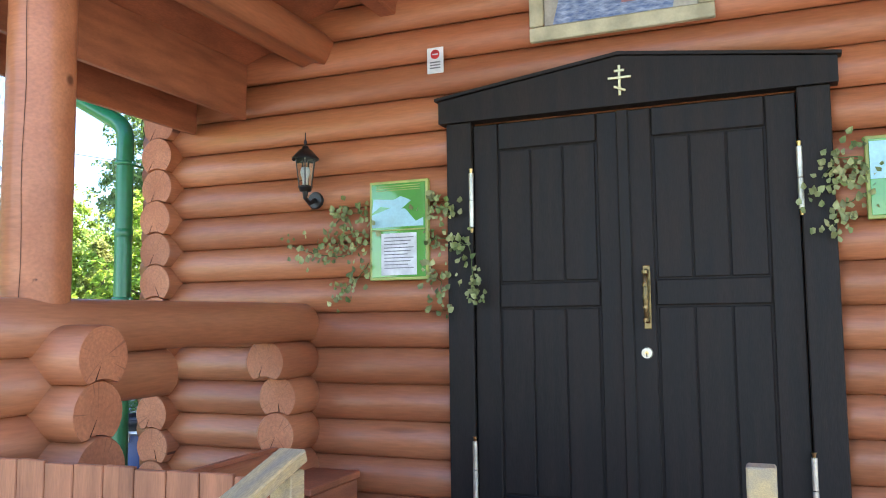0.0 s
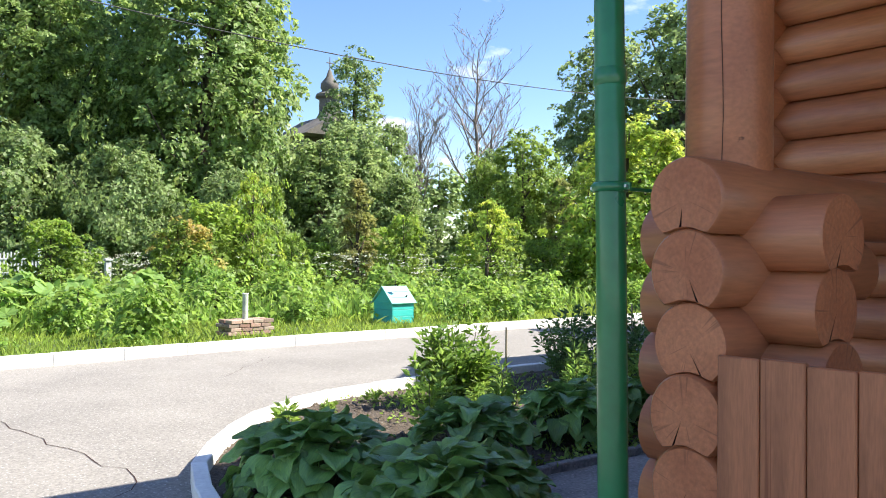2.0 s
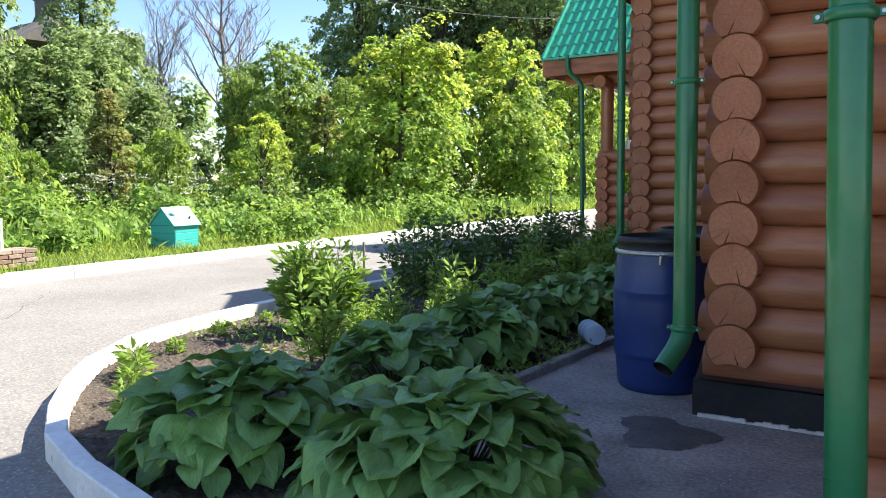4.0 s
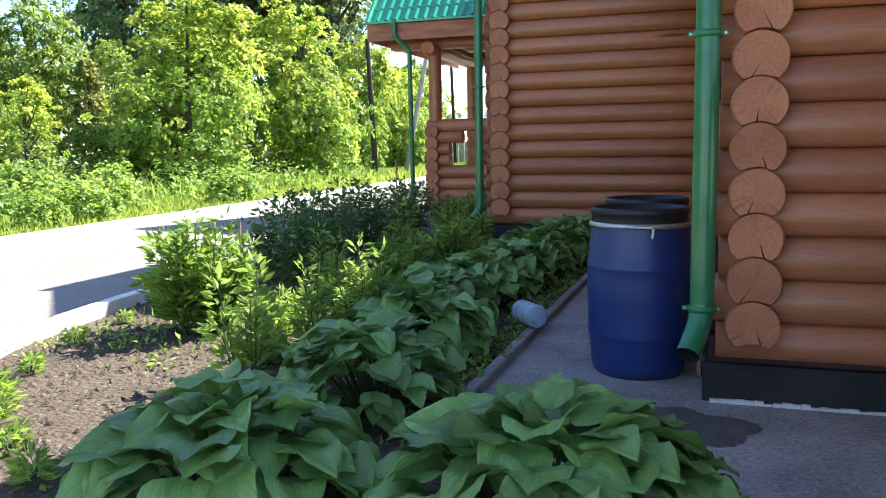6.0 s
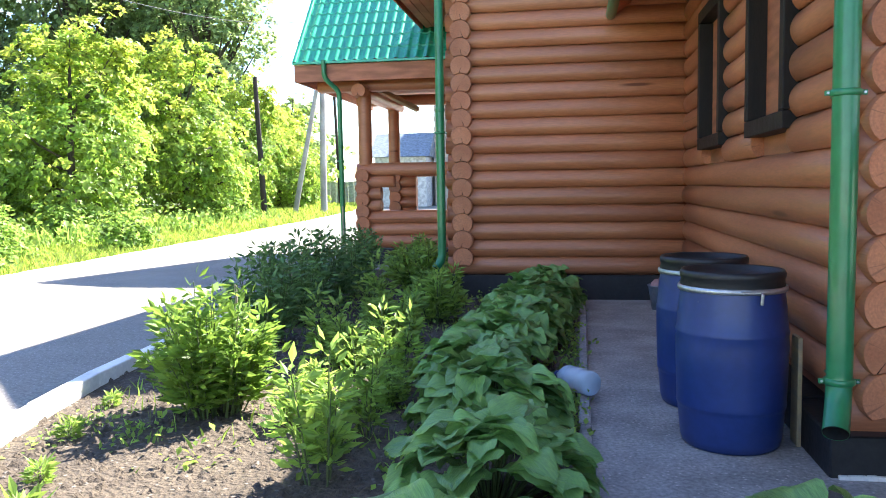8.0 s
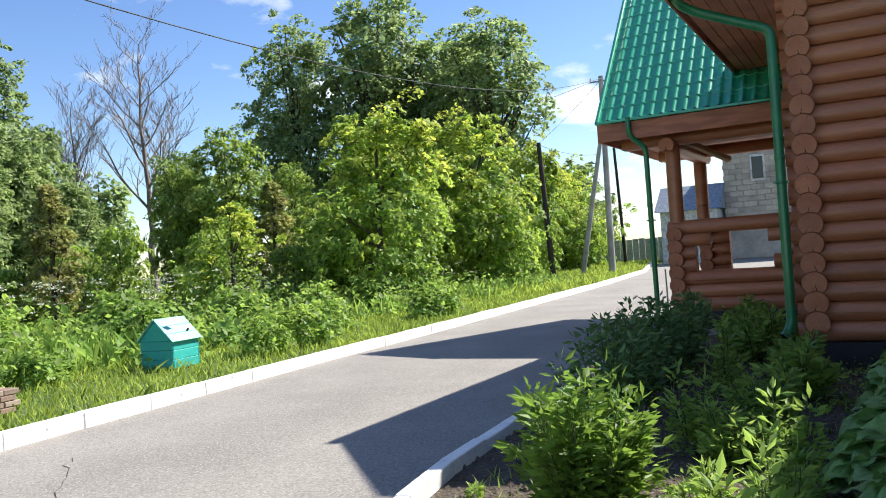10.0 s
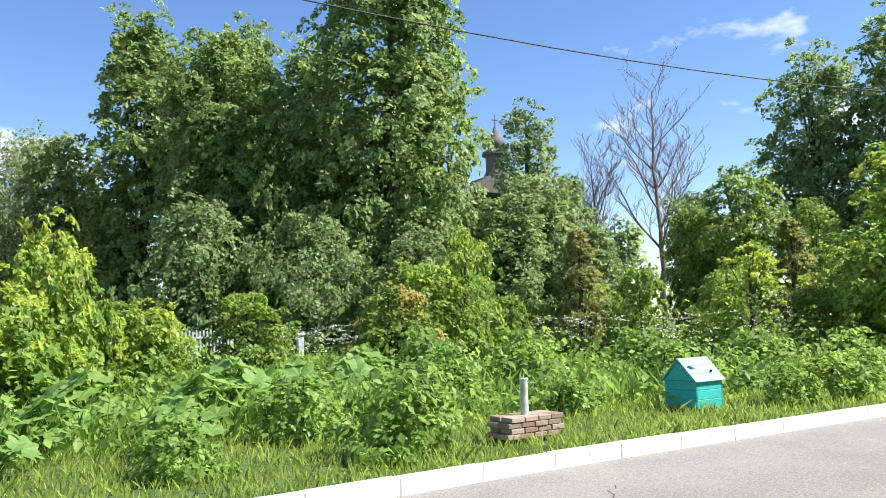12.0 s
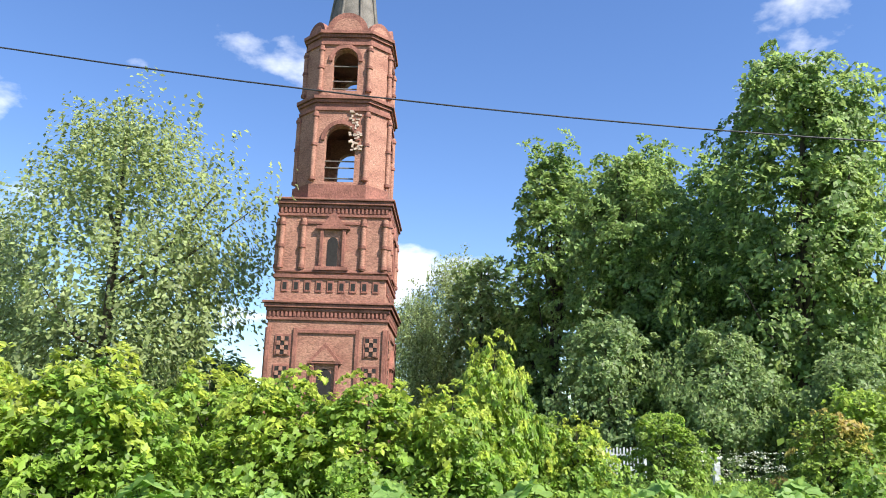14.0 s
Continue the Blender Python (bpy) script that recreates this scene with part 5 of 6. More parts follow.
# lower tier
block("tier_wall", (-4.35, -4.35, 0), (4.35, 4.35, 9.2))
cornice(9.2, 4.35)
for a in (0, 90, 180, 270):
    rot = Matrix.Rotation(radians(a), 4, "Z")
    for y in (-4.36, -2.4, 2.1, 4.06):
        part("pilaster", bx((4.355, y, 0.5), (4.47, y + 0.30, 8.7), TOWERTRIM, 0.02), tower, at=rot)
    part("string_course", bx((4.355, -2.1, 8.35), (4.46, 2.1, 8.6), TOWERTRIM, 0.02), tower, at=rot)
    for y in (-3.55, 2.85):
        for z in (4.9, 6.9):
            fr = part("panel_frame", bx((4.36, y - 0.15, z - 0.1), (4.43, y + 1.0, z + 1.35), TOWERTRIM, 0.02), tower, at=rot)
            # Nothing is sunk in here: a near-black slab paints the recess's shade.
            part("panel_recess", bx((4.431, y, z), (4.45, y + 0.85, z + 1.2), DARK, 0), fr)
            for i in range(3):
                for j in range(4):
                    if (i + j) % 2 == 0:
                        part("brick", bx((4.452, y + i * 0.283, z + j * 0.3), (4.50, y + i * 0.283 + 0.27, z + j * 0.3 + 0.29), TOWERBRICK, 0.01), fr)
    m = Mesh()
    m.prism([(-1.25, 6.35), (1.25, 6.35), (0.0, 7.75)], 4.36, 4.62, TOWERTRIM, axis=0)
    m.prism([(-0.85, 6.5), (0.85, 6.5), (0.0, 7.4)], 4.625, 4.66, TOWERBRICK, axis=0)
    part("window_pediment", m, tower, at=rot)
    for y in (-1.0, 0.75):
        part("window_column", bx((4.36, y, 3.2), (4.55, y + 0.25, 6.34), TOWERTRIM, 0.02), tower, at=rot)
    # The wall stays solid; a near-black arch paints the shade of an opening.
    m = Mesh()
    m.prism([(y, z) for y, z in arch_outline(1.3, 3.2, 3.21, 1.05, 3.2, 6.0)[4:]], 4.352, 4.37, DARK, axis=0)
    part("window_opening", m, tower, "near-black arched slab painted as the shade of a window opening", at=rot)
# second tier
block("tier_wall", (-4.1, -4.1, 10.5), (4.1, 4.1, 16.6))
cornice(16.55, 4.1)
for a in (0, 90, 180, 270):
    rot = Matrix.Rotation(radians(a), 4, "Z")
    for z0, z1 in ((12.15, 12.4), (12.55, 12.7)):
        part("string_course", bx((4.105, -4.2, z0), (4.25, 4.2, z1), TOWERTRIM, 0.02), tower, at=rot)
    for i in range(9):
        y = -3.6 + i * 0.84
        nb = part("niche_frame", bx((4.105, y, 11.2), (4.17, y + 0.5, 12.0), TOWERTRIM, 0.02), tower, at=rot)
        # A near-black slab on the frame paints the shade of a niche.
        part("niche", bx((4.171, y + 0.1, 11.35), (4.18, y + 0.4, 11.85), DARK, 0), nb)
    for y in (-3.85, -2.25, 2.25, 3.85):
        col = part("column", Mesh().tube([(4.14, y, 12.75), (4.14, y, 16.4)], 0.20, TOWERBRICK, 10), tower, at=rot)
        for z in (12.85, 14.3, 15.9):
            part("column_ring", Mesh().tube([(4.14, y, z), (4.14, y, z + 0.22)], 0.27, TOWERTRIM, 10), col)
    part("string_course", bx((4.105, -2.0, 16.0), (4.2, 2.0, 16.2), TOWERTRIM, 0.02), tower, at=rot)
    # Shade of the upper window, painted as a flat near-black arch.
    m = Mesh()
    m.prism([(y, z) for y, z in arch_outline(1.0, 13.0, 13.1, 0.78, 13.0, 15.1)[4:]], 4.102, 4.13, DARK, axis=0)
    part("window_opening", m, tower, "near-black arched slab painted as the shade of a window opening", at=rot)
    for y in (-0.95, 0.7):
        part("window_column", bx((4.105, y, 13.0), (4.33, y + 0.24, 15.6), TOWERTRIM, 0.02), tower, at=rot)
    m = Mesh()
    m.box((4.105, -1.25, 15.62), (4.42, 1.25, 15.85), TOWERTRIM, 0.02)
    m.prism([(-0.9, 15.86), (0.9, 15.86), (0.0, 16.9)], 4.105, 4.38, TOWERTRIM, axis=0)
    m.box((4.105, -1.25, 12.72), (4.36, 1.25, 12.98), TOWERTRIM, 0.02)
    part("window_surround", m, tower, at=rot)


def octagon(half, front):
    return [(half, -front), (half, front), (front, half), (-front, half), (-half, front), (-half, -front), (-front, -half), (front, -half)]


def belfry(z0, z1, half, front, ow, oz0, oz1, rails):
    """Octagonal tier with four open arches and four closed diagonal walls."""
    for a in (0, 90, 180, 270):
        rot = Matrix.Rotation(radians(a), 4, "Z")
        m = Mesh()
        m.prism([(y, z) for y, z in arch_outline(front * 2, oz0, z1, ow, oz0, oz1)], half - 0.7, half, TOWERBRICK, axis=0)
        m.box((half - 0.7, -front, z0), (half, front, oz0), TOWERBRICK)
        part("arch_wall", m, tower, at=rot)
        m = Mesh()
        n_ = 14
        for k in range(n_):
            a0, a1 = math.pi * k / n_, math.pi * (k + 1) / n_
            r0, r1, zc = ow / 2 + 0.05, ow / 2 + 0.35, oz1 - ow / 2
            m.prism([(r0 * math.cos(a0), zc + r0 * math.sin(a0)), (r1 * math.cos(a0), zc + r1 * math.sin(a0)), (r1 * math.cos(a1), zc + r1 * math.sin(a1)), (r0 * math.cos(a1), zc + r0 * math.sin(a1))], half + 0.002, half + 0.14, TOWERTRIM, axis=0)
        part("arch_moulding", m, tower, at=rot)
        part("diagonal_wall", Mesh().prism([(half, front), (front, half), (front - 0.5, half - 0.5), (half - 0.5, front - 0.5)], z0, z1, TOWERBRICK), tower, at=rot)
        for y in (-front + 0.02, front - 0.02):
            col = part("column", Mesh().tube([(half + 0.06, y, z0 + 0.3), (half + 0.06, y, z1 - 0.3)], 0.20, TOWERBRICK, 10), tower, at=rot)
            for z in (z0 + 0.35, (z0 + z1) / 2, z1 - 0.7):
                part("column_ring", Mesh().tube([(half + 0.06, y, z), (half + 0.06, y, z + 0.2)], 0.27, TOWERTRIM, 10), col)
        for z in rails:
            part("guard_rail", bx((half - 0.4, -ow / 2, z), (half - 0.32, ow / 2, z + 0.09), OLDWOOD, 0.01), tower, "dark guard rail", at=rot)
    o = octagon(half, front)
    part("floor_slab", Mesh().prism(octagon(half - 0.2, front - 0.1), z0 - 0.1, z0 + 0.15, OLDWOOD), tower)
    for dz, dh, out in ((0, 0.22, 0.14), (0.24, 0.35, 0.05), (0.61, 0.22, 0.20), (0.85, 0.24, 0.36)):
        part("cornice", Mesh().prism(octagon(half + out, front + out * 0.45), z1 - 0.2 + dz, z1 - 0.2 + dz + dh, TOWERTRIM), tower)


part("parapet", Mesh().prism(octagon(3.75, 2.2), 17.8, 19.05, TOWERTRIM), tower)
belfry(19.05, 24.9, 3.55, 2.05, 2.35, 19.3, 23.6, (19.6, 20.4, 20.9))
belfry(25.95, 30.2, 3.35, 1.95, 2.0, 26.4, 29.7, (26.6, 27.2, 28.4))
m = Mesh()
rng = random.Random(9)
for i in range(46):
    y, z = rng.uniform(0.6, 1.5), rng.uniform(21.6, 24.7)
    m.box((3.56, y, z), (3.66 + rng.uniform(0, .08), y + rng.uniform(.12, .3), z + rng.uniform(.08, .16)), LIMESTONE)
part("broken_masonry", m, tower, "pale crumbled masonry beside the arch")["kind"] = "stuff"
for a in range(0, 360, 45):
    rot = Matrix.Rotation(radians(a), 4, "Z")
    hx = 3.4 if a % 90 == 0 else 3.75
    m = Mesh()
    r = 1.7 if a % 90 == 0 else 1.15
    m.prism([(r * math.cos(math.pi * k / 12), 31.0 + r * math.sin(math.pi * k / 12)) for k in range(13)], hx - 0.5, hx - 0.05, TOWERTRIM, axis=0)
    m.prism([(r * 0.72 * math.cos(math.pi * k / 12), 31.02 + r * 0.72 * math.sin(math.pi * k / 12)) for k in range(13)], hx - 0.049, hx - 0.02, TOWERBRICK, axis=0)
    part("kokoshnik", m, tower, "semicircular brick gable", at=rot)
part("tent_roof", Mesh().lathe([(2.35, 31.0), (2.1, 33.0), (1.1, 39.0), (0.4, 43.0), (0, 43.2)], OLDWOOD, 8), tower, "grey timber tent roof", at=Matrix.Rotation(radians(22.5), 4, "Z"))
for a in range(0, 360, 45):
    part("tent_rib", Mesh().tube([(2.3 * math.cos(radians(a + 22.5)), 2.3 * math.sin(radians(a + 22.5)), 31.4), (1.2 * math.cos(radians(a + 22.5)), 1.2 * math.sin(radians(a + 22.5)), 39.0)], 0.14, OLDWOOD, 5), tower)

# wooden chapel behind the lindens
chapel = thing("chapel", "dark weathered wooden chapel with a small cupola among trees", "chapel", (-80.2, 44.0, 0))
chapel.matrix_basis = chapel.matrix_basis @ Matrix.Scale(1.4, 4)
part("wall", bx((-2, -2.6, 0), (2, 1.6, 10.2), OLDWOOD, 0.05), chapel)
part("roof", Mesh().prism([(-3.4, 10.2), (2.4, 10.2), (-0.6, 12.0)], -2.6, 3.6, OLDWOOD, axis=0), chapel)
part("drum", Mesh().lathe([(1.5, 10.6), (1.7, 10.9), (1.0, 12.3), (0.85, 12.6), (0.85, 13.6), (1.15, 13.75), (1.15, 13.95), (0.7, 14.2)], OLDWOOD, 8, (0, 0.6, 0), False), chapel)
part("cupola", Mesh().lathe([(0.45, 14.1), (0.72, 14.5), (0.7, 14.9), (0.3, 15.4), (0.1, 16.0), (0, 16.1)], OLDWOOD, 12, (0, 0.6, 0)), chapel)
m = Mesh()
m.box((-0.03, 0.57, 16.0), (0.03, 0.63, 17.0), OLDWOOD)
m.box((-0.03, 0.3, 16.5), (0.03, 0.9, 16.57), OLDWOOD)
part("cross", m, chapel)


# ---------------------------------------------------------------- plants
def leaf_mesh(name, pos, size, material, rnd, up=0.6, aspect=0.62, facing=None):
    """Many small folded leaves as one mesh."""
    n = len(pos)
    nrm = rnd.normal(size=(n, 3)); nrm[:, 2] = np.abs(nrm[:, 2]) + up
    if facing is not None:
        nrm = facing + rnd.normal(size=(n, 3)) * 0.42
    nrm /= np.linalg.norm(nrm, axis=1)[:, None]
    t = np.cross(nrm, rnd.normal(size=(n, 3))); t /= np.linalg.norm(t, axis=1)[:, None] + 1e-9
    t[:, 2] -= 0.25
    b = np.cross(nrm, t)
    s = (np.asarray(size) * rnd.uniform(0.65, 1.25, n))[:, None]
    v = np.empty((n, 4, 3))
    v[:, 0] = pos - t * s * 0.5
    v[:, 1] = pos + b * s * aspect * 0.5 + nrm * s * 0.10
    v[:, 2] = pos + t * s * 0.5
    v[:, 3] = pos - b * s * aspect * 0.5 + nrm * s * 0.10
    me = bpy.data.meshes.new(name)
    me.vertices.add(n * 4)
    me.vertices.foreach_set("co", v.reshape(-1))
    idx = (np.arange(n)[:, None] * 4 + np.array([0, 1, 2, 0, 2, 3])[None, :]).reshape(-1)
    me.loops.add(n * 6)
    me.loops.foreach_set("vertex_index", idx)
    me.polygons.add(n * 2)
    me.polygons.foreach_set("loop_start", np.arange(n * 2) * 3)
    me.polygons.foreach_set("loop_total", np.full(n * 2, 3))
    me.materials.append(material)
    me.update()
    me.validate()
    return me


def crown_clumps(rnd, shape, h, w, n, base):
    """Centres of leaf clumps inside an uneven crown, and their outward directions."""
    pts = []
    if shape == "cone":
        for i in range(n):
            s = rnd.uniform(0, 1) ** 0.8
            r = w / 2 * (1 - s) ** 0.85 * (0.55 + 0.45 * rnd.uniform() ** 0.5) + 0.04 * w
            a = rnd.uniform(0, 2 * math.pi)
            tier = 0.75 + 0.25 * math.sin(s * 40)
            pts.append((r * tier * math.cos(a), r * tier * math.sin(a), base * h + s * (1 - base) * h * 0.98))
    else:
        # limbs that run up and out to an uneven envelope, each with foliage tapering to its tip
        k = 30 if shape == "oval" else 20
        limbs_ = [((0.0, 0.0, h * 0.35), (rnd.normal() * 0.05 * w, rnd.normal() * 0.05 * w, h * 0.95))]
        for i in range(k):
            a = 2.39996 * i + rnd.uniform(-0.5, 0.5)
            s = ((i * 0.618) % 1.0) * 0.97 + 0.02
            prof = math.sin(math.pi * (0.17 + 0.74 * s ** 1.15)) if shape == "oval" else math.sin(math.pi * (0.30 + 0.62 * s))
            rr = w / 2 * prof * rnd.uniform(0.66, 1.12)
            zt = base * h + (1 - base) * h * s * rnd.uniform(0.93, 1.03)
            z0 = max(base * h * 0.7, zt - rr * rnd.uniform(0.6, 1.3) - 0.10 * h)
            limbs_.append(((0.0, 0.0, z0), (rr * math.cos(a), rr * math.sin(a), min(zt, h))))
        size_ = [0.35 * w * 0.5 + math.dist(p, q) for p, q in limbs_]
        wob = rnd.uniform(0, 2 * math.pi, 3)
        pick = rnd.choice(len(limbs_), n, p=np.array(size_) / sum(size_))
        for i in range(n):
            if i % 12 == 0:  # inner fill along the trunk
                s, a = rnd.uniform(0.03, 0.9), rnd.uniform(0, 2 * math.pi)
                r = w / 2 * math.sin(math.pi * (0.2 + 0.7 * s)) * rnd.uniform(0.2, 0.6)
                pts.append((r * math.cos(a), r * math.sin(a), base * h + (1 - base) * h * s * 0.95))
                continue
            if i % 12 in (2, 4, 6, 7, 9):  # outer mantle with an uneven outline
                s, a = rnd.uniform(0.0, 0.97), rnd.uniform(0, 2 * math.pi)
                prof = math.sin(math.pi * (0.20 + 0.72 * s ** 1.15)) if shape == "oval" else math.sin(math.pi * (0.34 + 0.58 * s))
                prof *= 0.84 + 0.10 * math.sin(2 * a + wob[0] + 5 * s) + 0.10 * math.sin(5 * a + wob[1] - 11 * s) + 0.09 * math.sin(21 * s + wob[2] + 3 * a)
                r = w / 2 * prof * rnd.uniform(0.62, 1.0)
                pts.append((r * math.cos(a), r * math.sin(a), base * h + (1 - base) * h * 0.94 * s))
                continue
            p, q = limbs_[pick[i]]
            u = rnd.uniform(0.16, 1.0) ** 0.8
            fat = 0.135 * w * (1.16 - u) ** 0.55
            bow = 0.06 * h * math.sin(math.pi * u)
            pts.append(tuple(p[j] + (q[j] - p[j]) * u + rnd.normal() * fat * (1.0, 1.0, 0.8)[j] - (bow if j == 2 else 0.0) for j in range(3)))
        pts = [(x, y, max(z, base * h * 0.6 + 0.05)) for x, y, z in pts]
    return np.array(pts)


def tree(name, label, category, at, h, w, material, shape="oval", seed=1, clumps=260, per=34, leaf=0.3, base=0.18, trunk=True, bark=BARK, spread=None, weep=0.0, limbs=16, tier=0.6, young=None):
    """Trunk, limbs and a crown of leafy sprays; tier: how level the sprays lie; young: leaf material of the shoot tips."""
    rnd = np.random.default_rng(seed)
    t = thing(name, label, category, at, group=name)
    c = crown_clumps(rnd, shape, h, w, clumps, base)
    sp = spread or 0.062 * (w + h * 0.5)
    n = clumps * per
    axis = c - np.array([0, 0, h * (base + 0.35) / 2])
    axis[:, 2] *= 0.6
    axis /= np.linalg.norm(axis, axis=1)[:, None] + 1e-6
    axis += rnd.normal(size=(clumps, 3)) * 0.35
    axis[:, 2] = np.abs(axis[:, 2]) * 0.5 + tier
    axis /= np.linalg.norm(axis, axis=1)[:, None]
    side = np.cross(axis, rnd.normal(size=(clumps, 3))); side /= np.linalg.norm(side, axis=1)[:, None]
    over = np.cross(axis, side)
    rad = np.repeat(sp * rnd.uniform(0.8, 1.9, clumps), per) * np.sqrt(rnd.uniform(0, 1, n))
    ang = rnd.uniform(0, 2 * math.pi, n)
    A, S, O = (np.repeat(v, per, axis=0) for v in (axis, side, over))
    pos = np.repeat(c, per, axis=0) + S * (rad * np.cos(ang))[:, None] * 1.15 + O * (rad * np.sin(ang))[:, None] * 0.8 - A * (0.34 * rad * rad / sp)[:, None] + A * (rnd.normal(size=n) * 0.16 * sp)[:, None]
    if weep:  # hanging strands
        strand = rnd.normal(size=(clumps, 7, 2)) * sp
        k = rnd.integers(0, 7, (clumps, per))
        off = np.take_along_axis(strand, k[:, :, None].repeat(2, 2), axis=1).reshape(-1, 2)
        pos[:, :2] = np.repeat(c[:, :2], per, axis=0) + off + rnd.normal(size=(n, 2)) * 0.10
        pos[:, 2] = np.repeat(c[:, 2], per) + 0.3 - rnd.uniform(0, 1, n) * weep
    pos[:, 2] = np.maximum(pos[:, 2], 0.06)
    if young:
        r_ = np.hypot(c[:, 0], c[:, 1]) / (w / 2)
        shoot = np.repeat((c[:, 2] / h + 0.55 * r_ + rnd.normal(size=clumps) * 0.16) > 1.02, per)
        part("young_leaves", leaf_mesh("young_leaves", pos[shoot], leaf, young, rnd, facing=A[shoot]), t, "yellow-green young shoot tips")
        pos, A = pos[~shoot], A[~shoot]
    part("crown", leaf_mesh("crown", pos, leaf, material, rnd, facing=A), t)
    if trunk:
        m = Mesh()
        r0 = 0.018 * h + 0.02
        lean = rnd.normal(size=2) * 0.02 * h
        line = [(lean[0] * s * s, lean[1] * s * s, h * 0.92 * s) for s in (0, 0.03, 0.2, 0.4, 0.6, 0.8, 1.0)]
        m.tube(line, [r0 * k for k in (1.35, 1.05, 0.9, 0.7, 0.5, 0.3, 0.08)], bark, 9)
        part("trunk", m, t)
        for q in c[rnd.permutation(len(c))[:limbs]]:
            z0 = min(max(q[2] * 0.62, h * base * 0.6), h * 0.8)
            s = z0 / (h * 0.92)
            p0 = (lean[0] * s * s, lean[1] * s * s, z0)
            mid_ = [(p0[i] + q[i]) / 2 for i in range(3)]; mid_[2] -= 0.03 * h
            part("limb", Mesh().tube([p0, mid_, tuple(q)], [r0 * 0.34, r0 * 0.22, r0 * 0.06], bark, 5, caps=False), t)
    return t


def spread_copies(first, h0, w0, rows, seed, label=""):
    rnd = random.Random(seed)
    for x, y, h, w in rows:
        m = pose(x, y, 0, 0, 0, rnd.uniform(0, 360)) @ Matrix.Diagonal((w / w0, w / w0, h / h0, 1))
        o = copy_thing(first, m)
        if label:
            o["label"] = label


# tall lindens
lin = tree("linden_tree", "tall full-crowned linden in summer leaf", "tree", (-48.0, 17.9, 0), 24.4, 13.2, L_LINDEN, seed=2, clumps=1500, per=40, leaf=0.33, base=0.05, spread=0.52, limbs=26, tier=0.22)
lin2 = tree("linden_tree", "tall slender linden with a loose crown", "tree", (-62.1, 6.9, 0), 24.0, 8.6, L_LINDEN, seed=3, clumps=900, per=32, leaf=0.36, base=0.06, spread=0.50, limbs=24, tier=0.22)
spread_copies(lin2, 24.0, 8.6, [(-59.1, 12.6, 22.8, 8.4), (-63.7, 18.7, 24.0, 9.0), (-36.2, 61.8, 21.6, 9.3)], 4)
spread_copies(lin, 22.9, 12.5, [(-53.5, 11.0, 19.3, 10.5)], 5)
open_tree = tree("aspen_tree", "tall dark tree with visible trunks and an open crown", "tree", (-44.6, 49.8, 0), 21.5, 8.8, L_DARK, seed=8, clumps=380, per=44, leaf=0.32, base=0.34, spread=0.55, limbs=30, tier=0.22)
spread_copies(open_tree, 21.5, 8.8, [(-38.5, 51.7, 23.1, 11.5), (-30.4, 53.7, 19.9, 10.5), (-41.5, 56, 20, 9), (-34.5, 55, 18.5, 8.5)], 6)
dk = tree("dark_tree", "dense dark-leaved tree in the churchyard", "tree", (-68.4, 2.3, 0), 16.6, 8.4, L_DARK, seed=12, clumps=520, per=24, leaf=0.42, base=0.03, spread=0.5, tier=0.2)
spread_copies(dk, 16.6, 8.4, [(-51.2, 22.9, 19.5, 8.0), (-58.5, 34.2, 13.5, 7), (-64.0, 42.4, 15.0, 6.5), (-60.8, 29.4, 12.0, 7.0), (-43.8, 37.1, 9.7, 4.6), (-50, 27.5, 9.0, 6.5), (-49, 28.6, 11.2, 6.5), (-50.5, 31.5, 10.4, 5.5), (-46.5, 25.2, 9.5, 6.0), (-45.5, 30.5, 7.5, 5.0)], 7)
low = tree("dark_tree", "low spreading grey-green tree before the lindens", "tree", (-47.8, 8.1, 0), 8.7, 8.5, L_DARK, seed=14, clumps=640, per=36, leaf=0.24, base=0.0, spread=0.40, tier=0.15, shape="bush")
spread_copies(low, 8.7, 8.5, [(-44.6, 12.6, 7.8, 7.5), (-41, 17, 6.5, 7)], 17)
far_dk = tree("woodland_tree", "distant woodland tree in full leaf", "tree", (-88, 52, 0), 15, 12, L_DARK, seed=13, clumps=180, per=20, leaf=0.80, base=0.0, spread=0.9)
spread_copies(far_dk, 15, 12, [(-80, 60, 14, 12), (-70, 66, 14, 12), (-58, 72, 15, 12), (-46, 78, 14, 12), (-95, 45, 15, 14), (-100, 25, 15, 14), (-100, 5, 16, 14), (-98, -12, 14, 14), (-96, -30, 15, 14), (-85, -45, 15, 14), (-34, 80, 12, 11), (-75, -20, 9, 12)], 8)
birch = tree("birch_tree", "weeping birch with fine pale hanging foliage", "tree", (-63.0, -24.5, 0), 27.4, 21.5, L_BIRCH, seed=15, clumps=1000, per=46, leaf=0.40, base=0.03, spread=0.85, weep=3.0)
spread_copies(birch, 27.4, 21.5, [(-74.5, 0.3, 18.6, 11), (-67.2, -36.1, 20.0, 11), (-84, -3.5, 16.5, 9)], 9)
spr = tree("narrow_tree", "tall narrow dark tree behind the chapel", "tree", (-66.5, 39.5, 0), 22.0, 8.4, L_DARK, seed=18, clumps=480, per=34, leaf=0.34, base=0.05, spread=0.5, tier=0.25)
rnd_tree = tree("round_tree", "rounded bright green young tree", "tree", (-37.9, 34.5, 0), 9.9, 6.6, L_BUSH, seed=22, clumps=520, per=36, leaf=0.22, base=0.05, spread=0.36, tier=0.35)
spread_copies(rnd_tree, 9.9, 6.6, [(-40.7, 34.0, 8.4, 4.2), (-36.5, 38.5, 8.1, 5.0)], 10)
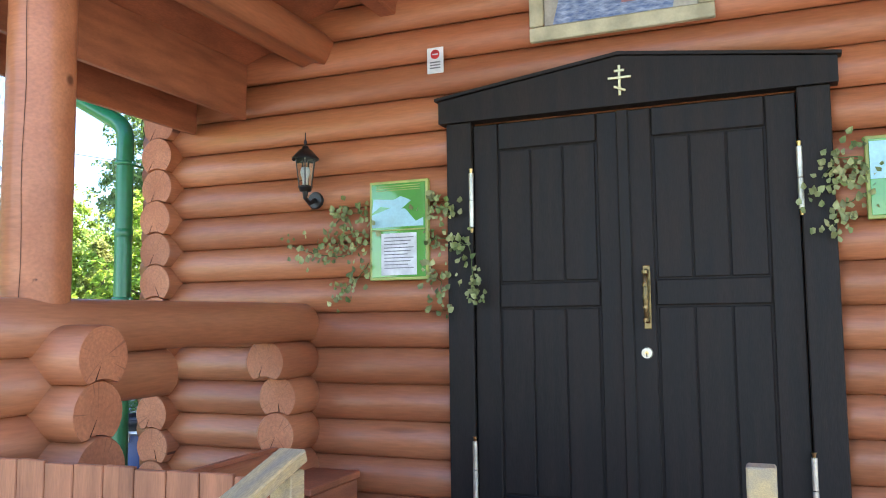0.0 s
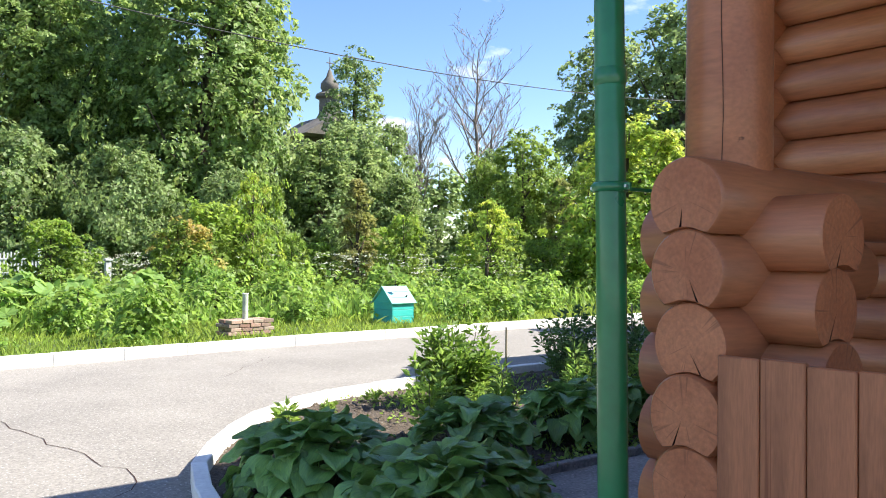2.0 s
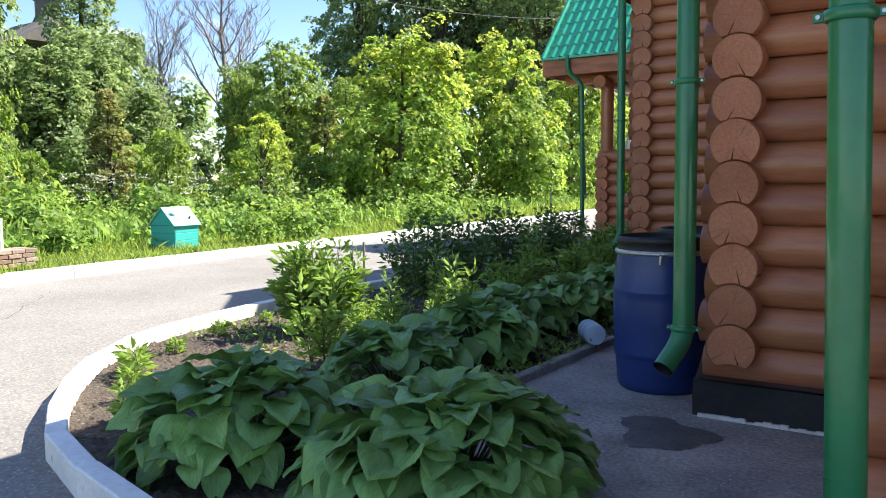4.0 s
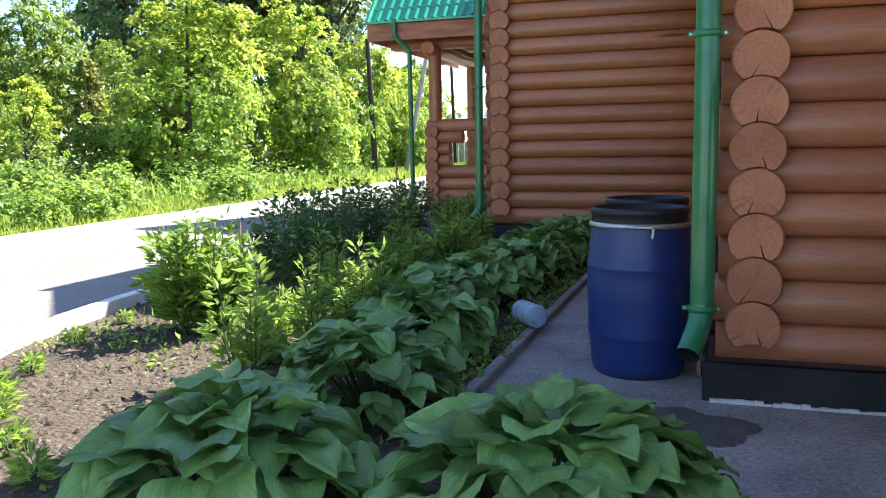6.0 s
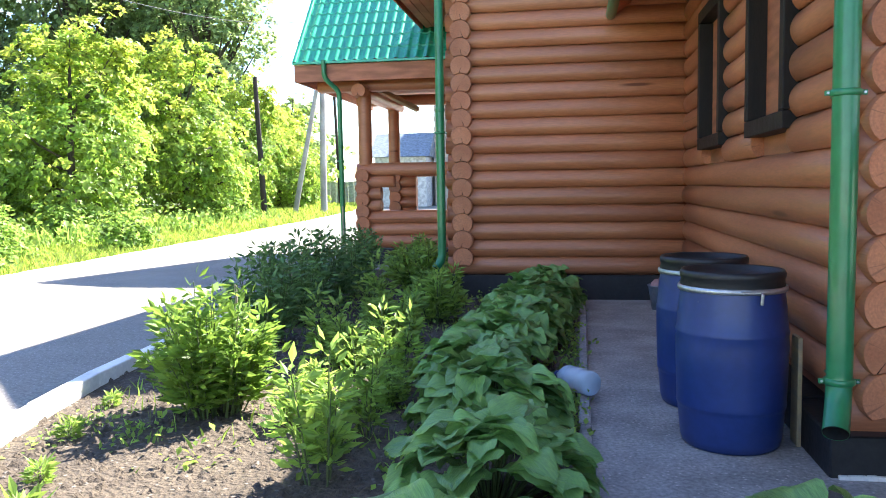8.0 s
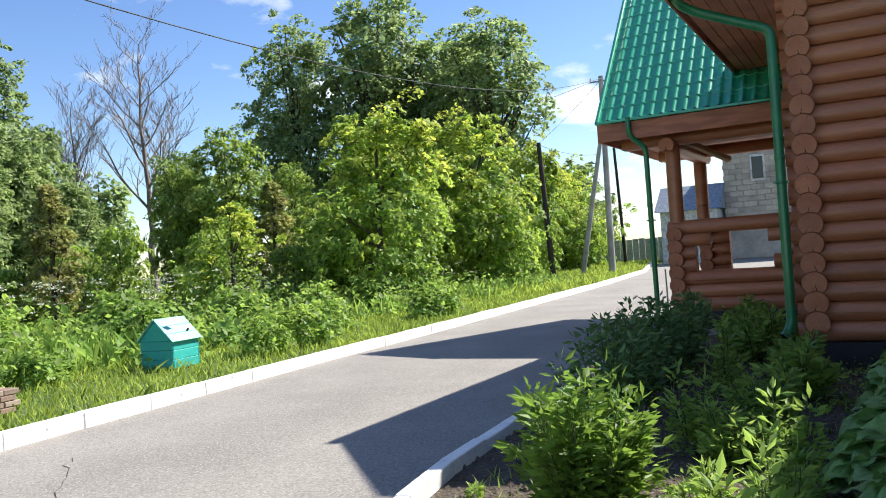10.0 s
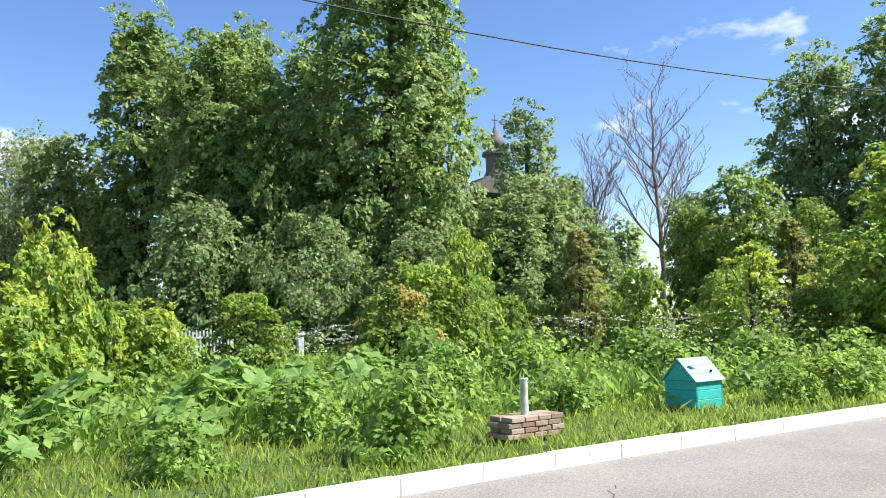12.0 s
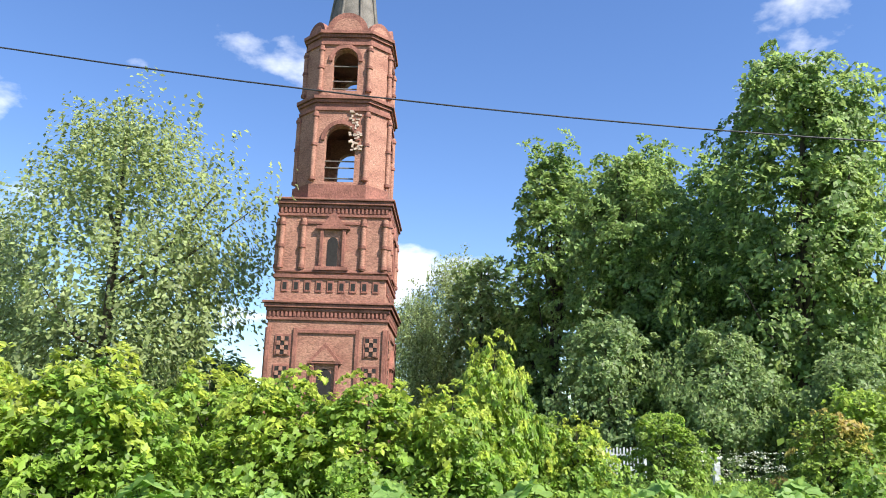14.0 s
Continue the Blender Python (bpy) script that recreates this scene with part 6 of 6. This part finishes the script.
mp = tree("maple_tree", "bushy yellow-green maple branching from the ground", "tree", (-21.6, 24.5, 0), 7.3, 6.3, L_MAPLE, seed=25, clumps=720, per=30, leaf=0.195, base=0.02, spread=0.24, tier=0.9, young=L_YOUNG)
spread_copies(mp, 7.3, 6.3, [(-22.1, 33.3, 8.4, 6.6), (-23.5, 29.3, 7.2, 4.6), (-23.7, 43.5, 8.1, 5.6), (-26.8, 59.5, 8.1, 7), (-24.5, 51, 7.0, 6)], 11)
sap = tree("maple_sapling", "slender yellow-green maple sapling", "tree", (-23.5, 19.3, 0), 3.9, 2.9, L_MAPLE, seed=28, clumps=150, per=26, leaf=0.14, base=0.05, spread=0.18, tier=0.9, young=L_YOUNG)
spread_copies(sap, 3.9, 2.9, [(-27.7, 12.2, 4.8, 2.2)], 12)
lm = tree("maple_shrub", "dense sunlit maple shrub beyond the road", "shrub", (-25.0, -3.8, 0), 3.3, 4.8, L_MAPLE, seed=31, clumps=520, per=24, leaf=0.175, base=0.0, spread=0.18, shape="bush", tier=0.9, young=L_YOUNG)
spread_copies(lm, 3.3, 4.8, [(-24.8, -1.7, 3.2, 4.5), (-26.0, 1.1, 4.3, 3.2), (-24.5, 0.1, 3.0, 3.6), (-22.6, -7.1, 3.4, 5.0), (-22.1, -9.6, 3.5, 4.8), (-21.6, -12.0, 3.5, 4.9), (-26.3, 3.2, 2.4, 2.8), (-27, -6, 3.6, 5)], 13)
sh = tree("shrub", "leafy green shrub on the overgrown verge", "shrub", (-27.4, 10.6, 0), 3.6, 4.4, L_BUSH, seed=35, clumps=340, per=22, leaf=0.165, base=0.0, spread=0.18, shape="bush", young=L_MAPLE)
spread_copies(sh, 3.6, 4.4, [(-26.4, 17.7, 3.4, 3.0), (-23.4, 22.0, 2.5, 3.0), (-25.6, 20.0, 1.8, 3.0), (-31.6, 6.6, 3.0, 3.8), (-36.2, 3.0, 3.0, 4.2), (-30.9, 14.2, 4.8, 3.0), (-29.1, 15.6, 2.3, 2.9), (-27.9, 13.8, 2.6, 2.2), (-23.4, 25.5, 3.0, 3), (-33, 21, 3.2, 4), (-31, 26, 3.6, 4), (-36, 14, 3.0, 5), (-34.5, 30, 4.0, 4.5), (-28, 30, 3.2, 4)], 14)
tree("shrub", "green shrub with rusty young shoot tips", "shrub", (-26.4, 9.2, 0), 2.9, 3.2, L_BUSH, seed=36, clumps=300, per=28, leaf=0.13, base=0.0, spread=0.18, shape="bush", young=L_RUSTY)
ol = tree("juniper_shrub", "brownish upright conifer shrub", "shrub", (-28.3, 16.8, 0), 4.7, 3.0, L_OLIVE, shape="cone", seed=38, clumps=190, per=34, leaf=0.13, base=0.0, spread=0.18)
spread_copies(ol, 4.7, 3.0, [(-34.7, 34.6, 6.4, 4.4)], 15)
cur = tree("currant_shrub", "low round-leaved currant shrub near the kerb", "shrub", (-16.1, 5.0, 0), 1.15, 1.7, L_WEED, seed=41, clumps=150, per=12, leaf=0.125, base=0.0, spread=0.11, shape="bush", limbs=8)
spread_copies(cur, 1.15, 1.7, [(-16.4, 2.3, 0.7, 1.2), (-16.9, 12.9, 0.75, 1.2), (-17.0, 14.2, 0.9, 1.7), (-17.2, 20.0, 1.0, 1.8), (-18.5, 4.4, 1.0, 1.8), (-19.5, 24, 1.0, 2), (-18.4, 17, 0.8, 1.6), (-18.6, 9.4, 0.6, 1.3), (-18.6, 12.2, 0.5, 1.2), (-20.5, 8.0, 1.0, 1.9), (-21.5, 10.5, 1.2, 2.2), (-20.8, 13.5, 1.1, 2.0), (-21.0, 16.5, 1.3, 2.2), (-20.2, 19.0, 1.2, 2.0), (-22.8, 14.5, 1.4, 2.4), (-23.5, 11.5, 1.5, 2.4), (-22.5, 8.8, 1.2, 2.2), (-20.5, 22.0, 1.2, 2.2), (-24.5, 9.2, 1.6, 2.2)], 16)


def dead_tree(label, at, h, seed):
    rnd = random.Random(seed)
    t = thing("dead_tree", label, "tree", at, group="dead_tree")
    trunk, twigs = Mesh(), Mesh()

    def grow(p, d, length, r, depth):
        pts, radii, q, n = [p], [r], Vector(p), 5
        for i in range(n):
            d = (d + Vector((rnd.gauss(0, .13), rnd.gauss(0, .13), rnd.gauss(0.07, .07)))).normalized()
            q = q + d * length / n
            pts.append(q.copy()); radii.append(max(r * (1 - 0.62 * (i + 1) / n), 0.016))
        (trunk if depth < 2 else twigs).tube(pts, radii, DEADWOOD, 7 if depth < 2 else 4, caps=False)
        if depth >= 4:
            return
        for i in range(1, n + 1):
            a = rnd.uniform(0, 2 * math.pi)
            side_ = Vector((math.cos(a), math.sin(a), rnd.uniform(-0.2, 0.5)))
            grow(pts[i], (d * 0.9 + side_ * rnd.uniform(0.5, 1.0)).normalized(), length * rnd.uniform(0.38, 0.58), radii[i] * 0.62, depth + 1)
    line, radii = [], []
    for i in range(13):
        line.append(Vector((rnd.gauss(0, .006) * h, rnd.gauss(0, .006) * h, h * 0.95 * i / 12)))
        radii.append(h * 0.0145 * (1 - 0.9 * i / 12))
    trunk.tube(line, radii, DEADWOOD, 9, caps=False)
    for i in range(4, 13):
        for j in range(2):
            a = i * 2.4 + j * 3.0 + rnd.uniform(-0.5, 0.5)
            grow(line[i], Vector((math.cos(a) * 0.75, math.sin(a) * 0.75, rnd.uniform(0.6, 1.0))).normalized(), h * (0.10 + 0.26 * (1 - i / 13)) * rnd.uniform(0.75, 1.2), radii[i] * 0.55, 2 if i > 8 else 1)
    part("trunk", trunk, t)
    part("twig", twigs, t)["kind"] = "stuff"


dead_tree("tall bare dead tree with fine grey branches", (-69.8, 57.7, 0), 26.0, 3)
dead_tree("smaller bare dead tree with thin branches", (-74.5, 53.0, 0), 20.0, 12)

# rough grass, weeds and white umbels beyond the kerb
rn = np.random.default_rng(50)


def kerb_x(y):
    return np.interp(y, [p[1] for p in FAR], [p[0] for p in FAR])


def grass(name, n, x_of, y_of, hmin, hmax, material, label, wide=0.012):
    y = y_of(n); x = x_of(n, y)
    h = rn.uniform(hmin, hmax, n)
    a = rn.uniform(0, 2 * math.pi, n); lean = rn.normal(size=(n, 2)) * 0.35
    dx, dy = np.cos(a) * wide, np.sin(a) * wide
    v = np.empty((n, 4, 3))
    v[:, 0] = np.stack([x - dx, y - dy, np.zeros(n)], 1)
    v[:, 1] = np.stack([x + dx, y + dy, np.zeros(n)], 1)
    v[:, 2] = np.stack([x + lean[:, 0] * h * 0.4 + dx * 0.7, y + lean[:, 1] * h * 0.4 + dy * 0.7, h * 0.6], 1)
    v[:, 3] = np.stack([x + lean[:, 0] * h, y + lean[:, 1] * h, h * 0.98], 1)
    me = bpy.data.meshes.new(name)
    me.vertices.add(n * 4); me.vertices.foreach_set("co", v.reshape(-1))
    idx = (np.arange(n)[:, None] * 4 + np.array([0, 1, 2, 0, 2, 3])[None, :]).reshape(-1)
    me.loops.add(n * 6); me.loops.foreach_set("vertex_index", idx)
    me.polygons.add(n * 2); me.polygons.foreach_set("loop_start", np.arange(n * 2) * 3); me.polygons.foreach_set("loop_total", np.full(n * 2, 3))
    me.materials.append(material); me.update(); me.validate()
    return tagged(part(name, me), label, "grass", kind="stuff")


grass("verge_grass", 42000, lambda n, y: kerb_x(y) - 0.2 - rn.uniform(0, 1, n) ** 1.1 * 6.5, lambda n: rn.uniform(-8, 30, n), 0.04, 0.14, L_GRASS, "rough sunlit grass along the verge", 0.012)
grass("verge_grass", 9000, lambda n, y: kerb_x(y) - 0.6 - rn.uniform(0, 1, n) * 6, lambda n: rn.uniform(-8, 30, n), 0.12, 0.24, L_GRASS, "taller grass tufts along the verge", 0.009)
grass("verge_grass", 16000, lambda n, y: kerb_x(y) - 0.2 - rn.uniform(0, 1, n) * 8, lambda n: rn.uniform(28, 66, n), 0.12, 0.4, L_GRASS, "rough sunlit grass along the far verge", 0.03)
grass("meadow_grass", 30000, lambda n, y: rn.uniform(-40, -18.8, n), lambda n: rn.uniform(-10, 36, n), 0.2, 0.75, L_WEED, "tall weeds and grass of the overgrown plot", 0.03)
n = 26000
cx = rn.uniform(-36, -18.2, 420); cy = rn.uniform(-9, 34, 420)
k = rn.integers(0, 420, n)
pos = np.stack([cx[k] + rn.normal(size=n) * 0.45, cy[k] + rn.normal(size=n) * 0.45, np.abs(rn.normal(size=n)) * 0.42 + 0.08], 1)
tagged(part("weed_leaves", leaf_mesh("weed_leaves", pos, 0.16, L_WEED, rn)), "broad-leaved weeds of the overgrown plot", "weeds", kind="stuff")
n = 9000
centres = [(-26.5, 15.0), (-27.5, 15.8), (-24.6, 18.5), (-30.5, 8.8), (-32.5, 9.5), (-29.5, 12.6), (-23.3, 23.5), (-25.5, 22.5), (-34, 11), (-28.5, 19.0), (-24.0, 15.5), (-22.5, 27.5)]
k = rn.integers(0, len(centres), n // 18)
hx = np.array([c[0] for c in centres])[k] + rn.normal(size=len(k)) * 1.2
hy = np.array([c[1] for c in centres])[k] + rn.normal(size=len(k)) * 1.2
hz = rn.uniform(0.85, 1.7, len(k))
head_ = np.repeat(np.stack([hx, hy, hz], 1), 18, axis=0)
pos = head_ + rn.normal(size=head_.shape) * np.array([0.07, 0.07, 0.015])
tagged(part("white_umbels", leaf_mesh("white_umbels", pos, 0.05, UMBEL, rn, up=2.0, aspect=0.9)), "white umbel flowers over the weeds", "flowers", kind="stuff")


def big_leaf_plant(name, label, at, n, size, height, material, seed, lobes=7):
    """A plant of large lobed leaves on stalks."""
    rnd = random.Random(seed)
    t = thing(name, label, "plant", at, group=name)
    leafm = Mesh()
    ring = []
    for i in range(lobes * 4):
        a = 2 * math.pi * i / (lobes * 4)
        r = 1.0 - 0.42 * (0.5 + 0.5 * math.cos(a * lobes)) * (0.6 + 0.4 * ((i % 4) == 2))
        ring.append((math.cos(a) * r, math.sin(a) * r * 0.85, 0.10 * r * r + 0.05 * math.sin(a * lobes)))
    leafm.add([(0, 0, -0.05)] + ring, [(0, i + 1, (i + 1) % len(ring) + 1) for i in range(len(ring))], material)
    data = leafm.data("leaf")
    for i in range(n):
        a = rnd.uniform(0, 2 * math.pi)
        d = rnd.uniform(0.15, 1.0) * size * 1.9
        z = height * rnd.uniform(0.35, 1.0) * (1.1 - 0.3 * d / (size * 1.9))
        m4 = Matrix.Translation((d * math.cos(a), d * math.sin(a), z)) @ Matrix.Rotation(a, 4, "Z") @ Matrix.Rotation(rnd.uniform(0.1, 0.7), 4, "Y") @ Matrix.Rotation(rnd.uniform(-0.3, 0.3), 4, "X") @ Matrix.Scale(size * rnd.uniform(0.7, 1.2), 4)
        part("leaf", data, t, at=m4)
        part("stalk", Mesh().tube([(0, 0, 0), (d * 0.4 * math.cos(a), d * 0.4 * math.sin(a), z * 0.7), (d * math.cos(a), d * math.sin(a), z - 0.01)], 0.010, STEM, 4), t)
    return t


hog = big_leaf_plant("hogweed", "large lobed-leaved hogweed on the verge", (-19.6, 3.2, 0), 16, 0.33, 0.95, L_HOG, 3)
for x, y, s, tn in ((-21.2, 1.6, 1.05, 40), (-20.4, 4.9, 1.0, 90), (-21.8, 4.0, 1.1, 200), (-19.2, 1.0, 0.8, 10), (-22.0, 6.4, 1.0, 130), (-18.2, 2.6, 0.75, 60), (-20.2, -0.9, 1.0, 260), (-18.9, -2.6, 0.9, 170), (-20.0, -4.8, 1.0, 20), (-17.6, 0.4, 0.6, 210), (-19.0, 14.2, 0.55, 30), (-24.2, 7.6, 1.1, 300)):
    copy_thing(hog, pose(x, y, 0, 0, 0, tn) @ Matrix.Scale(s, 4))


# flower bed: hostas with single large leaves
def hosta_leaf_data(seed):
    rnd = random.Random(seed)
    m = Mesh()
    nu, nv = 9, 6
    verts = []
    for i in range(nu):
        u = i / (nu - 1)
        w = 0.44 * math.sin(math.pi * min(u ** 0.70, 1.0)) ** 0.70 + 0.004
        droop = -(0.22 + 0.07 * seed) * u * u + 0.16 * u
        for j in range(nv + 1):
            v = j / nv * 2 - 1
            ripple = 0.060 * math.sin(u * 8 + abs(v) * 3 + seed * 1.7) + 0.03 * math.sin(u * 15 + seed)
            verts.append((u, v * w, droop + 0.26 * abs(v) * w * 1.6 - 0.14 * v * v * w + ripple * abs(v) + 0.006 * math.cos(v * 16)))
    faces_ = [(i * (nv + 1) + j, (i + 1) * (nv + 1) + j, (i + 1) * (nv + 1) + j + 1, i * (nv + 1) + j + 1) for i in range(nu - 1) for j in range(nv)]
    m.add(verts, faces_, L_HOSTA, True)
    return m.data("leaf")


HOSTA = [hosta_leaf_data(s) for s in range(5)]


def hosta(at, radius, height, count, seed, label):
    rnd = random.Random(seed)
    t = thing("hosta", label, "hosta", at, group="hostas along the path")
    stalks = Mesh()
    count = round(count * 0.92)
    for i in range(count):
        s = (i + 0.5) / count
        a = i * 2.39996 + rnd.uniform(-0.4, 0.4)
        phi = math.acos(1 - 0.97 * s)
        rr = radius * 0.86 * math.sin(phi)
        z = 0.07 + (height - 0.07) * math.cos(phi) ** 0.85 + rnd.uniform(-0.05, 0.045)
        L = (0.128 + radius * 0.128) * rnd.uniform(0.75, 1.25) * (0.72 + 0.38 * math.sin(math.pi * min(s + 0.15, 1)))
        tilt = -0.42 + 0.60 * phi + rnd.uniform(-0.38, 0.38)
        m4 = Matrix.Translation(((rr - 0.45 * L) * math.cos(a), (rr - 0.45 * L) * math.sin(a), max(z, 0.09))) @ Matrix.Rotation(a + rnd.uniform(-0.7, 0.7), 4, "Z") @ Matrix.Rotation(tilt, 4, "Y") @ Matrix.Rotation(rnd.uniform(-0.45, 0.45), 4, "X") @ Matrix.Diagonal((L, L * rnd.uniform(0.9, 1.1), L, 1))
        part("leaf", HOSTA[rnd.randrange(5)], t, at=m4)
        stalks.tube([(0.15 * rr * math.cos(a), 0.15 * rr * math.sin(a), 0), (0.6 * rr * math.cos(a), 0.6 * rr * math.sin(a), max(z - 0.12, 0.03))], 0.005, STEM, 4, caps=False)
    for i in range(11):
        a = i * 2.39996
        L = (0.13 + radius * 0.12) * rnd.uniform(0.75, 1.1)
        m4 = Matrix.Translation((0.03 * i ** 0.7 * math.cos(a), 0.03 * i ** 0.7 * math.sin(a), height - 0.10 - 0.006 * i)) @ Matrix.Rotation(a, 4, "Z") @ Matrix.Rotation(-1.15 + 0.07 * i + rnd.uniform(-0.15, 0.15), 4, "Y") @ Matrix.Rotation(rnd.uniform(-0.4, 0.4), 4, "X") @ Matrix.Diagonal((L, L, L, 1))
        part("leaf", HOSTA[i % 5], t, at=m4)
    part("stalk", stalks, t)["kind"] = "stuff"
    return t


HL = "hosta clump with broad dark green ribbed leaves"
hosta((-6.12, 2.95, 0.04), 0.64, 0.44, 150, 1, HL + ", by the kerb bend")
hosta((-4.95, 3.05, 0.04), 0.70, 0.45, 200, 2, HL + ", largest of the bed")
hosta((-6.12, 4.22, 0.04), 0.52, 0.42, 120, 3, HL)
h4 = hosta((-6.24, 5.4, 0.04), 0.53, 0.45, 120, 4, HL)
for x, y, s, tn in ((-6.4, 6.2, 0.92, 70), (-6.35, 7.05, 0.95, 200), (-6.28, 7.9, 0.96, 130), (-6.22, 8.75, 1.0, 310), (-6.15, 9.6, 1.0, 20), (-6.08, 10.4, 1.0, 160)):
    copy_thing(h4, pose(x, y, 0.04, 0, 0, tn) @ Matrix.Scale(s, 4))


def peony(at, h, w, material, seed, label, stems=26, name="peony"):
    """Upright stems with pointed divided leaves."""
    rnd = np.random.default_rng(seed)
    t = thing(name, label, "plant", at, group=name)
    st, pos, dirs = Mesh(), [], []
    for i in range(stems):
        a, r = rnd.uniform(0, 2 * math.pi), w / 2 * rnd.uniform(0.15, 1) ** 0.6
        hh = h * rnd.uniform(0.5, 1.08) * (1 - 0.25 * (r / (w / 2)) ** 2)
        tip = Vector((r * math.cos(a), r * math.sin(a), hh))
        foot = Vector((0.45 * tip.x, 0.45 * tip.y, 0))
        st.tube([foot, foot.lerp(tip, 0.5) + Vector((0, 0, 0.04)), tip], [0.006, 0.005, 0.003], STEM, 4, caps=False)
        for j in range(11):
            p = foot.lerp(tip, 0.10 + 0.90 * (j + 1) / 11)
            for k in range(5):
                d = Vector((rnd.normal(), rnd.normal(), rnd.uniform(-0.1, 0.9))).normalized()
                pos.append(p + d * 0.05); dirs.append(d)
    n_ = len(pos)
    P, D = np.array(pos), np.array(dirs)
    L = rnd.uniform(0.070, 0.125, n_)[:, None]
    B = np.cross(D, rnd.normal(size=(n_, 3))); B /= np.linalg.norm(B, axis=1)[:, None]
    N = np.cross(D, B)
    v = np.empty((n_, 4, 3))
    v[:, 0] = P; v[:, 1] = P + D * L * 0.45 + B * L * 0.18 + N * L * 0.06
    v[:, 2] = P + D * L; v[:, 3] = P + D * L * 0.45 - B * L * 0.18 + N * L * 0.04
    me = bpy.data.meshes.new("leaves")
    me.from_pydata(v.reshape(-1, 3).tolist(), [], [(4 * i, 4 * i + 1, 4 * i + 2) for i in range(n_)] + [(4 * i, 4 * i + 2, 4 * i + 3) for i in range(n_)])
    me.materials.append(material)
    part("foliage", me, t)
    part("stem", st, t)["kind"] = "stuff"
    return t


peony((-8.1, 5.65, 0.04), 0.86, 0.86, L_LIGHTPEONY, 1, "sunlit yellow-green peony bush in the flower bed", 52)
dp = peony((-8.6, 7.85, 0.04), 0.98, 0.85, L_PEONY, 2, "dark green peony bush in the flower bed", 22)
for x, y, s in ((-8.7, 9.0, 0.95), (-8.75, 10.0, 1.05), (-8.7, 11.1, 1.0), (-8.9, 12.3, 0.9)):
    copy_thing(dp, pose(x, y, 0.04, 0, 0, x * 77 + y * 50) @ Matrix.Scale(s, 4))
ph = peony((-7.35, 7.9, 0.04), 0.5, 0.55, L_WEED, 3, "young green phlox plant in the flower bed", 16, "phlox")
for x, y, s in ((-7.5, 6.9, 0.8), (-7.2, 9.2, 1.1), (-7.9, 11.7, 1.3), (-7.3, 10.3, 1.0), (-7.4, 5.5, 0.7), (-7.1, 4.9, 0.45), (-7.5, 12.4, 1.0), (-8.3, 13.2, 1.1), (-7.0, 5.9, 0.6), (-8.3, 14.2, 1.2)):
    copy_thing(ph, pose(x, y, 0.04, 0, 0, x * 77 + y * 50) @ Matrix.Scale(s, 4))
tp = peony((-7.0, 4.5, 0.04), 0.66, 0.46, L_WEED, 9, "tall loose young phlox stand between the hostas and peonies", 6, "phlox")
for x, y, s in ((-6.98, 5.3, 0.85), (-7.05, 6.4, 0.9), (-7.8, 7.2, 0.9), (-7.9, 9.3, 1.05)):
    copy_thing(tp, pose(x, y, 0.04, 0, 0, x * 77 + y * 50) @ Matrix.Scale(s, 4))
sd = peony((-8.05, 3.75, 0.04), 0.22, 0.22, L_WEED, 5, "small seedling in bare soil", 2, "seedling")
for x, y, s in ((-7.85, 3.5, 0.6), (-7.05, 3.0, 0.7), (-8.75, 5.0, 0.6), (-8.45, 4.3, 0.6), (-7.45, 3.25, 0.6), (-8.9, 5.7, 0.5), (-7.0, 3.6, 0.4), (-8.9, 7.0, 0.6), (-9.1, 8.2, 0.7)):
    copy_thing(sd, pose(x, y, 0.04, 0, 0, x * 177 + y * 50) @ Matrix.Scale(s, 4))
for x, y, h in ((-8.30, 6.5, 0.75), (-9.05, 12.1, 1.2), (-8.9, 9.4, 0.9)):
    t = thing("stake", "thin dry wooden stake in the flower bed", "stake", (x, y, 0.04))
    part("stick", Mesh().tube([(0, 0, 0), (0.01, 0, h * 0.5), (0, 0.01, h)], 0.012, DRYSTALK, 6), t)
q = np.stack([rn.uniform(-8.9, -5.8, 90), rn.uniform(4.6, 12, 90), np.full(90, 0.05)], 1)
q[:45, 0] = rn.uniform(-7.2, -5.8, 45)
q = np.repeat(q, 30, axis=0) + rn.normal(size=(2700, 3)) * np.array([0.11, 0.11, 0.0])
q[:, 2] += np.abs(rn.normal(size=2700)) * 0.05
tagged(part("low_weeds", leaf_mesh("low_weeds", q, 0.05, L_WEED, rn)), "patches of low broad-leaved weeds on the soil", "weeds", kind="stuff")
grass("bed_weeds", 2200, lambda n, y: rn.uniform(-9.0, -5.75, n), lambda n: rn.uniform(4.9, 14, n), 0.05, 0.16, L_WEED, "sparse weeds between the flower bed plants", 0.008)
tagged(part("path_weeds", leaf_mesh("path_weeds", np.stack([rn.normal(size=900) * 0.06 - 5.76, rn.uniform(3.7, 11, 900), np.abs(rn.normal(size=900)) * 0.04 + 0.06], 1), 0.045, L_WEED, rn)), "small weeds along the path edging", "weeds", kind="stuff")
